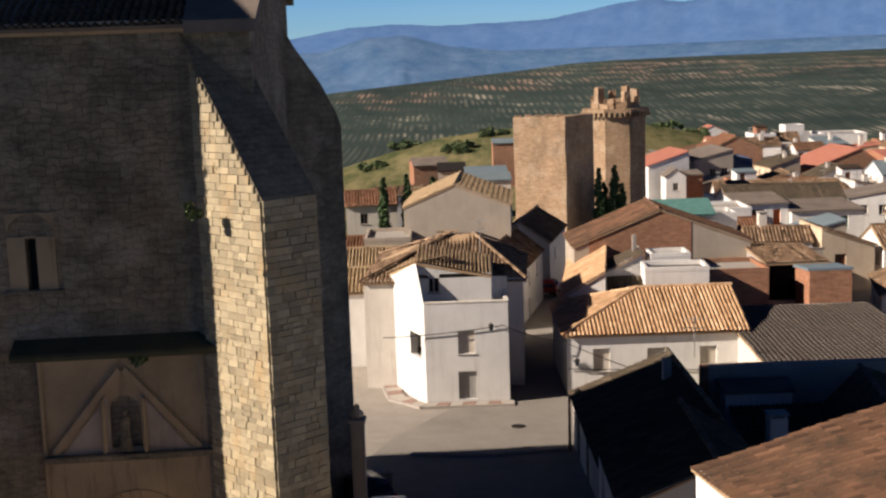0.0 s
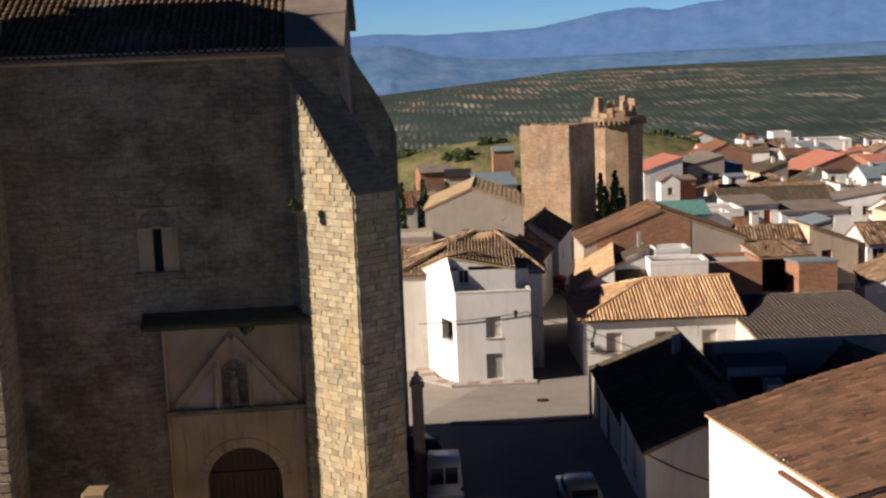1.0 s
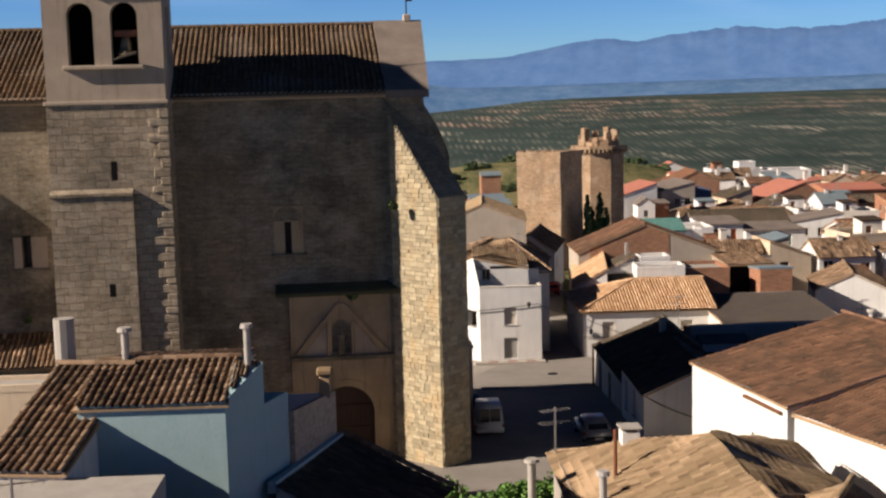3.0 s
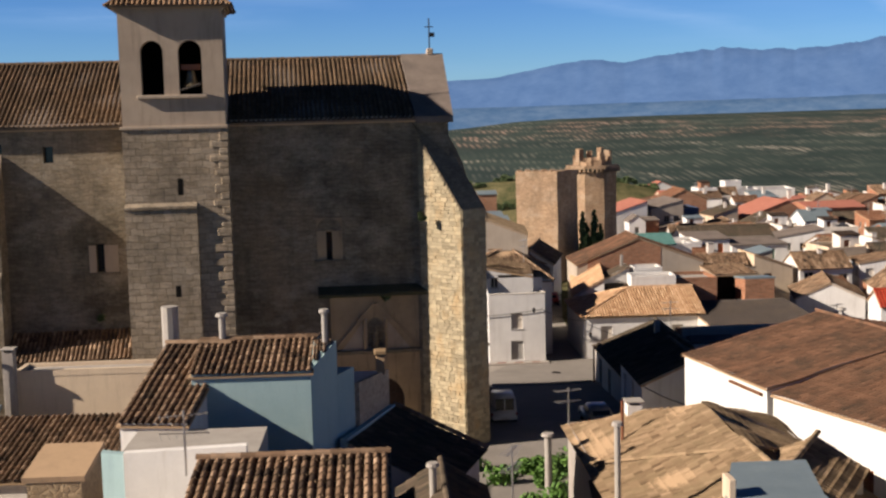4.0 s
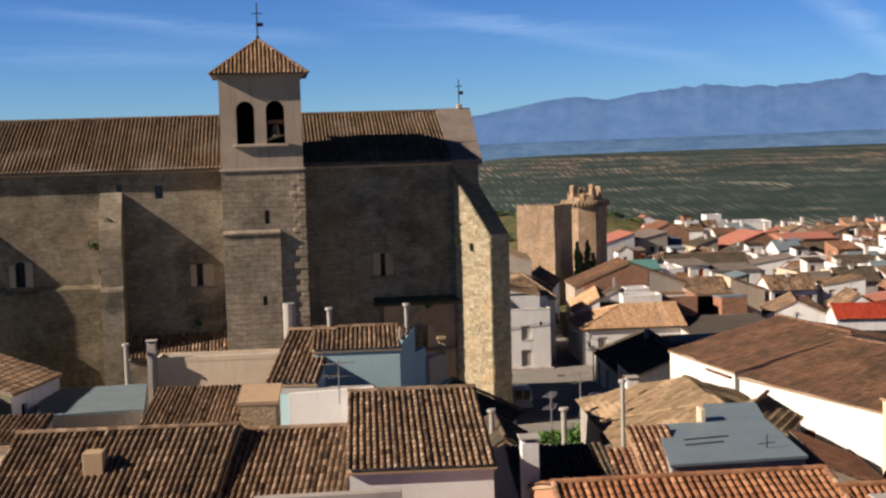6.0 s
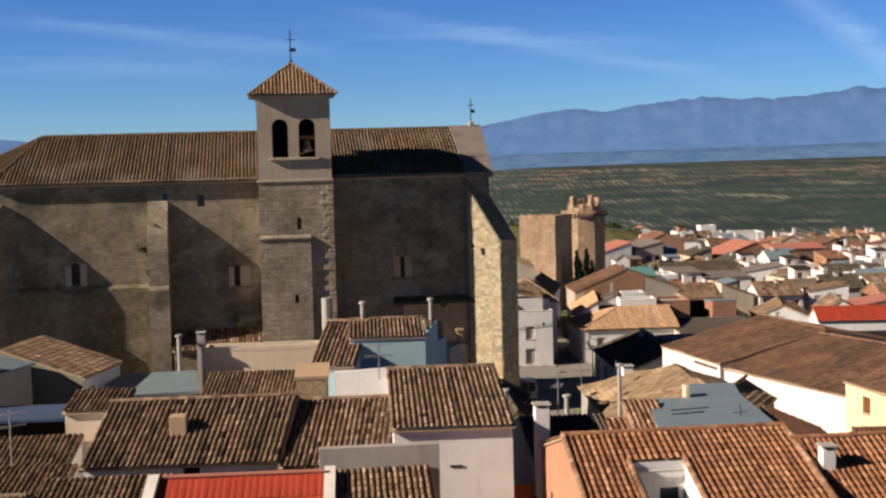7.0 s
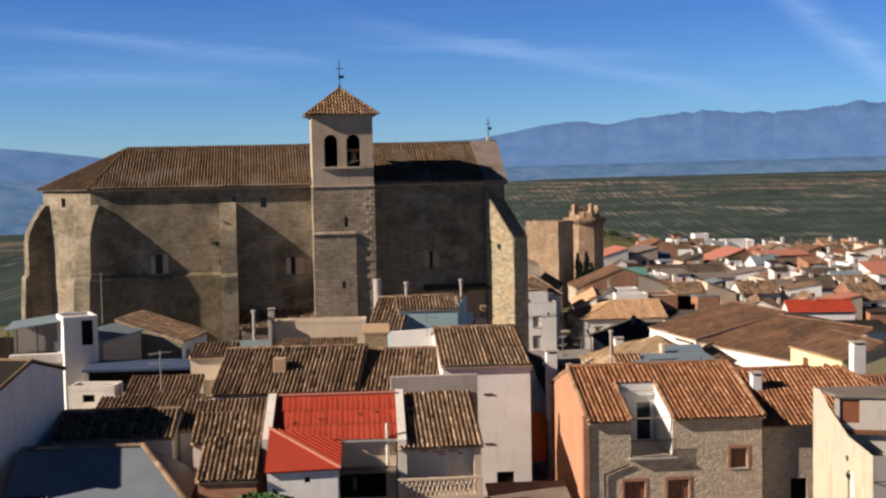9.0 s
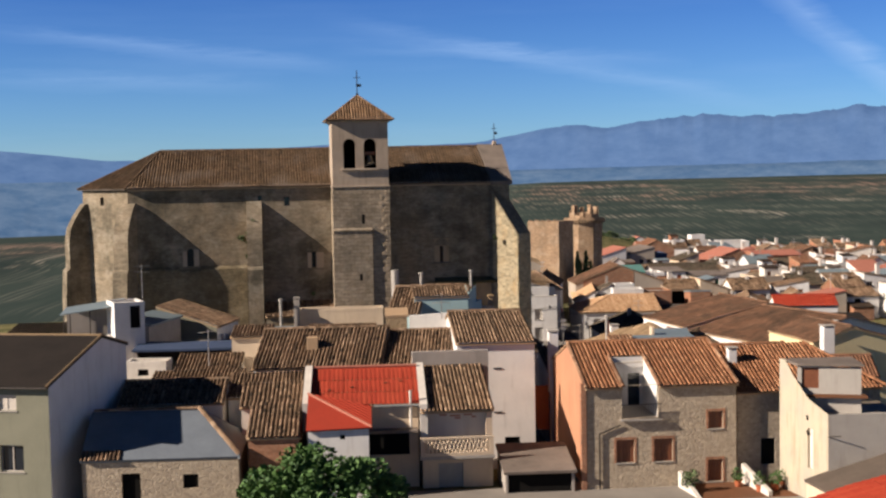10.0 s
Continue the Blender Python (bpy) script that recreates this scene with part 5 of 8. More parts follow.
        tile_part("verge_tiles", [ridge_faces(p[0], p[1], 0.13, rv)], M["t_mix"], h, "pale row of verge tiles")
    return slant(h, 0.03)


stone_house()
house("long tiled house with a bare rendered front", 1.0, -19.6, 9.5, 9.5, 1.5, 8.05, 2.2, "x", 3.0, "rubble", "t_new", over=0.3, hipr=3.2,
      openings=[("s", 1.55, 3.2, 0.95, 1.7, "void"), ("s", 5.0, 5.6, 0.9, 1.1, "win")])
chimney(1.55, -16.6, 8.6, 10.2, 0.55, "white chimney on the tiled roof", "white")
def peeling_house():
    """White house at the foot of the picture: yellowed side wall whose top falls towards the street, roof room behind it."""
    h = tagged(empty("house", pose(2.1, -27.0, 0)), "white house with a peeling yellowed side wall and sloping parapet", "house")
    bm = bmesh.new()
    add_wall(bm, (2.0, 0.0), (7.6, 0.0), 1.0, [(0, 7.8), (5.6, 7.75)], [(3.4, 4.2, 2.0, 3.4)], 0.3)
    part("wall", bm, M["peel_grey"], h)
    bm = bmesh.new()
    add_wall(bm, (1.0, 5.5), (2.0, 0.0), 1.0, [(0, 10.3), (0.7, 10.3), (1.6, 9.5), (3.4, 8.35), (5.59, 7.8)], [(3.3, 3.9, 4.2, 6.6)], 0.3)
    part("side_wall", bm, M["peel"], h, "sunlit side wall with yellowed patches")
    part("door", box(1.75, 1.85, 1.6, 2.3, 4.2, 6.6), M["offwhite"], h)
    part("terrace", prism([(2.1, 0.3), (7.5, 0.3), (7.5, 5.6), (1.1, 5.6)], 7.1, 7.3), M["cement"], h)
    bm = bmesh.new()
    add_wall(bm, (1.45, 3.6), (5.0, 2.6), 7.3, [(0, 10.2), (3.69, 10.0)], [(0.25, 1.25, 8.75, 10.05)], 0.25)
    add_wall(bm, (5.0, 2.6), (5.5, 5.6), 7.3, [(0, 10.0), (3.04, 10.1)], (), 0.25)
    part("roof_room", bm, M["peel_grey"], h)
    part("ledge", prism([(1.5, 3.2), (5.2, 2.1), (5.2, 2.6), (1.45, 3.6)], 8.25, 8.42), M["t_new"], h, "rusty ledge")
    part("roof_slab", prism([(1.4, 3.45), (5.1, 2.4), (5.6, 5.7), (1.2, 5.7)], 10.12, 10.25), M["slab"], h)
    w = part("shutter", box(0, 1.0, 0.1, 0.16, 8.75, 10.05), M["brownwood"], h)
    w.matrix_basis = pose(1.69, 3.53, 0, 0, 0, -15.7)
    for z, u in ((7.2, 1.62), (6.3, 1.64)):
        part("wall_lamp", rod((u * 1.0, 2.25, z - 0.1), (u - 0.12, 2.15, z + 0.15), 0.09, 7, 0.05), M["iron"], h)
    part("aerial_arm", rod((2.0, -0.02, 6.5), (2.6, -0.4, 6.6), 0.03), M["iron"], h)
    return h


peeling_house()
house("low outhouse with a brown-grey sloping roof", 3.2, -31.2, 7.0, 4.1, 1.0, 4.1, 2.0, "right", 6, "cream", "dullslab", fine=0, over=0.1)
house("low outhouse with an orange tiled roof", 1.0, -36.4, 8.0, 3.4, 1.0, 4.6, 2.2, "right", 0, "white", "t_red", fine=3, over=0.2)
house("long low wall building with a flat white top", -8.3, -24.2, 5.6, 3.0, 0.5, 1.85, 0, "flat", 4, "white", "white", name="outbuilding", category="outbuilding", parapet=0.1)
house("dark carport with a tan roof slab", -13.9, -20.6, 4.3, 4.8, 0.5, 3.6, 0.7, "back", 0, "grey", "slab", fine=0, name="carport", category="carport", openings=[("s", 0.15, 0.8, 4.0, 2.6, "void")])
tagged(mesh_ob("terrace", box(-2.3, 3.6, -24.0, -20.0, 1.0, 2.3, 0.02), M["t_new"]), "red-tiled terrace in front of the stone house", "terrace")
for p, q, za, zb in (((-2.55, -23.9), (-2.9, -20.4), 2.3, 3.2), ((1.75, -23.8), (1.2, -20.2), 2.6, 3.5)):
    bm = bmesh.new()
    n_ = Vector((q[1] - p[1], p[0] - q[0])).normalized() * 0.13
    add_prism(bm, [(p[0] + n_.x, p[1] + n_.y), (q[0] + n_.x, q[1] + n_.y), (q[0] - n_.x, q[1] - n_.y), (p[0] - n_.x, p[1] - n_.y)], 1.0, [za, zb, zb, za])
    bmesh.ops.recalc_face_normals(bm, faces=bm.faces[:])
    tagged(mesh_ob("stair_wall", bm, M["offwhite"]), "low sloping whitewashed stair wall", "wall")

house("tall white house with an old tiled roof", -15.93, -8.9, 5.5, 13.5, 0.8, 10.1, 1.28, "x", 0, "white", "t_old", over=0.25, at=0.64,
      openings=[("s", 3.3, 2.4, 1.1, 0.85, "void")])
for z in (8.2, 5.05):
    b = tagged(empty("wall_bracket", pose(-13.1, -8.9, z)), "small iron bracket on a white wall", "bracket")
    part("arm", box(-0.28, 0.3, -0.06, -0.005, -0.05, 0.05, 0.01), M["iron"], b)
slant(house("long low house under a sagging old tile roof", -30.5, -7.0, 9.1, 8.4, 1.0, 8.5, 2.15, "x", 0, "white", "t_old", over=0.3,
      openings=[("s", 4.6, 7.45, 0.8, 0.75, "void")]), 0.16)
slant(house("old tiled house joined to its neighbour", -21.25, -7.1, 5.0, 10.0, 1.0, 8.2, 2.05, "x", 0, "offwhite", "t_old", over=0.3), 0.13)
chimney(-26.3, -5.0, 9.0, 10.3, 0.8, "squat tiled chimney on an old roof", "ochre", False)
house("small cream house with a tiled roof", -32.55, -1.6, 2.9, 3.4, 1.0, 10.05, 0.45, "back", 0, "cream", "t_old", over=0.2)


def balcony_house():
    h = house("narrow house with a tiled roof and a balustraded balcony", -18.9, -18.0, 4.5, 6.0, 1.0, 7.05, 1.95, "back", 2.0, "cream", "t_old", over=0.2,
              openings=[("s", 1.0, 1.75, 1.6, 1.85, "grey"), ("s", 0.35, 4.3, 3.75, 2.5, "gap")])
    part("back_parapet", box(-0.15, 5.1, 6.05, 6.5, 1.0, 9.95, 0.02), M["grey"], h)
    part("loggia_back", box(0.3, 4.2, 1.25, 1.3, 4.2, 6.85), M["offwhite"], h)
    part("loggia_floor", box(0.3, 4.2, 0.02, 1.24, 4.15, 4.25), M["cement"], h)
    for u in (0.24, 4.21):
        part("loggia_side", box(u, u + 0.08, 0.26, 1.24, 4.26, 6.85), M["offwhite"], h)
    for u, z, w in ((1.2, 6.42, 0.5), (1.9, 6.36, 0.7), (2.8, 6.4, 0.55), (2.2, 6.2, 0.4), (3.3, 6.25, 0.3)):
        part("tile_panel", box(u, u + w, 1.236, 1.246, z, z + 0.1), M["redpaint"], h)
    part("balcony_slab", box(-0.25, 4.5, -1.0, -0.005, 4.05, 4.25, 0.02), M["cement"], h)
    part("balcony_rail", box(-0.2, 4.45, -0.98, -0.85, 5.32, 5.48, 0.015), M["cream"], h)
    part("balcony_base", box(-0.2, 4.45, -0.98, -0.85, 4.26, 4.48, 0.01), M["cream"], h)
    for u in (-0.2, 4.2):
        part("balcony_pier", box(u, u + 0.25, -0.975, -0.855, 4.48, 5.32), M["cream"], h)
    # pierced lattice: crossed bars
    for i in range(1, 17):
        u = -0.06 + i * 0.25
        for lean in (-0.14, 0.14):
            part("lattice_bar", rod((u - lean, -0.915, 4.48), (u + lean, -0.915, 5.32), 0.05, 5), M["cream"], h)
    return h


balcony_house()


def red_house():
    h = house("house with a bright red painted sheet roof", -25.85, -17.3, 6.75, 4.4, 1.0, 7.55, 1.55, "back", 0, "cream", "t_red", fine=5, over=0.3,
              openings=[("s", 3.55, 4.1, 2.6, 1.55, "void")])
    part("porch_roof", box(3.5, 6.7, -1.0, -0.005, 5.68, 5.84, 0.02), M["slab"], h)
    part("gutter", box(3.9, 6.9, -0.42, -0.30, 7.30, 7.42, 0.02), M["greyblind"], h)
    part("ridge_cap", rod((-0.1, 4.42, 9.2), (6.85, 4.42, 9.2), 0.1, 8), M["redpaint"], h)
    for u in (0.95, 2.4, 4.6, 5.6):
        part("roof_patch", rod((u, 1.2 + u * 0.2, 8.1 + u * 0.07), (u + 0.22, 1.22 + u * 0.2, 8.12 + u * 0.07), 0.05, 6), M["t_brown"], h)
    part("flue", rod((6.25, -0.25, 5.85), (6.25, -0.25, 8.3), 0.09, 10), M["offwhite"], h)


red_house()


def red_wing():
    """A lean-to whose two red slopes meet on a hip that falls from the back corner to the front."""
    h = tagged(empty("house", pose(-26.0, -20.95, 0)), "low white wing with a red hipped sheet roof", "house")
    bm = bmesh.new()
    add_wall(bm, (0, 0), (3.7, 0), 1.0, [(0, 6.6), (3.7, 6.6)], [(1.95, 2.25, 5.95, 6.25)], 0.25)
    add_wall(bm, (3.7, 0), (3.7, 3.6), 1.0, [(0, 6.6), (3.6, 7.2)], (), 0.25)
    part("wall", bm, M["white"], h)
    part("vent", box(1.95, 2.25, 0.15, 0.2, 5.95, 6.25), M["void"], h)
    a, b, c, d = Vector((-0.1, -0.25, 6.62)), Vector((3.9, -0.25, 6.72)), Vector((3.9, 3.6, 7.38)), Vector((-0.1, 3.6, 8.2))
    for name, tri in (("roof_slope", (a, b, d)), ("roof_slope", (b, c, d))):
        bm = bmesh.new()
        nor = (tri[1] - tri[0]).cross(tri[2] - tri[0]).normalized()
        lo, hi = [bm.verts.new(v - nor * 0.1) for v in tri], [bm.verts.new(v) for v in tri]
        bm.faces.new(lo[::-1])
        bm.faces.new(hi)
        for i in range(3):
            bm.faces.new((lo[i], lo[(i + 1) % 3], hi[(i + 1) % 3], hi[i]))
        part(name, bm, M["t_red"], h)
    part("hip_cap", rod(b + Vector((0, 0, 0.03)), d + Vector((0, 0, 0.03)), 0.09, 8), M["redpaint"], h, "pale pink hip capping")
    for i in range(1, 8):
        f = i / 8
        part("roof_rib", rod(b.lerp(c, f) + Vector((0, 0, 0.02)), d.lerp(c, f) + Vector((0, 0, 0.02)), 0.06, 6), M["t_red"], h)


red_wing()
bm = bmesh.new()
add_side_prism(bm, [(-18.2, 6.0), (-12.9, 6.0), (-12.9, 9.35), (-18.2, 7.75)], -26.45, -25.98)
tagged(mesh_ob("parapet_wall", bm, M["offwhite"]), "thick whitewashed wall between two roofs", "wall")
bm = bmesh.new()
add_side_prism(bm, [(-18.0, 5.0), (-12.4, 5.0), (-12.4, 9.3), (-18.0, 7.45)], -19.02, -18.55)
tagged(mesh_ob("parapet_wall", bm, M["offwhite"]), "thick rendered wall between red and brown roofs", "wall")
house("brick outhouse with an old tile roof", -29.6, -21.1, 3.05, 4.2, 1.0, 6.35, 1.3, "back", 0, "brick", "t_old", over=0.2)
house("tiled roof stepping up behind a brick outhouse", -30.4, -16.85, 3.85, 3.2, 1.0, 7.45, 1.0, "back", 0, "offwhite", "t_old", over=0.2)
house("tiled shed roof behind the outhouse", -31.6, -13.5, 5.6, 4.4, 1.0, 7.5, 0.9, "back", 0, "white", "t_old", over=0.2)
def big_house():
    """Long house with an uneven gable: the front slope falls further than the back one."""
    h = tagged(empty("house", pose(-52.63, -19.89, 0, 0, 0, -14.0)), "big house with a dark roof and white gable", "house")
    L, D, m, zf, zt, zb = 12.0, 10.6, 7.0, 10.0, 12.0, 11.05
    bm = bmesh.new()
    holes = ((8.6, 8.55, 1.35, 0.95, "shut"), (8.8, 4.9, 1.5, 1.6, "win"))
    a, inward = add_wall(bm, (0, 0), (L, 0), 0.5, [(0, zf), (L, zf)], [(u, u + w, z, z + t) for u, z, w, t, k in holes], 0.3)
    for u, z, w, t, k in holes:
        in_wall(h, (0, 0), a, inward, u, u + w, z, z + t, k, 0.18)
    add_wall(bm, (L, 0), (L, D), 0.5, [(0, zf), (m, zt), (D, zb)], (), 0.3)
    add_wall(bm, (L, D), (0, D), 0.5, [(0, zb), (L, zb)], (), 0.3)
    add_wall(bm, (0, D), (0, 0), 0.5, [(0, zb), (D - m, zt), (D, zf)], (), 0.3)
    part("wall", bm, M["olive"], h)
    part("gable_render", prism([(L + 0.004, 0.02), (L + 0.04, 0.02), (L + 0.04, m), (L + 0.004, m)], 0.5, [zf, zf, zt - 0.01, zt - 0.01]), M["white"], h, "white rendered gable wall")
    part("gable_render", prism([(L + 0.004, m), (L + 0.04, m), (L + 0.04, D), (L + 0.004, D)], 0.5, [zt - 0.01, zt - 0.01, zb, zb]), M["white"], h, "white rendered gable wall")
    for v0, z0, v1 in ((-0.3, zf - 0.09, m), (D + 0.2, zb - 0.06, m)):
        base = [(-0.15, v0), (L + 0.12, v0), (L + 0.12, v1), (-0.15, v1)]
        lows = [z0 + 0.01, z0 + 0.01, zt + 0.01, zt + 0.01]
        part("roof_slope", prism(base, lows, [z + 0.14 for z in lows]), M["darkroof"], h)
        part("verge", rod((L + 0.06, v0, z0 + 0.16), (L + 0.06, v1, zt + 0.16), 0.08, 8), M["t_ochre"], h, "pale mortar verge")
    part("ridge_cap", rod((-0.15, m, zt + 0.15), (L + 0.1, m, zt + 0.15), 0.1, 8), M["t_ochre"], h)
    part("gutter", rod((-0.1, -0.34, zf - 0.05), (L + 0.1, -0.34, zf - 0.05), 0.07, 8), M["iron"], h)


big_house()
barn = house("low rubble-stone barn with a slate-blue sheet roof", -39.3, -22.3, 9.2, 6.5, 1.0, 5.5, 2.15, "x", 0, "rubble", "bluesheet", fine=0, over=0.1, at=0.585, hipr=2.7,
      openings=[("s", 2.3, 2.7, 1.1, 1.9, "void"), ("s", 5.9, 3.6, 0.9, 0.85, "void")])
rv = random.Random(31)
tile_part("verge_tiles", [ridge_faces((6.5, 3.8, 7.72), (9.3, -0.1, 5.55), 0.17, rv), ridge_faces((6.5, 3.8, 7.72), (0.0, 3.8, 7.72), 0.13, rv),
                          tile_faces((-0.1, -0.2, 5.46), (1, 0, 0), (0, 0.87, 0.49), 2.4, 0.9, rng=rv)], M["t_old"], barn, "row of old clay tiles")
ag = tagged(empty("gate", pose(-10.05, -5.5, 0)), "rust-orange metal gate closing a narrow alley", "gate")
part("leaf", box(0, 1.1, 0, 0.06, 3.0, 6.3, 0.01), M["orange"], ag)
part("frame", box(1.104, 1.18, -0.02, 0.1, 0.8, 6.4), M["iron"], ag)
house("old mossy tiled house shaded by a tall gable", -38.3, -15.8, 6.6, 6.0, 1.0, 7.6, 1.0, "x", 0, "offwhite", "t_old", over=0.2)
house("low house with a strip of old tiles", -36.3, -5.2, 4.6, 3.4, 1.0, 8.1, 0.75, "back", 0, "white", "t_old", over=0.2)
house("small tiled shed with white verges", -37.6, -8.6, 6.4, 3.2, 1.0, 7.6, 0.55, "back", 0, "offwhite", "t_old", over=0.15, name="shed", category="shed")
house("low white roof room", -40.0, -4.6, 3.0, 1.8, 1.0, 8.6, 0.1, "flat", -6, "offwhite", "cement", parapet=0.15, name="roof_room", category="room", openings=[("s", 0.9, 7.7, 0.8, 0.5, "void")])

# pale blue house before the church
house("pale blue house with an old tiled roof", -18.1, 12.2, 4.7, 8.0, 0.5, 11.4, 0.65, "x", 0, "blue", "t_old", over=0.12, at=0.48)
house("side wing of the blue house under old tiles", -20.5, 10.0, 2.6, 11.0, 0.5, 10.1, 1.9, "x", -9, "white", "t_old", over=0.15, at=0.55)
def flank():
    h = tagged(empty("annex", pose(-13.4, 12.2, 0)), "pale blue annex with a white terrace and a stone flank", "annex")
    part("gable_wall", prism([(0.004, 0.02), (0.95, 2.75), (0.004, 2.75)], 0.5, [11.42, 12.08, 12.08]), M["blue"], h)
    part("side_block", prism([(0.954, 2.754), (1.6, 4.4), (0.004, 4.4), (0.004, 2.754)], 0.5, 10.62), M["blue"], h)
    part("terrace", prism([(1.6, 4.404), (2.9, 8.2), (0.004, 8.2), (0.004, 4.404)], 0.5, 9.62), M["white"], h, "white terrace floor")
    part("stone_wall", prism([(1.606, 4.41), (1.8, 4.41), (3.1, 8.2), (2.906, 8.2)], 0.5, [9.9, 9.9, 9.68, 9.68]), M["rubble"], h, "grey stone flank wall")
    part("flashing", prism([(1.0, 2.2), (1.3, 2.2), (3.36, 8.2), (3.12, 8.2)], 7.6, 8.0), M["blue"], h)
    part("pier", box(2.55, 2.95, 7.35, 7.75, 9.6, 10.5, 0.03), M["ochre"], h)
    r = random.Random(78)
    strips = []
    for k in range(3):
        x0 = 0.02 + 0.26 * k
        y0 = (x0 + 0.26) / 0.95 * 2.75
        strips.append(tile_faces((x0, y0, 11.46 + 0.24 * y0), (1, 0, 0), (0, 1, 0.24), 0.27, 2.8 - y0, rng=r))
    tile_part("verge_tiles", strips, M["t_old"], h, "strip of old clay tiles")
    part("cap", box(2.45, 3.05, 7.25, 7.85, 10.5, 10.75, 0.06), M["t_ochre"], h)


flank()


def lean_to():
    h = tagged(empty("lean_to", pose(-12.2, 14.4, 0, 0, 0, -19)), "dark tiled lean-to roof against a stone flank wall", "lean-to")
    part("wall", prism([(0.0, 0.2), (4.1, 0.2), (4.1, 6.3), (0.0, 6.3)], 0.3, [7.75, 6.0, 6.0, 7.75]), M["white"], h)
    r = random.Random(77)
    k = math.hypot(4.5, 1.9)
    tile_part("roof", [tile_faces((4.45, 0.0, 6.0), (0, 1, 0), (-4.5 / k, 0, 1.9 / k), 6.5, k, rng=r)], M["t_dark"], h)
    tile_part("verge_tiles", [ridge_faces((4.45, 6.5, 6.12), (-0.05, 6.5, 8.0), 0.15, r)], M["t_old"], h, "row of old clay tiles")


lean_to()
def white_wall():
    h = tagged(empty("terrace"), "small terrace behind a sloping white wall", "terrace")
    base = [(-18.9, 2.9), (-14.9, 2.4), (-14.9, 2.75), (-18.9, 3.25)]
    part("wall", prism(base, 0.5, [10.8, 11.05, 11.05, 10.8]), M["white"], h)
    # Pale blue here imitates the bluish shade in the white wall's recess.
    part("side_wall", prism([(-19.9, 3.4), (-18.904, 2.95), (-18.904, 3.3), (-19.9, 3.75)], 0.5, 10.75), M["blue"], h)
    part("floor", prism([(-19.8, 3.8), (-18.9, 3.3), (-14.95, 2.8), (-14.95, 9.8), (-19.8, 9.8)], 0.5, 9.8), M["cement"], h)
    part("cable", rod((-15.9, 2.42, 9.9), (-15.8, 2.44, 10.6), 0.03, 5), M["iron"], h)


white_wall()
house("rough block of ochre rubble with weeds on top", -20.75, -1.4, 1.55, 2.6, 0.5, 11.35, 0.3, "back", 0, "ochre_rubble", "ochre", fine=0, name="outbuilding", category="outbuilding", over=0.05)
flue(-19.65, 17.0, 9.0, 13.45, 0.36, "fat pale cement drum standing on a roof", "cement", False)
flue(-17.3, 16.0, 11.7, 13.1, 0.14)
flue(-12.9, 14.6, 11.6, 13.35, 0.12)
house("long beige rendered yard wall", -28.9, 25.5, 8.2, 2.0, 0, 9.0, 0.1, "flat", 0, "cream", "cement", name="yard_wall", category="wall", parapet=0.15)
chimney(-29.1, 25.3, 0.5, 10.2, 0.55, "tall thin rendered chimney stack", "grey")
flue(-30.6, 24.5, 6.0, 10.2, 0.14)
house("corrugated blue-grey sheet shed", -34.6, 17.8, 6.0, 6.0, 0, 7.3, 0.4, "back", 8, "grey", "metal", fine=0, name="shed", category="shed")
house("low tiled shed by the yard", -27.75, 12.5, 6.0, 6.0, 0, 7.4, 1.1, "back", -2, "offwhite", "t_old", name="shed", category="shed")

# group under the apse
house("white stair room with a dark doorway", -43.2, 8.0, 2.5, 3.2, 0, 11.75, 0.2, "flat", 22, "white", "cement", parapet=0.12, name="stair_room", category="room", openings=[("s", 1.3, 9.7, 0.85, 1.9, "void")])
def canopy():
    h = tagged(empty("canopy", pose(-47.6, 8.6, 0, 0, 0, 6)), "pale blue sheet canopy on posts over a roof terrace", "canopy")
    part("sheet", prism([(-0.2, 0), (4.7, 0), (4.7, 4.4), (-0.2, 4.4)], [10.9, 11.55, 11.75, 11.1], [10.98, 11.63, 11.83, 11.18]), M["metal"], h)
    for u, v, z in ((0.1, 0.3, 10.92), (2.2, 0.3, 11.2), (0.1, 4.1, 11.08)):
        part("post", rod((u, v, 8.4), (u, v, z), 0.05, 6), M["iron"], h)
    part("terrace", prism([(-0.3, -0.2), (4.2, -0.2), (4.2, 4.6), (-0.3, 4.6)], 0, 8.4), M["grey"], h)
    part("back_wall", box(-0.2, 4.2, 4.45, 4.6, 8.4, 10.9), M["grey"], h)
    part("ledge", box(0.2, 4.0, -0.15, 0.5, 8.404, 9.1, 0.03), M["offwhite"], h)


canopy()
house("grey rendered house with a pale sheet roof", -43.35, 11.06, 2.6, 7.0, 0, 9.8, 0.45, "left", -13.6, "grey", "metal", fine=0)
lh = house("white house with a lichen-covered tiled roof", -41.5, 18.5, 5.7, 6.4, 0, 8.7, 1.85, "left", -11, "white", "t_old", over=0.2, openings=[("e", 1.2, 7.0, 0.7, 0.8, "void")])
# Shade on the front wall is painted as a darker overlay panel.
part("front_render", prism([(0.02, -0.04), (5.68, -0.04), (5.68, -0.004), (0.02, -0.004)], 0, [10.5, 8.68, 8.68, 10.5]), M["olive"], lh, "grey-green overlay for the shade on the front wall")
house("house with a dark brown tiled roof", -54.0, 11.0, 9.2, 7.0, 0, 8.2, 1.1, "back", -3, "offwhite", "t_dark", over=0.2)
house("tiled house at the edge of the slope", -63.0, 5.0, 8.0, 9.0, -2, 8.6, 1.3, "x", -8, "offwhite", "t_dark", over=0.25)
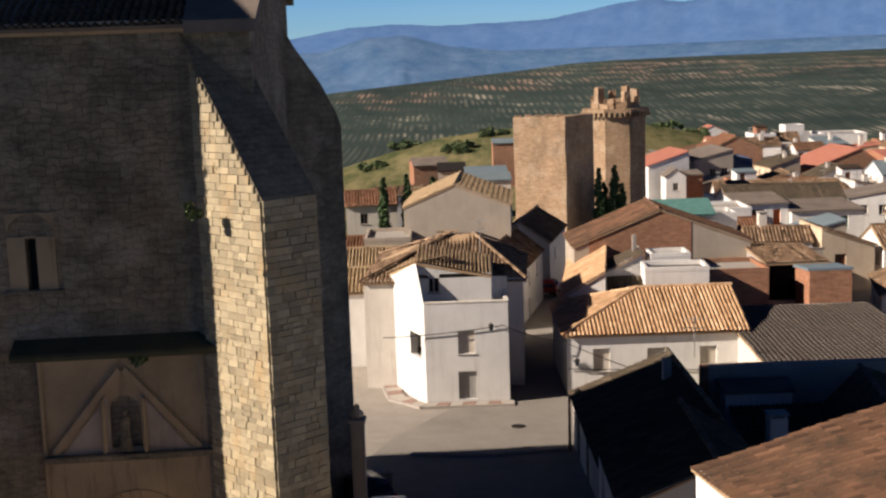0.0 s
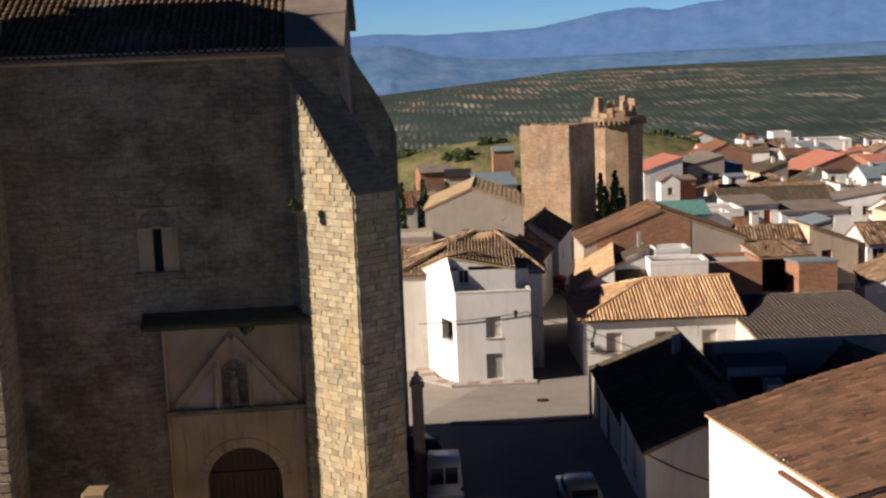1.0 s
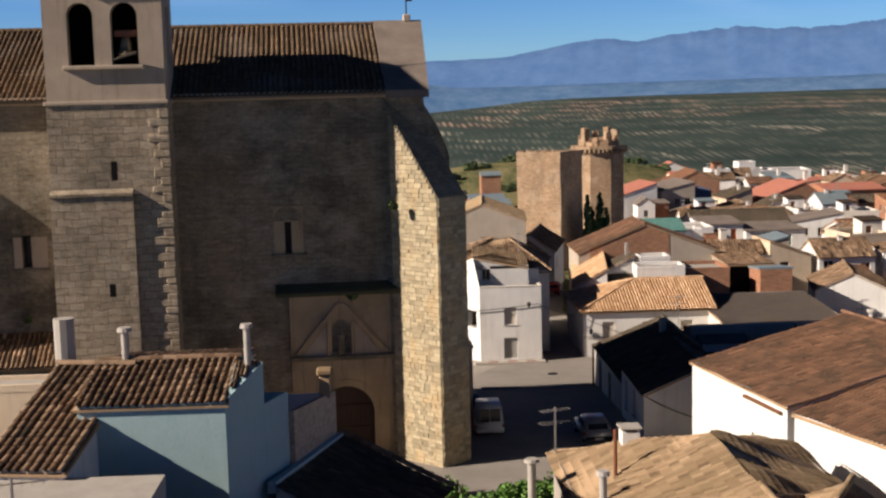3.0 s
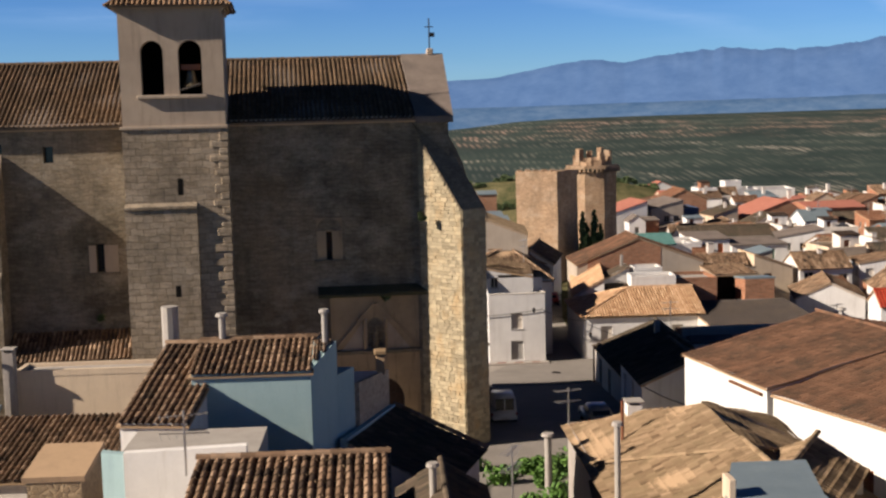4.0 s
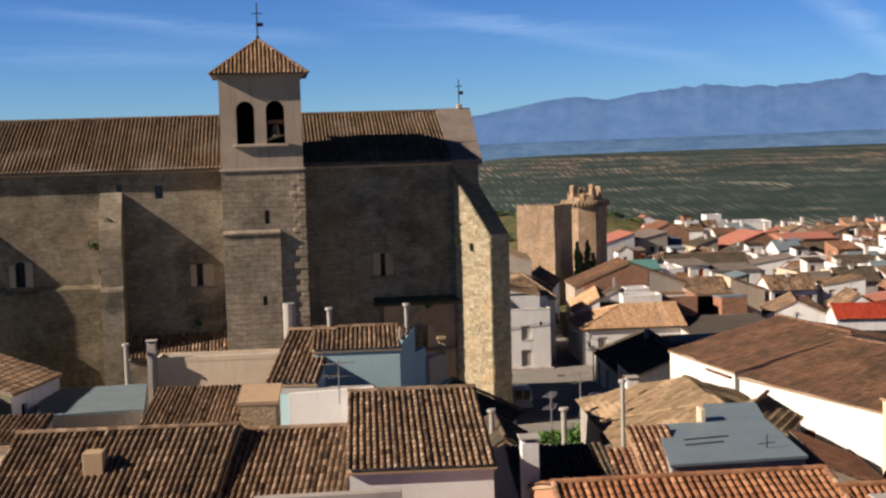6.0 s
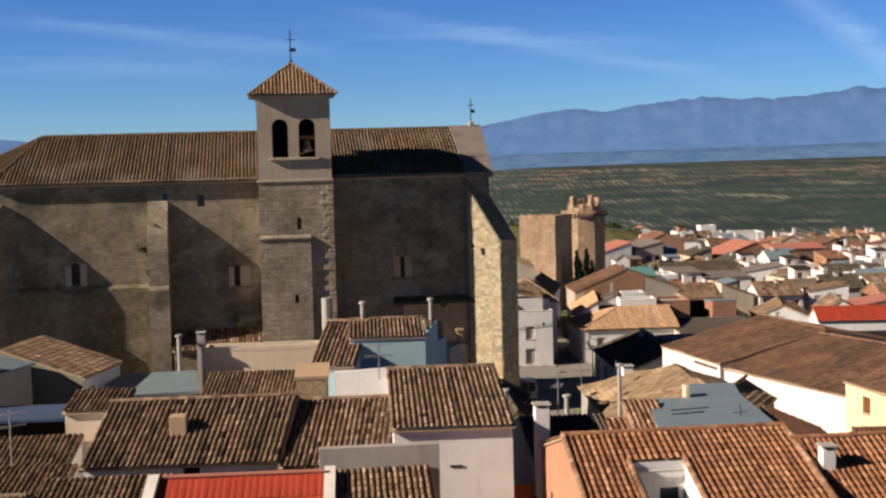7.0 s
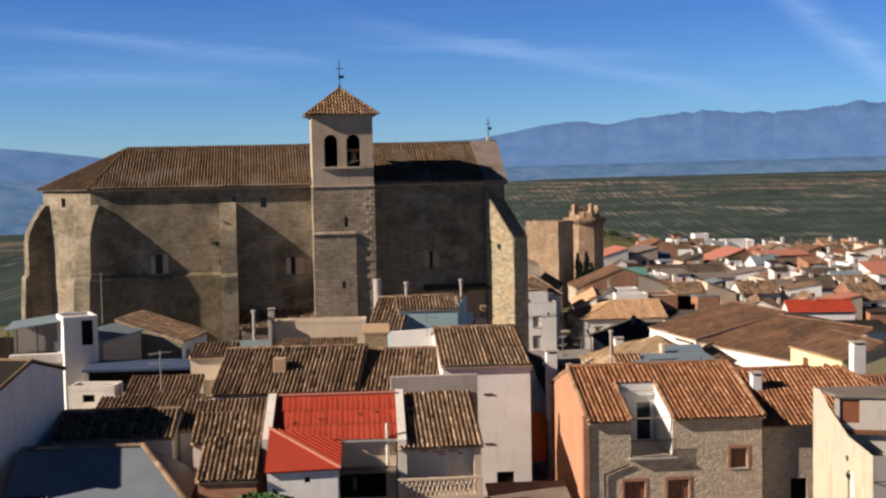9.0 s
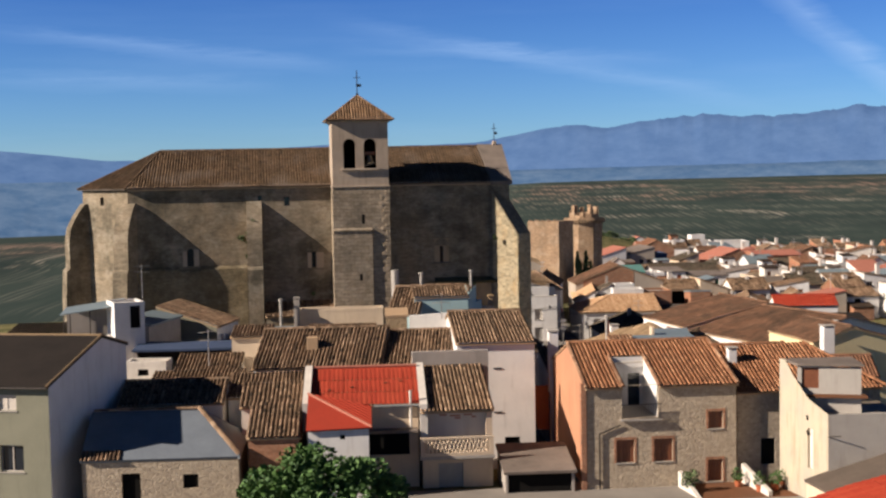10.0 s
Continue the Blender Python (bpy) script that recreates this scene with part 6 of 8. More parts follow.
# The sheet's shade is put into its navy colour.
house("flat yard roof in navy that imitates shaded blue sheet", -41.4, 6.2, 8.4, 3.4, 0, 8.2, 0.15, "back", 0, "grey", "navy", fine=0, openings=[("s", 0.3, 6.4, 7.7, 1.6, "void")], name="yard_roof", category="roof")
aerial(-43.8, 24.5, 9.5, 4.5, 10)

# right of the street
house("broad house under a lichen-yellowed hipped roof", -1.1, 7.4, 10.5, 18.9, 0, 5.35, 2.45, "y", 0, "grey", "t_lichen", fine=4, at=0.5, over=0.35, hipl=6.8, hipr=2.0)
house("side roof of lichen-yellowed tiles with an orange verge", 2.6, 9.4, 4.2, 5.2, 0, 6.75, 1.1, "y", -30, "grey", "t_lichen", fine=4, at=0.55, over=0.2)
chimney(1.6, 22.6, 5.6, 7.1, 0.75, "white chimney on a lichen-yellowed roof", "white")
flue(0.54, 19.9, 4.3, 7.9, 0.075, "thin rusty flue pipe rising from a lichened roof", "brownwood", False)
flue(-1.78, 8.82, 5.0, 9.6, 0.12)
aerial(-0.74, 28.4, 2.5, 4.2, 20)
def workshop():
    """Two joined blocks under one flat sheet roof in the shape of an L, a pale upstand in the notch."""
    h = tagged(empty("workshop"), "workshop under a flat grey-blue sheet roof with cables", "workshop")
    low, high = [(-2.75, -5.7), (3.05, -5.2), (3.55, 1.6), (-1.6, 1.6)], [(0.35, 1.604), (3.55, 1.604), (4.35, 5.8), (1.75, 5.8)]
    for base, zt in ((low, 8.78), (high, 8.76)):
        part("wall", prism(base, 0.5, zt), M["grey"], h)
        mid = Vector((sum(p[0] for p in base) / 4, sum(p[1] for p in base) / 4))
        rim = [tuple(mid + (Vector(p) - mid) * 1.03) for p in base]
        part("roof_sheet", prism(rim, zt + 0.002, zt + 0.12), M["metal"], h)
    part("upstand", box(0.5, 0.72, 1.75, 2.6, 8.7, 9.5, 0.02), M["cream"], h)
    for y, a, b in ((-1.7, -1.2, 0.9), (-2.7, -1.4, 0.4)):
        part("loose_cable", rod((a, y, 8.93), (b, y + 0.35, 8.94), 0.03, 5), M["tyre"], h)
    part("roof_aerial_mast", rod((1.9, -3.7, 8.88), (1.9, -3.7, 9.5), 0.03, 5), M["iron"], h)
    part("roof_aerial_arm", rod((1.5, -3.75, 9.1), (2.3, -3.65, 9.12), 0.02, 5), M["iron"], h)
    part("gutter_pipe", rod((1.0, -5.75, 7.6), (1.3, -5.75, 8.5), 0.06, 6), M["shutter"], h)


workshop()
house("narrow roof of red tiles beside the workshop", -3.55, -6.6, 1.75, 7.0, 0.5, 7.65, 1.5, "back", -2, "brick", "t_mix", over=0.15)
house("lower roof of red tiles falling to a yard", -4.6, -7.0, 1.05, 6.6, 0.5, 7.2, 1.15, "back", -2, "brick", "t_mix", over=0.15)
house("small brown-tiled house beside the workshop", 3.9, -5.4, 3.0, 6.8, 0.5, 7.1, 1.3, "left", -6, "grey", "t_brown", over=0.15)
house("dark brown gabled roof below the workshop", -1.9, 11.2, 5.2, 7.0, 0.5, 4.7, 1.25, "y", -6, "grey", "dullslab", fine=0, over=0.2, at=0.6)
# Shadowed stretch of the red-tiled roof; its shadow is painted as darker tiles.
house("low house with shade put into its dark tiles", -8.9, -6.6, 4.3, 6.9, 0.5, 7.2, 1.25, "back", 0, "white", "t_dark", over=0.2)
chimney(-8.75, -6.6, 6.0, 10.35, 0.7, "tall white chimney with a gabled cap", "white")
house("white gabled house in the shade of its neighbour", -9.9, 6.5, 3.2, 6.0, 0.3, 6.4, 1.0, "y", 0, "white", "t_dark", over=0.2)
flue(-8.76, 8.82, 5.0, 8.3, 0.14)
flue(-1.77, 29.2, 0.5, 3.9, 0.2)
house("yellow house with two brown windows", 13.9, 2.2, 7.0, 7.9, 0, 8.0, 1.0, "y", 8, "yellow", "t_warm", fine=3, over=0.15,
      openings=[("w", 2.0, 6.3, 0.9, 1.05, "wood"), ("w", 5.2, 6.3, 0.9, 1.05, "wood")])
house("house with brown tiles below the sheds", 9.0, -2.5, 8.0, 4.4, 0, 6.0, 1.2, "x", -6, "offwhite", "t_brown", over=0.25)
chimney(14.7, 1.3, 6.5, 9.2, 0.9, "broad white chimney beside a yellow house", "white")


def sheds():
    a = house("large white warehouse with a brown tiled roof", 10.6, 30.2, 19.0, 10.6, -2, 5.9, 2.1, "y", 11.2, "white", "t_warm", fine=3, over=0.15, name="warehouse", category="warehouse",
              openings=[("w", 7.0, 0.5, 2.8, 3.2, "shut")])
    part("gutter", box(-0.22, -0.02, 0.4, 4.2, 5.35, 5.5, 0.02), M["t_new"], a)
    house("lower warehouse wing with a brown tiled roof", 15.82, 16.96, 17.0, 13.9, -2, 5.6, 2.15, "y", 20.8, "white", "t_warm", fine=3, over=0.15, name="warehouse", category="warehouse",
          openings=[("w", 6.6, 0.2, 1.2, 3.0, "wood")])


sheds()
house("white house with a black weathered roof", 6.6, 44.6, 6.0, 8.0, -2, 3.1, 1.6, "y", -1, "white", "t_dark", over=0.15, at=0.6,
      openings=[("w", 1.2, 0.6, 0.8, 1.9, "wood"), ("w", 4.2, 0.9, 0.8, 1.7, "wood"), ("s", 1.8, -0.6, 0.5, 0.8, "wood")])
house("street house with green doors and a black roof", 6.9, 52.6, 6.4, 12.2, -2, 2.0, 2.0, "y", 0, "grey", "t_dark", over=0.2, at=0.8,
      openings=[("w", 2.0, -0.9, 1.1, 2.2, "greendoor"), ("w", 6.0, -0.9, 1.1, 2.2, "greendoor")])
house("long dark rendered yard wall with a brick end", 13.9, 63.6, 11.0, 0.6, -3, 3.2, 0, "flat", 0, "grey", "cement", name="yard_wall", category="wall", parapet=0.2)
part("brick_end", box(13.5, 13.896, 63.5, 64.2, -3, 3.4, 0.02), M["brick"], tagged(empty("wall_pier"), "bare brick pier ending a yard wall", "pier"))
house("whitewashed store in the yard", 14.4, 61.9, 3.4, 1.5, -3, 2.6, 0.2, "back", 0, "white", "slab", fine=0, name="store", category="shed")
house("yard shed under black corrugated tiles", 14.6, 57.4, 6.6, 4.2, -3, 0.7, 1.1, "back", 0, "white", "t_dark", name="shed", category="shed")
house("gabled yard house with a mossy roof", 19.2, 56.5, 6.0, 6.5, -3, 1.7, 1.6, "y", -8, "offwhite", "t_dark", name="house", at=0.25)
house("low white yard wall", 13.6, 55.6, 6.0, 0.5, -3, 0.6, 0, "flat", 4, "white", "cement", name="yard_wall", category="wall", parapet=0.1)
chimney(15.6, 56.7, -0.5, 2.7, 0.85, "stout white chimney with a rounded cap in a yard", "white")
chimney(11.15, 60.5, 3.0, 4.7, 0.42, "thin dark chimney on a black roof", "grey", False)


# ---- the square and the street beyond the church ----
def front_panel(bm, outline, y0, y1):
    """An upright plate with its outline in (x, z)."""
    rows = [[bm.verts.new((x, y, z)) for x, z in outline] for y in (y0, y1)]
    bm.faces.new(rows[0])
    bm.faces.new(rows[1][::-1])
    for i in range(len(outline)):
        j = (i + 1) % len(outline)
        bm.faces.new((rows[0][i], rows[1][i], rows[1][j], rows[0][j]))
    bmesh.ops.recalc_face_normals(bm, faces=bm.faces[:])


def corner_house():
    """White house on the fork of two lanes: flat front with a roof terrace, slanting side that rises into the top storey."""
    h = tagged(empty("house"), "white corner house with roller blinds, terrace and slanting side", "house")
    bm = bmesh.new()
    W0, W1 = (-1.06, 75.0), (-3.3, 80.4)
    holes = [(2.03, 3.06, 1.8, 3.26), (1.99, 3.12, -1.06, 0.7)]
    p, q = W0, (4.08, 75.0)
    a, inward = add_wall(bm, p, q, -3, [(0, 5.0), (5.14, 5.0)], holes, 0.25)
    for (u0, u1, za, zb), kind in zip(holes, ("shut", "grey")):
        in_wall(h, p, a, inward, u0, u1, za, zb, kind, 0.15)
    add_wall(bm, q, (4.5, 83.0), -3, [(0, 5.0), (8.01, 5.0)], (), 0.25)
    side = math.hypot(W1[0] - W0[0], W1[1] - W0[1])
    k = side - 1.1
    add_wall(bm, W1, W0, -3, [(0, 5.85), (k, 7.36), (k + 0.02, 5.0), (side, 5.0)], [(side - 2.5, side - 0.6, 1.4, 2.9)], 0.5)
    part("wall", bm, M["white"], h)
    part("stair_well", prism([(-1.5, 76.9), (-0.9, 76.6), (-0.5, 79.0), (-2.2, 79.2)], 1.2, 1.4), M["grey"], h)
    part("terrace_floor", prism([(-0.9, 75.22), (3.86, 75.22), (4.2, 79.5), (-2.6, 79.5)], 4.3, 4.45), M["cement"], h)
    bm = bmesh.new()
    add_box(bm, -1.02, 3.88, 74.97, 75.26, 4.98, 5.08, 0.015)
    add_box(bm, 3.86, 4.14, 74.97, 79.0, 4.98, 5.08, 0.015)
    part("parapet", bm, M["offwhite"], h)
    up = bmesh.new()
    U = (-1.5, 76.15), (3.15, 76.15)
    a, inward = add_wall(up, U[0], U[1], 4.4, [(0, 7.3), (0.3, 7.36), (4.65, 6.38)], [(0.75, 1.45, 5.45, 6.62)], 0.2)
    in_wall(h, U[0], a, inward, 0.75, 1.45, 5.45, 6.62, "win", 0.12)
    add_wall(up, U[1], (3.4, 80.0), 4.4, [(0, 6.38), (3.86, 6.6)], (), 0.2)
    part("upper_storey", up, M["white"], h)
    part("terrace_wall", box(3.16, 4.2, 77.6, 77.8, 4.45, 6.1), M["white"], h)
    r = random.Random(91)
    d = Vector((4.75, 0, -1.0))
    tile_part("roof_tiles", [tile_faces((-1.45, 76.1, 7.45), d, (0.02, 1, 0.12), d.length, 4.4, rng=r, high=0.05, gap=0.6),
                             tile_faces((-3.5, 80.6, 5.95), (2.05, -4.6, 1.5), (0.85, 0.42, 0.12), 5.2, 2.6, rng=r, high=0.05, gap=0.6)], M["t_lichen"], h)
    bm = prism([(-1.5, 76.13), (3.2, 76.13), (3.4, 80.6), (-3.4, 80.6)], [7.2, 6.28, 6.5, 5.8], [7.38, 6.42, 6.75, 5.95])
    part("roof_deck", bm, M["ochre"], h)
    part("yellow_kerb", box(0.6, 3.9, 74.25, 74.55, -1.5, -1.22, 0.02), M["yellowpaint"], h, "yellow painted kerb")
    return h


corner_house()


def sidewalk():
    """Raised pavement of reddish slabs with a dark kerb that rounds the corner and follows the lane."""
    w = tagged(empty("sidewalk"), "raised reddish slab pavement with a dark kerb round the corner house", "sidewalk", kind="structure")
    inner = [(4.3, 74.95), (-1.1, 74.95), (-2.5, 76.9), (-3.4, 83.5), (-5.2, 94.3)]
    outer = [(4.3, 74.15), (-1.4, 74.15), (-3.4, 76.5), (-4.5, 83.6), (-6.3, 94.6)]
    for (a, b), (c, d) in zip(zip(inner, inner[1:]), zip(outer, outer[1:])):
        k = max(3, int(math.hypot(b[0] - a[0], b[1] - a[1]) / 0.75))
        for i in range(k):
            f, g = i / k, (i + 0.94) / k
            base = [tuple(Vector(p).lerp(Vector(q), t)) for p, q, t in ((c, d, f), (c, d, g), (a, b, g), (a, b, f))]
            z = ground_z(*base[0])
            bm = prism(base, z - 0.1, z + 0.17 + 0.004 * (i % 3))
            bmesh.ops.recalc_face_normals(bm, faces=bm.faces[:])
            part("slab", bm, M["redslab"] if i % 2 else M["kerb"], w)
        p, q = Vector((*c, 0)), Vector((*d, 0))
        o = Vector(((q - p).y, -(q - p).x, 0)).normalized() * -0.16
        e = [p + o, q + o, q + o * 0.1, p + o * 0.1]
        bm = prism([(v.x, v.y) for v in e], ground_z(*c) - 0.1, [ground_z(v.x, v.y) + 0.19 for v in e])
        bmesh.ops.recalc_face_normals(bm, faces=bm.faces[:])
        part("kerb", bm, M["grey"], w)


sidewalk()
house("low white yard wall building along the lane", -2.8, 84.0, 2.6, 13.0, -3, 2.9, 0.1, "flat", 11, "white", "cement", parapet=0.1, openings=[("w", 8.0, -1.2, 1.6, 2.9, "wood"), ("w", 3.5, 0.6, 0.8, 1.0, "win")])
house("old house with a mossy hipped tile roof", -5.0, 79.9, 10.3, 11.5, -3, 5.7, 2.2, "x", -4, "offwhite", "t_old", fine=4, over=0.25, at=0.5, hipl=5.5, hipr=3.4,
      openings=[("w", 8.6, 2.6, 1.0, 1.9, "void"), ("w", 4.6, 2.9, 0.8, 1.1, "win")])
house("white house with straw-coloured roof tiles on the street corner", 7.75, 76.0, 11.3, 10.0, -4, 2.62, 1.8, "x", 0, "white", "t_gold", over=0.3, hipl=5.2,
      openings=[("s", 1.6, 0.1, 1.05, 1.5, "shut"), ("s", 4.98, 0.05, 1.1, 1.5, "shut"), ("s", 8.25, 0.05, 1.05, 1.5, "shut")])
house("long house with straw-coloured tiles along the street", 8.55, 86.7, 3.0, 17.5, -4, 2.95, 1.75, "right", -8.0, "white", "t_gold", over=0.2)
def brick_gable():
    h = house("big gabled house, half bare brick and half cement render", 10.6, 98.0, 14.0, 7.0, -4, 4.75, 2.7, "y", 0, "cement_wall", "t_warm", over=0.2, at=0.49)
    bm = bmesh.new()
    front_panel(bm, [(1.2, 3.0), (9.3, 3.0), (9.3, 6.45), (6.86, 7.35), (1.2, 5.2)], -0.035, -0.004)
    part("brick_panel", bm, M["brick"], h, "bare brick panel")
    return h


brick_gable()
house("white rooftop wall round a small terrace", 14.5, 87.4, 4.5, 3.0, -2, 3.9, 0, "flat", -3, "white", "cement", name="roof_room", category="room", parapet=0.7)
house("white rooftop room", 15.5, 90.8, 2.9, 2.6, -2, 4.75, 0, "flat", 0, "white", "cement", name="roof_room", category="room", parapet=0.3)
house("white gabled shed with one slope", 12.1, 91.0, 2.9, 3.0, -2, 3.9, 1.3, "right", 0, "white", "t_dark", fine=4, name="shed", category="shed")
house("low yard shed under mossy tiles", 11.9, 86.9, 2.5, 3.6, -2, 2.9, 0.7, "back", -6, "white", "t_dark", fine=4, name="shed", category="shed")
chimney(14.6, 93.0, 3.0, 6.2, 0.3, "thin dark chimney pipe by the brick gable", "grey", False)
house("bare brick yard building", 19.0, 88.6, 4.6, 5.0, -3, 3.8, 0, "flat", 0, "brick", "cement", parapet=0.3)
house("white house with a bright red tiled roof", 34.2, 72.4, 8.5, 4.2, -4, 3.3, 1.15, "x", -6, "white", "t_red", fine=3, over=0.25, openings=[("s", 2.6, 0.6, 0.9, 1.3, "win"), ("s", 5.2, 0.6, 0.9, 1.3, "win")])
house("cement building with a wide dark carport", 24.3, 92.0, 4.6, 7.0, -3, 3.9, 0.3, "back", 0, "grey", "t_old", fine=2, openings=[("s", 0.2, 1.0, 3.0, 2.8, "void")])
house("brick and grey rooftop box", 26.35, 88.0, 3.05, 3.6, -3, 3.75, 0.3, "front", 0, "brick", "metal", fine=0)
house("low hall with a flat brown sheet roof", 18.4, 68.4, 10.0, 13.6, -3, 2.0, 0.75, "back", 0, "offwhite", "t_sheet", fine=3, name="hall", category="hall")
house("low hall with a dark sheet roof", 28.5, 60.0, 14.0, 11.5, -3, 2.0, 0.9, "x", -4, "offwhite", "darkroof", fine=0, name="hall", category="hall")
house("long house with a grey roof slab", 24.6, 100.0, 6.4, 8.0, -3, 2.5, 1.1, "front", 0, "cement_wall", "slab", fine=0)
house("white house with a terrace and a plant", 25.6, 125.0, 5.8, 6.0, -4, 3.6, 0, "flat", 0, "white", "cement", parapet=0.3)
house("white house with an ochre terrace wall", 31.3, 130.0, 5.2, 7.0, -5, 3.7, 0.4, "back", 0, "white", "slab", fine=0, openings=[("s", 1.2, 0.9, 1.5, 2.1, "wood"), ("s", 3.6, 0.9, 0.8, 2.1, "orangedoor")])
house("white house with a shaded veranda", 36.6, 129.0, 7.6, 8.0, -5, 2.9, 0.3, "back", 0, "white", "slab", fine=0, openings=[("s", 1.6, 0.4, 2.0, 1.7, "void"), ("s", 5.0, 0.8, 0.9, 1.4, "greendoor")])
house("house with a low dark tiled roof", 32.0, 137.5, 13.0, 9.0, -5, 2.7, 1.6, "x", -3, "offwhite", "t_dark", fine=2, over=0.3)
house("large brick house with faded red roof slabs", 61.5, 206.0, 12.5, 13.0, -9, -0.2, 3.0, "y", 4, "brick", "redpaint", fine=0, at=0.66)
house("brick house behind with a red roof", 76.0, 212.0, 12.0, 12.0, -9, 0.6, 1.0, "x", 4, "brick", "redpaint", fine=0)
house("white block of flats with roof terraces", 68.0, 258.0, 12.0, 10.0, -11, 1.2, 0, "flat", 2, "white", "cement", openings=[("s", 1.0, -3.0, 1.2, 1.3, "win"), ("s", 4.4, -3.0, 1.2, 1.3, "win"), ("s", 8.2, -3.0, 1.2, 1.3, "win")], parapet=0.6)
house("white block beside the flats", 80.5, 262.0, 9.0, 9.0, -11, 0.9, 0, "flat", -3, "white", "cement", parapet=0.6)
house("white stair tower on a block of flats", 72.5, 262.0, 4.0, 4.0, -2, 3.3, 0, "flat", 2, "white", "cement", name="stair_tower", category="tower", parapet=0.3)
house("navy shaded house wall with a roof slab", 44.5, 190.0, 3.2, 9.0, -8, 2.9, 0.2, "flat", 0, "navy", "slab", parapet=0.2)
house("long tan house with a cement roof", 38.4, 188.0, 6.0, 12.0, -8, 3.4, 1.4, "right", 4, "cement_wall", "slab", fine=0, openings=[("s", 2.4, 0.8, 1.0, 1.2, "win"), ("s", 4.2, 0.8, 1.0, 1.2, "win")])
house("white house with a faded red roof", 31.0, 185.0, 6.2, 10.0, -8, 3.1, 1.9, "right", 6, "white", "redpaint", fine=0, openings=[("w", 3, 0, 1.2, 1.5, "win"), ("w", 7, 0, 1.2, 1.5, "win")])
house("small white gabled house front", 32.6, 179.5, 2.9, 4.0, -8, 2.0, 1.0, "y", 0, "white", "slab", fine=0, openings=[("s", 1.0, -0.2, 0.8, 1.1, "win")])
house("narrow brick house between two others", 35.6, 180.5, 2.5, 4.0, -8, 2.0, 0.3, "back", 0, "brick", "slab", fine=0)
house("low tan wing with a slanting cement roof", 38.2, 184.6, 6.2, 3.0, -8, -0.2, 1.5, "right", 2, "cement_wall", "slab", fine=0)
house("roof terrace under teal netting", 18.6, 112.0, 6.2, 3.2, -4, 5.2, 1.0, "back", 0, "offwhite", "teal", fine=0, name="terrace", category="terrace")
house("white box house with a flat roof behind the gable", 22.8, 113.0, 4.3, 4.0, -4, 4.7, 0, "flat", 0, "white", "cement", parapet=0.3)
house("tall bare brick house end", 46.2, 213.0, 9.0, 10.0, -9, 2.9, 2.1, "y", 0, "brick", "t_brown", fine=2)
house("small white farmhouse with a red roof", 68.0, 328.0, 7.6, 7.0, -14, -1.6, 1.7, "y", 0, "white", "redpaint", fine=0)
house("white terrace house with a grey roof", 49.5, 150.0, 7.0, 8.0, -6, 1.5, 1.2, "right", -8, "white", "slab", fine=0, openings=[("s", 1.2, -0.6, 0.9, 1.2, "win"), ("s", 3.4, -0.6, 0.9, 1.2, "win")])
house("grey rendered gable house on the rise", -3.0, 105.0, 9.0, 11.0, -2, 7.5, 1.8, "y", -4, "cement_wall", "t_ochre", fine=1, at=0.48, over=0.1, gable_over=0.05)
house("white row house on the bending street", 1.5, 97.0, 4.6, 13.0, -4, 3.0, 1.8, "y", -13, "white", "t_old", over=0.2, at=0.5,
      openings=[("e", 1.0, 1.0, 0.8, 1.1, "win"), ("e", 5.0, 1.2, 0.8, 1.1, "win"), ("e", 9.5, 1.2, 0.8, 1.1, "win"), ("e", 1.0, -1.3, 0.8, 1.3, "win"), ("e", 5.0, -1.3, 0.8, 1.3, "win")])
house("row house further up the street", 4.4, 112.0, 5.5, 11.0, -4, 3.3, 1.8, "y", -13, "white", "t_old", over=0.2, openings=[("e", 3.0, 1.2, 0.8, 1.1, "win")])
house("brick house on the far rise", -3.9, 188.0, 5.2, 8.0, -6, 4.0, 0.9, "x", 6, "brick", "slab", fine=0)
house("small brick house with a tin roof", 9.8, 228.0, 4.0, 6.0, -7, 4.3, 0.6, "x", 0, "brick", "metal", fine=0)
house("low brick house by the castle", 3.4, 160.0, 5.4, 7.0, -5, 5.0, 0.4, "back", 0, "brick", "metal", fine=0)
house("shed under a sheet roof by the castle", -0.2, 168.0, 3.7, 6.0, -5, 4.9, 0.6, "back", 0, "cement_wall", "darkroof", fine=0, name="shed", category="shed")
house("cream cottage at the foot of the rise", -9.0, 96.0, 5.5, 7.0, -3, 3.7, 1.2, "x", 0, "cream", "t_ochre", over=0.2)
house("grey cottage with a flat roof", -6.2, 101.0, 3.8, 6.0, -3, 5.2, 0, "flat", 0, "cement_wall", "cement", parapet=0.25)
house("white cottage at the lane", -8.4, 86.0, 3.6, 6.5, -3, 3.9, 1.1, "x", 0, "white", "t_ochre", over=0.2)
house("sand-coloured house end by the lane", -10.5, 106.0, 4.0, 8.0, -3, 3.4, 1.0, "x", 0, "cream", "t_brown", over=0.2)
house("white-walled house on the lower slope", 33.0, 92.0, 7.0, 9.0, -4, 1.2, 1.6, "y", -14, "white", "t_old", fine=2, openings=[("w", 3.0, -1.2, 0.9, 1.2, "win"), ("w", 6.0, -1.2, 0.9, 1.2, "win")])




house("small house under brown tiles by the cypresses", -9.5, 126.0, 5.2, 6.0, -3, 5.4, 1.1, "x", 4, "offwhite", "t_brown", fine=2, openings=[("s", 1.4, 3.4, 0.8, 1.1, "win")])
house("cream shed with a faded tile roof near the cypresses", -4.0, 130.0, 4.2, 5.0, -3, 5.2, 0.9, "back", -6, "cream", "t_ochre", fine=2, name="shed", category="shed")
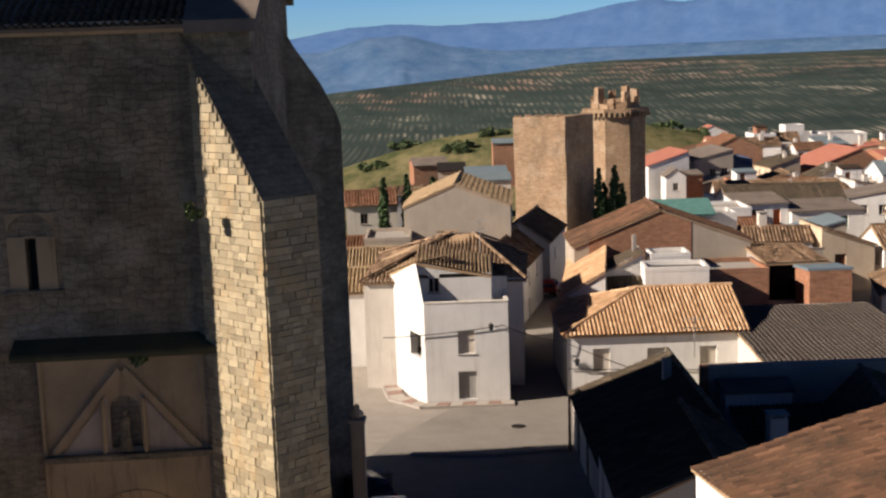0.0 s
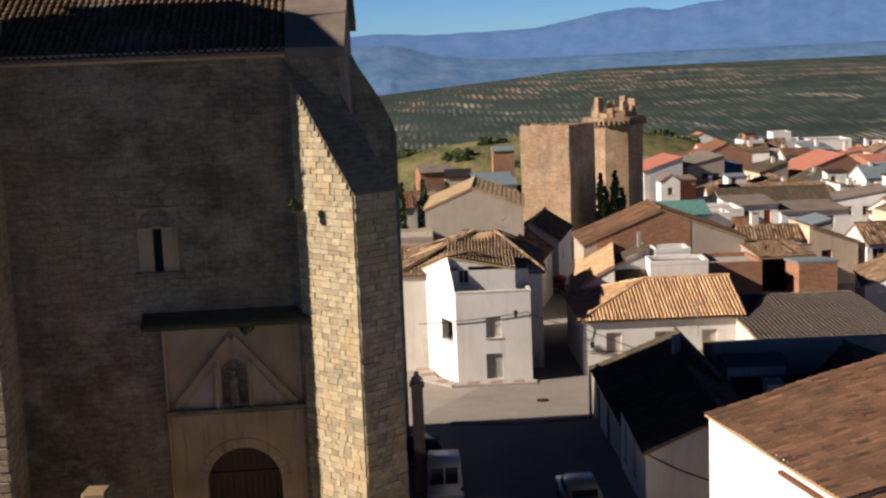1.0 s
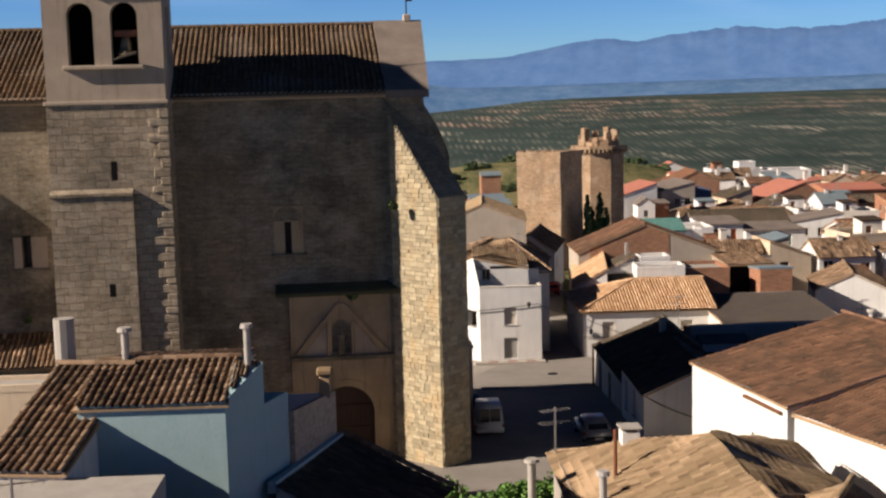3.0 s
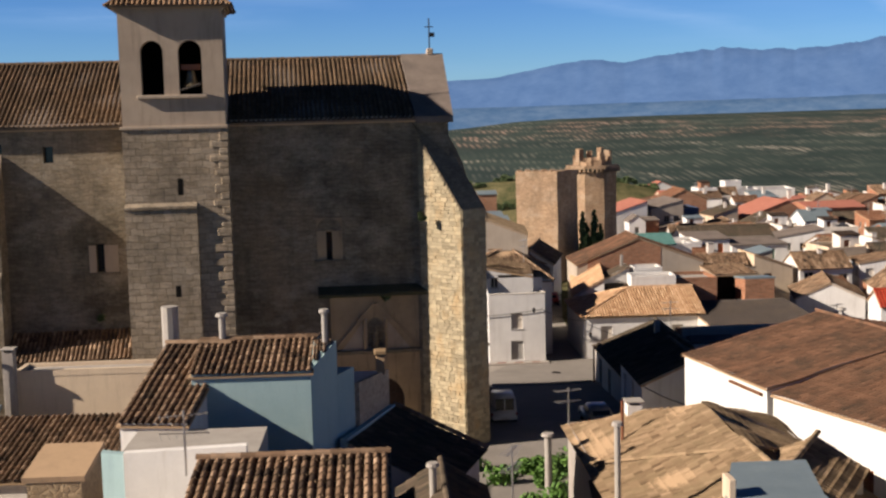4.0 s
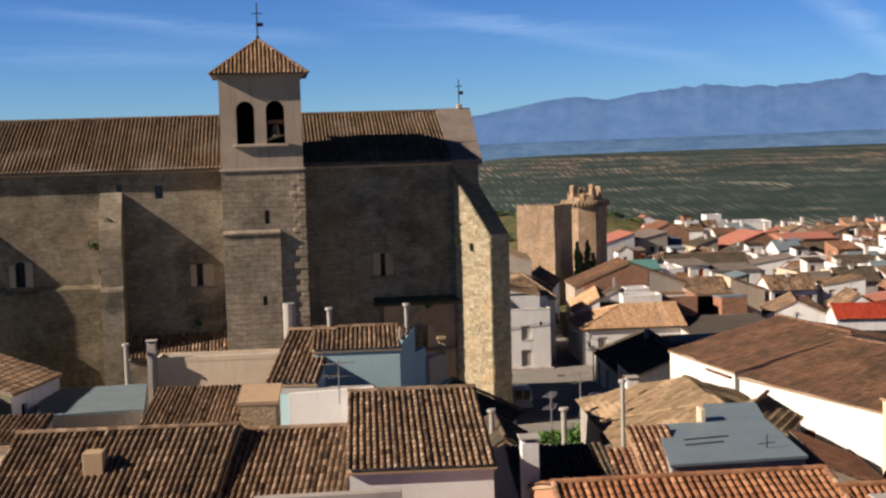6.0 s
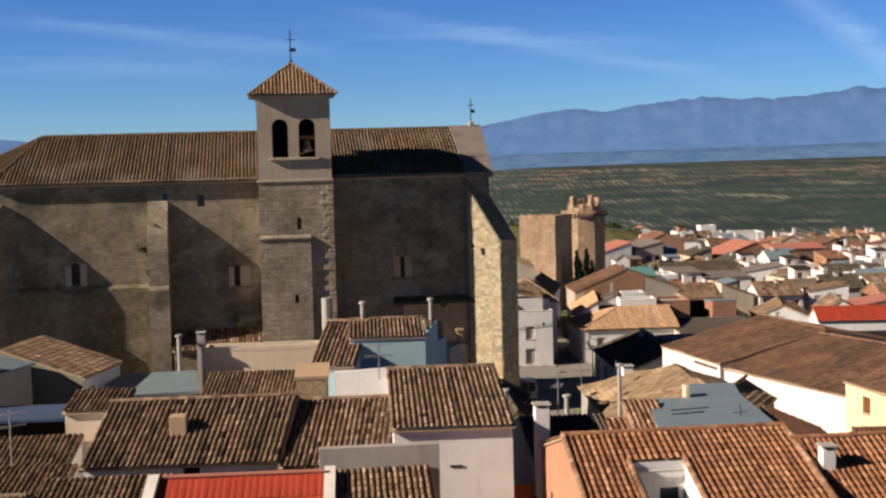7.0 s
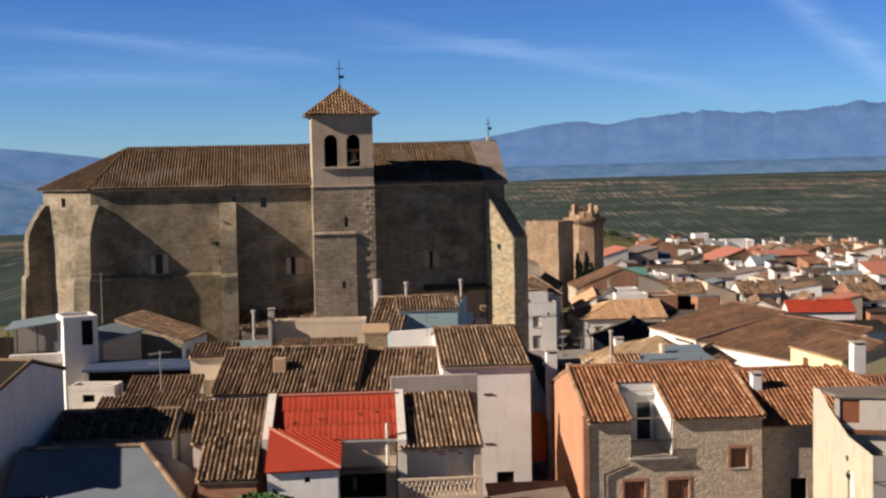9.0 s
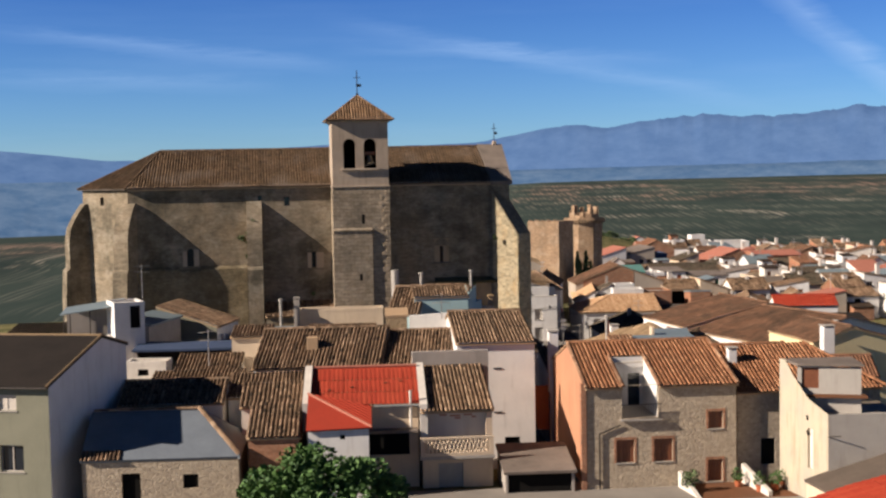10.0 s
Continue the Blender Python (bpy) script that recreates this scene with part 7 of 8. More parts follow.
house("low white house with a half-fallen roof", -7.5, 141.0, 6.0, 5.0, -3, 4.6, 0.7, "x", 8, "white", "t_old", fine=2)
house("roofless brick walls on the rise", 0.6, 146.0, 3.8, 4.0, -3, 4.4, 0, "flat", 10, "brick", "cement", parapet=0.5)
house("pale shed with a tin roof under the castle", 4.2, 150.0, 4.4, 4.0, -3, 5.2, 0.5, "back", 0, "offwhite", "metal", fine=0, name="shed", category="shed", openings=[("s", 1.2, 3.2, 0.9, 1.1, "void")])


# ---- castle ----
def castle():
    c = tagged(empty("castle", pose(0, 0, 0)), "ruined sandstone castle keep with a square tower and broken battlements", "castle")
    a, b, d = Vector((8.35, 138.2)), Vector((13.75, 135.0)), Vector((17.6, 141.2))
    e = a + (d - b)
    bm = prism([tuple(a), tuple(b), tuple(d), tuple(e)], -6, [13.15, 13.2, 13.05, 12.9])
    bmesh.ops.subdivide_edges(bm, edges=bm.edges[:], cuts=5, use_grid_fill=True)
    for v in bm.verts:
        k = noise.noise_vector(v.co * 0.5)
        v.co += Vector((k.x, k.y, k.z if v.co.z > 12 else 0)) * 0.13
    part("square_tower", bm, M["castle"], c)
    rng = random.Random(3)
    for i in range(5):
        f = i / 5 + 0.04
        p = a.lerp(b, f)
        part("merlon", box(p.x, p.x + 0.7, p.y + 0.15, p.y + 0.65, 13.0, 13.2 + rng.uniform(0.05, 0.3)), M["castle"], c)
    ctr, R = Vector((21.6, 152.2)), 3.75

    def ring(r, k=8, turn=0.32):
        return [(ctr.x + r * math.cos(turn + 2 * math.pi * i / k), ctr.y + r * math.sin(turn + 2 * math.pi * i / k)) for i in range(k)]
    bm = prism(ring(R), -6, 12.2)
    bmesh.ops.subdivide_edges(bm, edges=[g for g in bm.edges if abs(g.verts[0].co.z - g.verts[1].co.z) > 5], cuts=6)
    for v in bm.verts:
        k = noise.noise_vector(v.co * 0.4)
        v.co += Vector((k.x, k.y, 0)) * 0.12
    part("keep", bm, M["castle"], c)
    part("keep_crown", prism(ring(R + 0.45), 12.75, 13.15), M["castle"], c)
    for i in range(40):
        bm = bmesh.new()
        t = 2 * math.pi * i / 40
        p = ctr + Vector((math.cos(t), math.sin(t))) * (R + 0.05)
        m = Matrix.Translation((p.x, p.y, 12.47)) @ pose(0, 0, 0, 0, 0, math.degrees(t))
        vs = add_box(bm, -0.3, 0.4, -0.14, 0.14, -0.25, 0.27)
        for v in vs:
            v.co = m @ v.co
        part("corbel", bm, M["castle"], c)
    bm = prism(ring(R - 0.7), 13.1, [13.9, 14.3, 13.6, 14.2, 14.0, 13.6, 14.1, 13.7])
    part("turret_base", bm, M["castle"], c)
    for i, h in enumerate((15.3, 15.7, 15.2, 15.5, 14.6, 15.7, 14.3, 15.1, 15.4)):
        t = 2 * math.pi * i / 9 + 0.2
        p = ctr + Vector((math.cos(t), math.sin(t))) * (R - 1.25)
        bm = bmesh.new()
        add_box(bm, -0.42, 0.42, -0.38, 0.38, 13.2, h)
        bmesh.ops.subdivide_edges(bm, edges=bm.edges[:], cuts=2, use_grid_fill=True)
        for v in bm.verts:
            k = noise.noise_vector(v.co * 1.3 + Vector((i * 5, 0, 0)))
            v.co += k * 0.16
        mo = part("merlon", bm, M["castle"], c)
        mo.matrix_basis = pose(p.x, p.y, 0, 0, 0, math.degrees(t))
    return c


castle()


# ---- trees ----
def leaf_material(name, c1, c2):
    m, n, l, b = nodes_of(name)
    geo = n.new("ShaderNodeNewGeometry")
    col = mix_node(n, l, geo.outputs["Random Per Island"], c1, c2)
    l.new(col, b.inputs["Base Color"])
    b.inputs["Roughness"].default_value = 0.75
    return m


M["cypress"] = leaf_material("cypress_leaf", (0.026, 0.055, 0.014), (0.062, 0.11, 0.03))
M["leaf"] = leaf_material("broad_leaf", (0.016, 0.056, 0.007), (0.058, 0.128, 0.018))
M["garden"] = leaf_material("garden_leaf", (0.035, 0.10, 0.010), (0.10, 0.20, 0.025))
M["scrub"] = leaf_material("scrub_leaf", (0.04, 0.07, 0.02), (0.09, 0.12, 0.04))
M["bark"] = plain("bark", (0.10, 0.075, 0.05), (0.07, 0.05, 0.035), 3, 0.95)


def leaves(bm_lists, centre, radius, count, size, rng, squash=1.0):
    """Small bent leaf sprays scattered through a clump, denser towards its skin."""
    verts, faces = bm_lists
    for _ in range(count):
        d = Vector((rng.gauss(0, 1), rng.gauss(0, 1), rng.gauss(0, 1))).normalized()
        p = Vector(centre) + Vector((d.x, d.y, d.z * squash)) * radius * rng.uniform(0.45, 1.0) ** 0.6
        a = Vector((rng.gauss(0, 1), rng.gauss(0, 1), rng.gauss(0, 1))).normalized()
        b = a.orthogonal().normalized()
        s = size * rng.uniform(0.6, 1.3)
        k = len(verts)
        verts += [p - a * s, p + b * s * 0.55, p + a * s, p - b * s * 0.55]
        faces.append((k, k + 1, k + 2, k + 3))


def leaf_part(name, lists, material, parent):
    me = bpy.data.meshes.new(name)
    me.from_pydata([tuple(v) for v in lists[0]], [], lists[1])
    me.materials.append(material)
    o = new(name, me)
    o.parent = parent
    return o


def cypress(x, y, z0, h, r, seed):
    rng = random.Random(seed)
    t = tagged(empty("cypress_tree", pose(x, y, z0)), "slender dark green cypress tree beside the old walls", "tree", "cypresses")
    part("trunk", rod((0, 0, 0), (0, 0, h * 0.8), 0.16, 7, 0.04), M["bark"], t)
    L = ([], [])
    k = int(h * 4)
    for i in range(k):
        f = i / k
        rr = r * (0.35 + 1.5 * f if f < 0.35 else 0.9) * (1 - f * f * 0.92) + 0.05
        leaves(L, (rng.uniform(-0.15, 0.15), rng.uniform(-0.15, 0.15), 0.3 + f * (h - 0.3)), rr, 64, 0.21, rng, 0.8)
    leaf_part("crown", L, M["cypress"], t)
    return t


for i, (x, y, h, r) in enumerate(((17.5, 136.5, 9.8, 0.75), (18.3, 138.0, 8.2, 0.7), (19.7, 139.5, 9.9, 0.8), (19.0, 137.2, 8.6, 0.7), (20.2, 137.6, 8.0, 0.7))):
    cypress(x, y, ground_z(x, y), h, r, 40 + i)
for i, (x, y, h, r) in enumerate(((-5.6, 125.0, 10.2, 0.8), (-3.2, 125.5, 10.4, 0.8), (-0.6, 127.0, 10.0, 0.8))):
    cypress(x, y, ground_z(x, y), h, r, 60 + i)


def bush(x, y, z0, rx, rz, clumps, label, seed, mat="leaf", name="tree", trunk=1.5, per=260, size=0.16):
    rng = random.Random(seed)
    t = tagged(empty(name, pose(x, y, z0)), label, name)
    if trunk:
        part("trunk", rod((0, 0, -0.1), (0.1, 0, trunk + rz * 0.5), 0.2, 8, 0.1), M["bark"], t)
    L = ([], [])
    for i in range(clumps):
        a, f = rng.uniform(0, 2 * math.pi), math.sqrt(rng.uniform(0, 1))
        hgt = trunk + rz * rng.uniform(0.25, 1.0) * math.sqrt(max(0.05, 1 - f * f))
        c = Vector((math.cos(a) * rx * f, math.sin(a) * rx * f * 0.8, hgt))
        if trunk and i % 3 == 0:
            part("limb", rod((0.05, 0, trunk * 0.8), c, 0.07, 5, 0.02), M["bark"], t)
        leaves(L, c, rx * rng.uniform(0.16, 0.3), per, size, rng, 0.75)
    leaf_part("crown", L, M[mat], t)
    return t


bush(-24.9, -27.5, 2.2, 4.3, 2.7, 46, "leafy green broad-crowned tree between the houses", 77, trunk=1.6)
bush(-1.6, 33.5, 0.4, 2.3, 0.8, 26, "bright green garden shrub in a walled yard", 78, "garden", "shrub", 0, 180, 0.12)
for i, (x, y, r) in enumerate(((-2, 240, 4), (5, 262, 5), (12, 275, 4), (18, 250, 3.5), (24, 300, 5), (-8, 285, 5), (33, 290, 4), (42, 300, 4.5), (52, 285, 4), (60, 300, 5), (-14, 262, 4), (80, 300, 5))):
    bush(x, y, ground_z(x, y) - 0.5, r * 0.9, r * 0.4, 18, "dark green scrub bush on the grassy slope", 90 + i, "scrub", "bush", 0, 110, 0.28)


# ---- the crowded quarter to the right ----
def quarter():
    rng = random.Random(21)
    walls = ["white"] * 8 + ["offwhite", "offwhite", "cream", "brick", "brick", "cement_wall"]
    roofs = ["t_brown", "t_old", "cement", "redpaint", "t_dark", "cement", "t_old", "metal", "t_warm"]
    words = {"white": "whitewashed", "offwhite": "grubby white", "cream": "cream", "brick": "bare brick", "cement_wall": "cement-rendered"}
    rw = {"t_brown": "brown tiles", "t_old": "old clay tiles", "redpaint": "a faded red roof", "t_dark": "dark mossy tiles", "t_warm": "weathered brown tiles", "cement": "a flat roof terrace", "metal": "a tin roof", "t_new": "red tiles"}
    taken = [(13, 98, 24, 112), (24, 88, 31, 108), (25, 124, 45, 147), (64, 204, 88, 226), (67, 256, 92, 272), (37, 183, 48, 202), (30, 181, 37, 196), (45, 211, 56, 224), (49, 148, 58, 160), (17, 58, 44, 84), (32, 90, 41, 102)]
    y = 92.0
    while y < 262:
        x = 22 + (y - 90) * 0.16 + rng.uniform(0, 4)
        while x < 30 + y * 0.44:
            w, d = rng.uniform(4.0, 7.0), rng.uniform(5, 7.5)
            yy = y + rng.uniform(-2, 2)
            if math.hypot((x + 4 - 26) / 46, (yy - 285) / 42) > 1.25 and not any(x < b[2] + 0.5 and x + w > b[0] - 0.5 and yy < b[3] + 0.5 and yy + d > b[1] - 0.5 for b in taken):
                taken.append((x, yy, x + w, yy + d))
                g = ground_z(x + w / 2, yy)
                far = smooth(yy, 100, 240)
                eave = g + rng.uniform(3.0, 4.6) + 1.2 * far
                wm, rm = rng.choice(walls + ["brick", "brick", "brick", "cream"] * int(2 * far)), rng.choice(roofs)
                n = rng.randint(1, 3)
                ops = [("s", w * (k + 0.25) / n, eave - 1.9, rng.uniform(0.8, 1.2), rng.uniform(1.0, 1.4), rng.choice(["win", "win", "shut", "void", "wood"])) for k in range(n) if w * (k + 0.25) / n < w - 1.3]
                if eave - g > 3.9:
                    ops += [("s", o[1], o[2] - 2.3, o[3], 1.15, "win" if o[5] != "wood" else "shut") for o in ops if o[2] - 2.3 > g - 1.8]
                ops += [("w", d * 0.3, eave - 1.7, 0.8, 1.05, "win"), ("w", d * 0.65, eave - 1.7, 0.8, 1.05, "shut")]
                if rm == "cement" and rng.random() < 0.8:
                    house("small roof room on a flat-roofed house", x + w * rng.uniform(0.15, 0.5), yy + d * 0.45, rng.uniform(2.0, 3.0), 2.4, eave - 0.1, eave + rng.uniform(1.7, 2.3), 0.3, "back", rng.uniform(-8, 8),
                          rng.choice(["white", "offwhite", "brick"]), rng.choice(["t_old", "metal", "dullslab"]), fine=0, name="roof_room", category="room", over=0.12, openings=[("s", 0.5, eave + 0.1, 0.75, 1.4, "wood")])
                if rng.random() < 0.55:
                    house("low lean-to in the yard of a house", x + w * rng.uniform(0.0, 0.5), yy - 2.6, rng.uniform(2.2, 4.0), 2.4, g - 2, g + rng.uniform(1.6, 2.6), 0.5, "back", rng.uniform(-8, 8),
                          rng.choice(["white", "offwhite", "brick", "cement_wall"]), rng.choice(["t_old", "t_brown", "t_dark", "metal"]), fine=0, name="lean_to", category="lean-to", over=0.15)
                if rm in ("cement",):
                    house("%s house with %s" % (words[wm], rw[rm]), x, yy, w, d, g - 2, eave, 0, "flat", rng.uniform(-8, 8), wm, rm, openings=ops, parapet=rng.uniform(0.4, 0.9), group="quarter houses")
                else:
                    house("%s house with %s" % (words[wm], rw[rm]), x, yy, w, d, g - 2, eave, rng.uniform(0.8, 1.9), rng.choice(["x", "x", "y", "back", "right", "left"]), rng.uniform(-9, 9), wm, rm,
                          openings=ops, fine=2 if rm.startswith("t_") else 0, over=0.25, group="quarter houses")
                if rng.random() < 0.45:
                    cz = eave + (0.2 if rm == "cement" else 0.9)
                    chimney(x + w * rng.uniform(0.25, 0.7), yy + d * 0.5, cz - 0.8, cz + rng.uniform(0.7, 1.3), rng.uniform(0.5, 0.8), "small pale chimney on a house of the quarter", "offwhite")
                if rng.random() < 0.3:
                    aerial(x + w * rng.uniform(0.2, 0.8), yy + d * 0.6, eave, rng.uniform(2.4, 3.4), rng.uniform(0, 90))
            x += w + rng.uniform(0.1, 1.2)
        y += rng.uniform(7.0, 9)


quarter()


# ---- small things round the square ----
M["carwhite"] = plain("white_car_paint", (0.62, 0.62, 0.60), (0.55, 0.55, 0.53), 0.8, 0.3)
M["cargrey"] = plain("silver_car_paint", (0.30, 0.31, 0.32), (0.26, 0.27, 0.28), 0.8, 0.3, 0.4)
M["carred"] = plain("red_car_paint", (0.30, 0.02, 0.015), (0.24, 0.018, 0.014), 0.8, 0.3)
M["cardark"] = plain("dark_blue_car_paint", (0.02, 0.026, 0.04), (0.016, 0.02, 0.03), 0.8, 0.3)
M["lampred"] = plain("red_lamp_lens", (0.30, 0.012, 0.01), (0.24, 0.01, 0.01), 5, 0.25)
M["terracotta"] = plain("terracotta", (0.42, 0.13, 0.06), (0.36, 0.11, 0.05), 3, 0.85)


def car(x, y, z, turn, paint, label, length=4.1, width=1.7, height=1.45, van=False):
    """y runs from the tail to the nose."""
    c = tagged(empty("van" if van else "car", pose(x, y, z, 0, 0, turn)), label, "van" if van else "car")
    w, L, H = width / 2, length, height
    sill, belt = 0.3, 0.92 if not van else 1.0

    def shell(name, outline, half, top_half, zb, zt, material, parent=c):
        bm = bmesh.new()
        rows = []
        for s in (-1, 1):
            rows.append([bm.verts.new((s * (half + (top_half - half) * (zz - zb) / (zt - zb)), yy, zz)) for yy, zz in outline])
        k = len(outline)
        bm.faces.new(rows[0])
        bm.faces.new(rows[1][::-1])
        for i in range(k):
            j = (i + 1) % k
            bm.faces.new((rows[0][j], rows[0][i], rows[1][i], rows[1][j]))
        bmesh.ops.recalc_face_normals(bm, faces=bm.faces[:])
        bmesh.ops.bevel(bm, geom=bm.edges[:], offset=0.06, segments=2, affect="EDGES")
        for f in bm.faces:
            f.smooth = True
        return part(name, bm, material, parent)
    shell("body", [(0, sill), (L, sill), (L + 0.02, 0.6), (L - 0.1, 0.78), (L * 0.74, belt), (0.04, belt), (-0.02, 0.6)], w, w - 0.03, sill, belt, M[paint])
    if van:
        shell("cabin", [(0.0, belt - 0.05), (L * 0.72, belt - 0.05), (L * 0.58, H), (0.08, H)], w - 0.04, w - 0.14, belt, H, M[paint])
    else:
        shell("cabin", [(0.12, belt - 0.05), (L * 0.70, belt - 0.05), (L * 0.54, H), (0.55, H)], w - 0.05, w - 0.22, belt, H, M[paint])
    z0, z1 = belt + 0.04, H - 0.12
    back = 0.03 if van else 0.3
    for a, b in ((-w + 0.24, -0.04), (0.04, w - 0.24)) if van else ((-w + 0.26, w - 0.26),):
        g = part("rear_window", box(a, b, -0.02, 0.0, 0, z1 - z0), M["pane"], c)
        g.matrix_basis = pose(0, back - (0.02 if van else 0.17), z0, -4 if van else -42)
    for s in (-1, 1):
        for a, b in ((L * 0.2, L * 0.38), (L * 0.4, L * 0.58)):
            g = part("side_window", box(-0.01, 0.01, a, b, 0, (z1 - z0) * 0.9), M["pane"], c)
            g.matrix_basis = pose(s * (w - 0.045), 0, z0, 0, s * -14, 0)
    g = part("windscreen", box(-w + 0.25, w - 0.25, 0.0, 0.02, 0, 0.62), M["pane"], c)
    g.matrix_basis = pose(0, L * 0.70 - 0.02, belt + 0.02, 52)
    for s in (-1, 1):
        part("tail_lamp", box(s * w - s * 0.02 - 0.1, s * w - s * 0.02 + 0.02, -0.04, 0.02, 0.68, 0.86, 0.01), M["lampred"], c)
        for yy in (L * 0.2, L * 0.8):
            t = part("wheel", rod((s * (w - 0.2), yy, 0.31), (s * (w + 0.01), yy, 0.31), 0.31, 16), M["tyre"], c)
            part("rim", rod((s * (w + 0.012), yy, 0.31), (s * (w + 0.03), yy, 0.31), 0.19, 12, 0.16), M["steel"], t)
    part("bumper", box(-w + 0.05, w - 0.05, -0.12, 0.02, 0.36, 0.54, 0.04), M["tyre"] if paint != "carwhite" else M["carwhite"], c)
    part("number_plate", box(-0.26, 0.26, -0.135, -0.122, 0.4, 0.5), M["shutter"], c)
    return c


car(-2.35, 47.6, ground_z(-2.3, 49.5) + 0.06, 0, "carwhite", "white van parked in the shade beside the church", 4.3, 1.75, 1.95, True)
car(3.9, 44.6, ground_z(3.9, 47) + 0.06, 2, "cargrey", "silver car parked by a white house wall", 4.1, 1.7, 1.45)
car(9.2, 109.0, ground_z(9.2, 111) + 0.08, -12, "carred", "dark red car parked in the narrow street", 4.0, 1.7, 1.45)
car(-2.9, 54.0, ground_z(-2.9, 55) + 0.06, 30, "cardark", "dark car parked in the shade of the church", 3.9, 1.65, 1.42)


def gate_pillar(x, y, z0, z1, label):
    p = tagged(empty("gate_pillar", pose(x, y, 0)), label, "pillar")
    part("shaft", box(-0.28, 0.28, -0.28, 0.28, z0, z1 - 0.75, 0.03), M["belfry"], p)
    part("cap", box(-0.36, 0.36, -0.36, 0.36, z1 - 0.75, z1 - 0.58, 0.03), M["belfry"], p)
    bm = bmesh.new()
    prof = ((0.2, 0.0), (0.3, 0.16), (0.22, 0.3), (0.1, 0.4), (0.14, 0.48), (0.05, 0.58))
    for (r0, a), (r1, b) in zip(prof, prof[1:]):
        add_rod(bm, (0, 0, z1 - 0.58 + a), (0, 0, z1 - 0.58 + b), r0, 10, r1)
    bmesh.ops.remove_doubles(bm, verts=bm.verts[:], dist=0.002)
    part("finial", bm, M["belfry"], p)
    return p


gate_pillar(-3.5, 50.0, -0.6, 5.85, "yellowish stone pillar with a carved finial")
k_ = tagged(mesh_ob("stone_block", box(-3.4, -2.5, 57.4, 58.2, -0.75, 0.35, 0.05), M["rubble"]), "pale stone block standing on the square", "stone block")
bm = bmesh.new()
add_prism(bm, [(-1.8, 63.6), (2.8, 63.2), (6.4, 63.7), (6.4, 63.95), (2.8, 63.5), (-1.8, 63.9)], [ground_z(1, 63.5) - 0.1] * 6, [ground_z(1, 63.5) + 0.2] * 6)
tagged(mesh_ob("kerb", bm, M["kerb"]), "pale raised kerb across the square", "kerb", kind="structure")
mh = tagged(mesh_ob("manhole_cover", rod((4.2, 69.0, ground_z(4.2, 69) + 0.04), (4.2, 69.0, ground_z(4.2, 69) + 0.10), 0.4, 16), M["iron"]), "round iron manhole cover in the street", "manhole cover")


def street_lamp(x, y, z0, z1, label, arm=(-0.7, 0.0)):
    s = tagged(empty("street_lamp", pose(x, y, 0)), label, "street lamp")
    part("post", rod((0, 0, z0), (0, 0, z1), 0.09, 8, 0.06), M["brownwood"], s)
    part("arm", rod((0, 0, z1 - 0.1), (arm[0], arm[1], z1 + 0.15), 0.03), M["iron"], s)
    ln = part("lantern", rod((arm[0], arm[1], z1 - 0.25), (arm[0], arm[1], z1 + 0.12), 0.12, 6, 0.2), M["pane"], s)
    part("lantern_cap", rod((arm[0], arm[1], z1 + 0.121), (arm[0], arm[1], z1 + 0.3), 0.22, 6, 0.04), M["iron"], ln)
    return s


street_lamp(6.6, 63.7, -1.2, 2.1, "wooden street post with a small lantern", (0.5, 0.2))
for i, (x, y, z, a) in enumerate(((8.3, 75.9, 1.0, -0.45), (3.0, 74.9, 3.6, -0.4))):
    w = tagged(empty("wall_lamp", pose(x, y, z)), "small iron lantern on a white house wall", "lamp")
    part("arm", rod((0, 0, 0), (0, a, 0.1), 0.025), M["iron"], w)
    part("lantern", rod((0, a, -0.3), (0, a, 0.05), 0.1, 6, 0.17), M["pane"], w)
    part("lantern_cap", rod((0, a, 0.051), (0, a, 0.2), 0.19, 6, 0.03), M["iron"], w)


def wire(p, q, sag, label="thin black cable slung between houses", r=0.022):
    p, q = Vector(p), Vector(q)
    pts = [p.lerp(q, i / 12) - Vector((0, 0, sag * 4 * (i / 12) * (1 - i / 12))) for i in range(13)]
    bm = bmesh.new()
    for a, b in zip(pts, pts[1:]):
        add_rod(bm, a, b, r, 5)
    bmesh.ops.remove_doubles(bm, verts=bm.verts[:], dist=0.001)
    return tagged(mesh_ob("cable", bm, M["tyre"]), label, "cable")


wire((-3.6, 74.9, 3.0), (3.85, 74.88, 3.55), 0.12, "black cable clipped along a white facade", 0.03)
wire((3.85, 74.88, 3.5), (8.0, 75.85, 2.2), 0.25)
wire((7.8, 75.9, 0.4), (19.0, 75.9, 0.0), 0.05, "black cable clipped along a white facade", 0.03)
wire((7.8, 75.9, 2.0), (14.2, 75.88, -0.6), 0.1, "slanting thin cable on a white facade", 0.02)
wire((6.62, 44.55, 3.0), (12.5, 44.5, 1.2), 0.5)


# growth on the church
def tuft(x, y, z, r, n, seed, label, mat="scrub", size=0.13, tall=1.0):
    rng = random.Random(seed)
    t = tagged(empty("plant", pose(x, y, z)), label, "plant")
    part("stem", rod((0, 0, -0.1), (0.05, -0.1, r * tall), 0.03), M["bark"], t)
    L = ([], [])
    for _ in range(max(3, n // 40)):
        leaves(L, (rng.uniform(-r, r) * 0.6, rng.uniform(-r, r) * 0.35, rng.uniform(-r, r) * tall * 0.8), r * 0.5, 40, size, rng)
    leaf_part("foliage", L, M[mat], t)
    return t


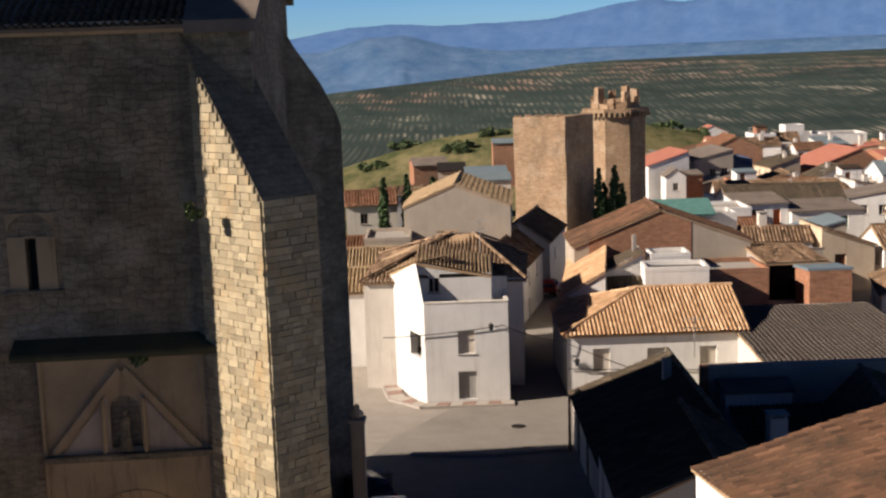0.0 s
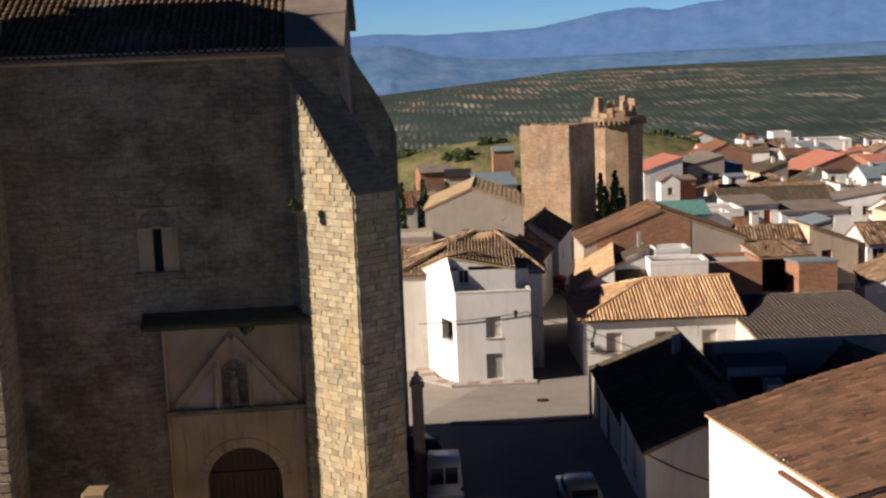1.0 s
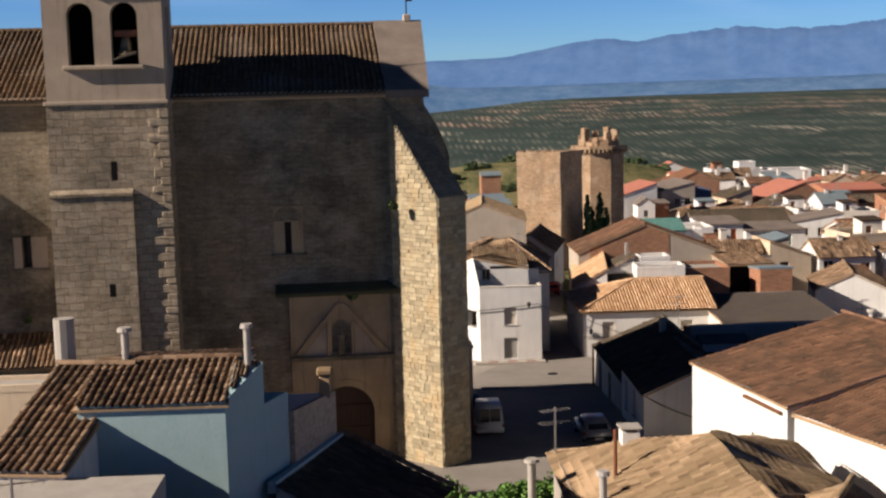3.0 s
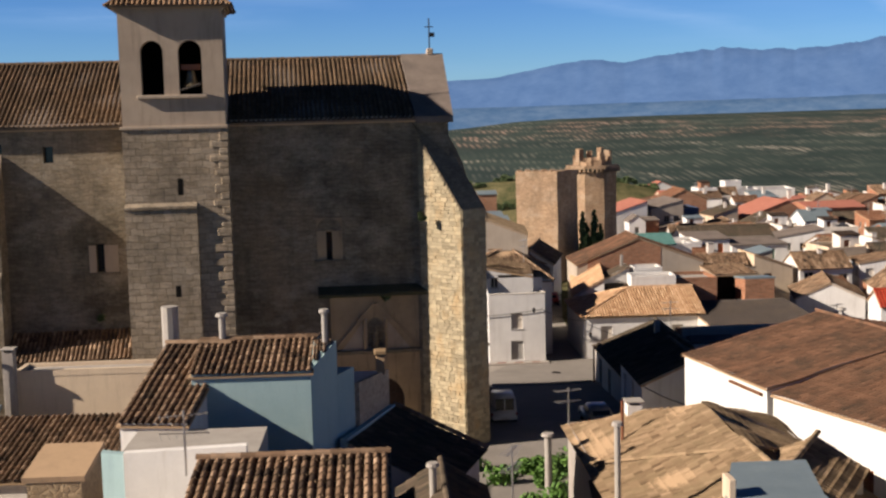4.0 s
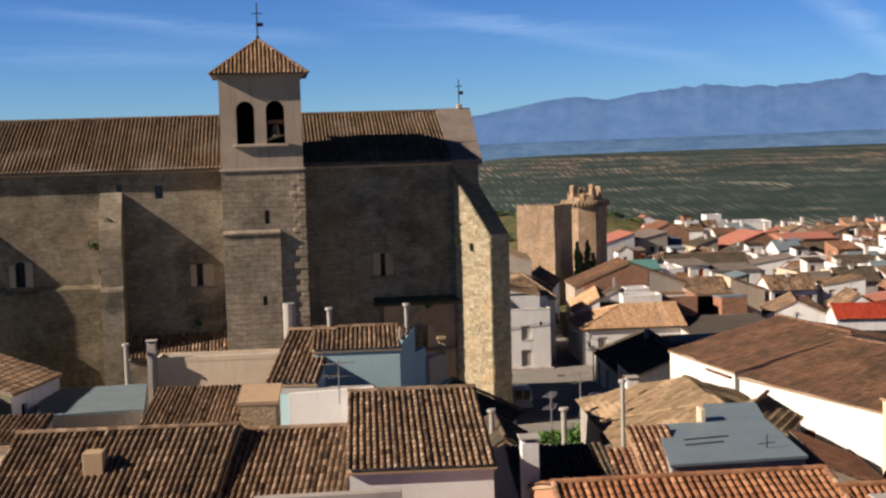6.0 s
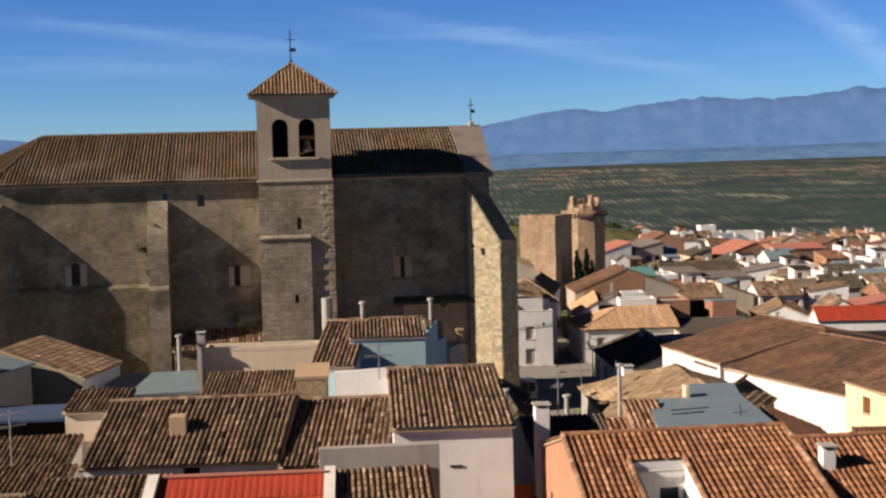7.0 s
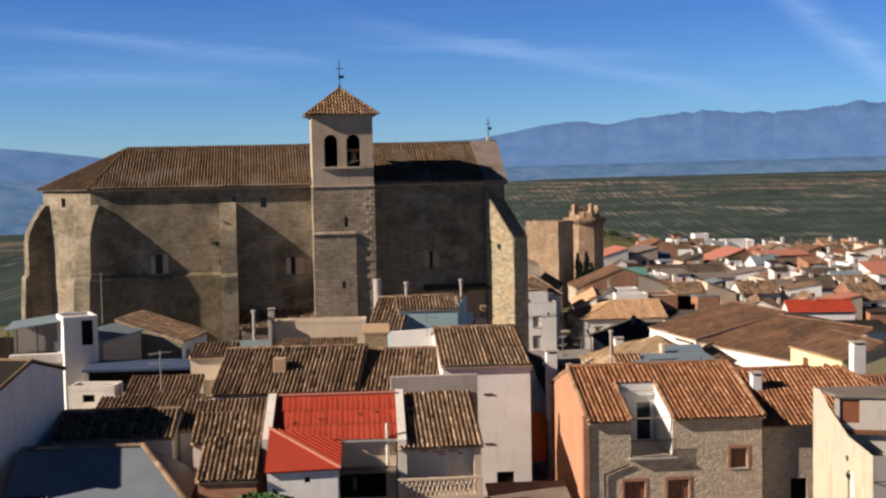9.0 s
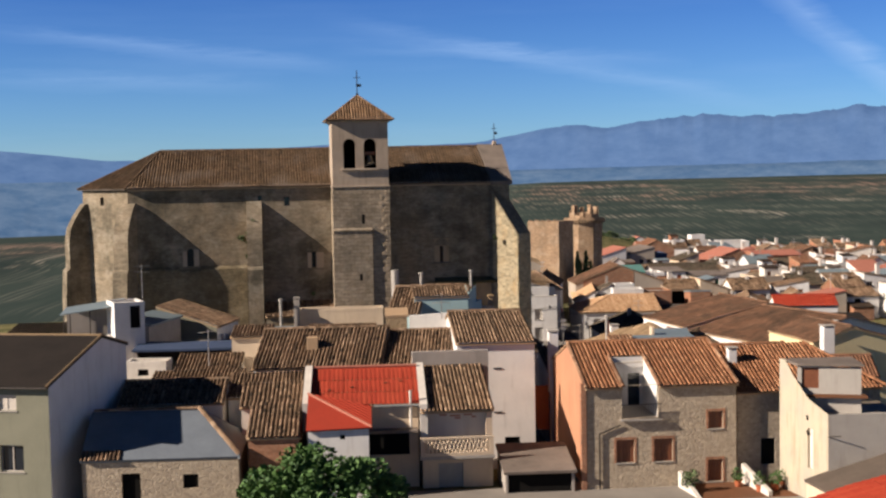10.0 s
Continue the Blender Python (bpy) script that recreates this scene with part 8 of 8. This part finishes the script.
CH = pose(-14.0, 42.6, 0, 0, 0, 4.5)
for i, (u, v, z, r, n, tall) in enumerate(((-20.5, -1.2, 15.3, 0.85, 320, 1.6), (-20.85, -1.1, 17.4, 0.55, 160, 0.8), (-22.0, -0.3, 15.5, 0.5, 120, 0.7), (-20.95, -1.3, 13.9, 0.5, 160, 0.8), (6.0, -1.9, 15.0, 0.32, 80, 1.0), (3.6, -0.6, 10.0, 0.4, 100, 0.6), (-14.2, -0.2, 9.4, 0.35, 80, 1.0))):
    p = CH @ Vector((u, v, z))
    tuft(p.x, p.y, p.z, r, n, 300 + i, "wild plant rooted in the church masonry", tall=tall)

# plants, pots and yard clutter
for i, (x, y, z) in enumerate(((0.55, -21.2, 2.3), (1.45, -22.6, 2.3), (2.5, -22.4, 2.3), (3.2, -21.9, 2.3))):
    p = tagged(empty("plant_pot", pose(x, y, z)), "terracotta pot with a green plant on the terrace", "plant pot", "terrace pots")
    part("pot", rod((0, 0, 0.005), (0, 0, 0.4), 0.16, 12, 0.24), M["terracotta"], p)
    L = ([], [])
    leaves(L, (0, 0, 0.75), 0.42, 130, 0.09, random.Random(500 + i), 1.1)
    leaf_part("foliage", L, M["leaf"], p)
tuft(-2.7, -22.0, 3.2, 0.7, 160, 411, "straggling shrub beside the stair wall", tall=0.7)
for i, (x, y, z, r) in enumerate(((-37.0, -27.4, 2.8, 1.0), (-34.5, -27.6, 2.6, 1.1), (-32.0, -27.3, 2.5, 0.8))):
    tuft(x, y, z, r, 360, 420 + i, "green shrub at the foot of the stone barn", "leaf", 0.15, 0.7)
for i, (x, y, r) in enumerate(((-4.2, 31.5, 1.2), (0.4, 34.5, 1.3), (-5.4, 34.6, 1.1), (-1.4, 27.6, 1.2), (-2.9, 25.6, 1.2), (-1.6, 30.5, 1.2))):
    tuft(x, y, ground_z(x, y) + 0.35, r * 0.8, 560, 440 + i, "bushy green shrub in the walled garden", "garden", 0.13, 0.6)
aerial(-16.45, 0.1, 10.8, 2.0, 15)
aerial(-6.15, 5.0, 6.2, 3.8, 70)
aerial(-33.5, -8.0, 8.8, 2.6, 40)
aerial(2.6, 78.4, 7.5, 2.2, 60)
aerial(14.5, 70.2, 2.3, 2.4, 10)
aerial(27.0, 64.0, 2.4, 2.6, 35)
flue(18.8, 41.0, 7.0, 8.3, 0.16)
flue(17.4, 6.4, 7.2, 9.0, 0.16)
chimney(23.0, 26.0, 5.6, 7.4, 0.6, "squat white chimney on the warehouse wing", "white")
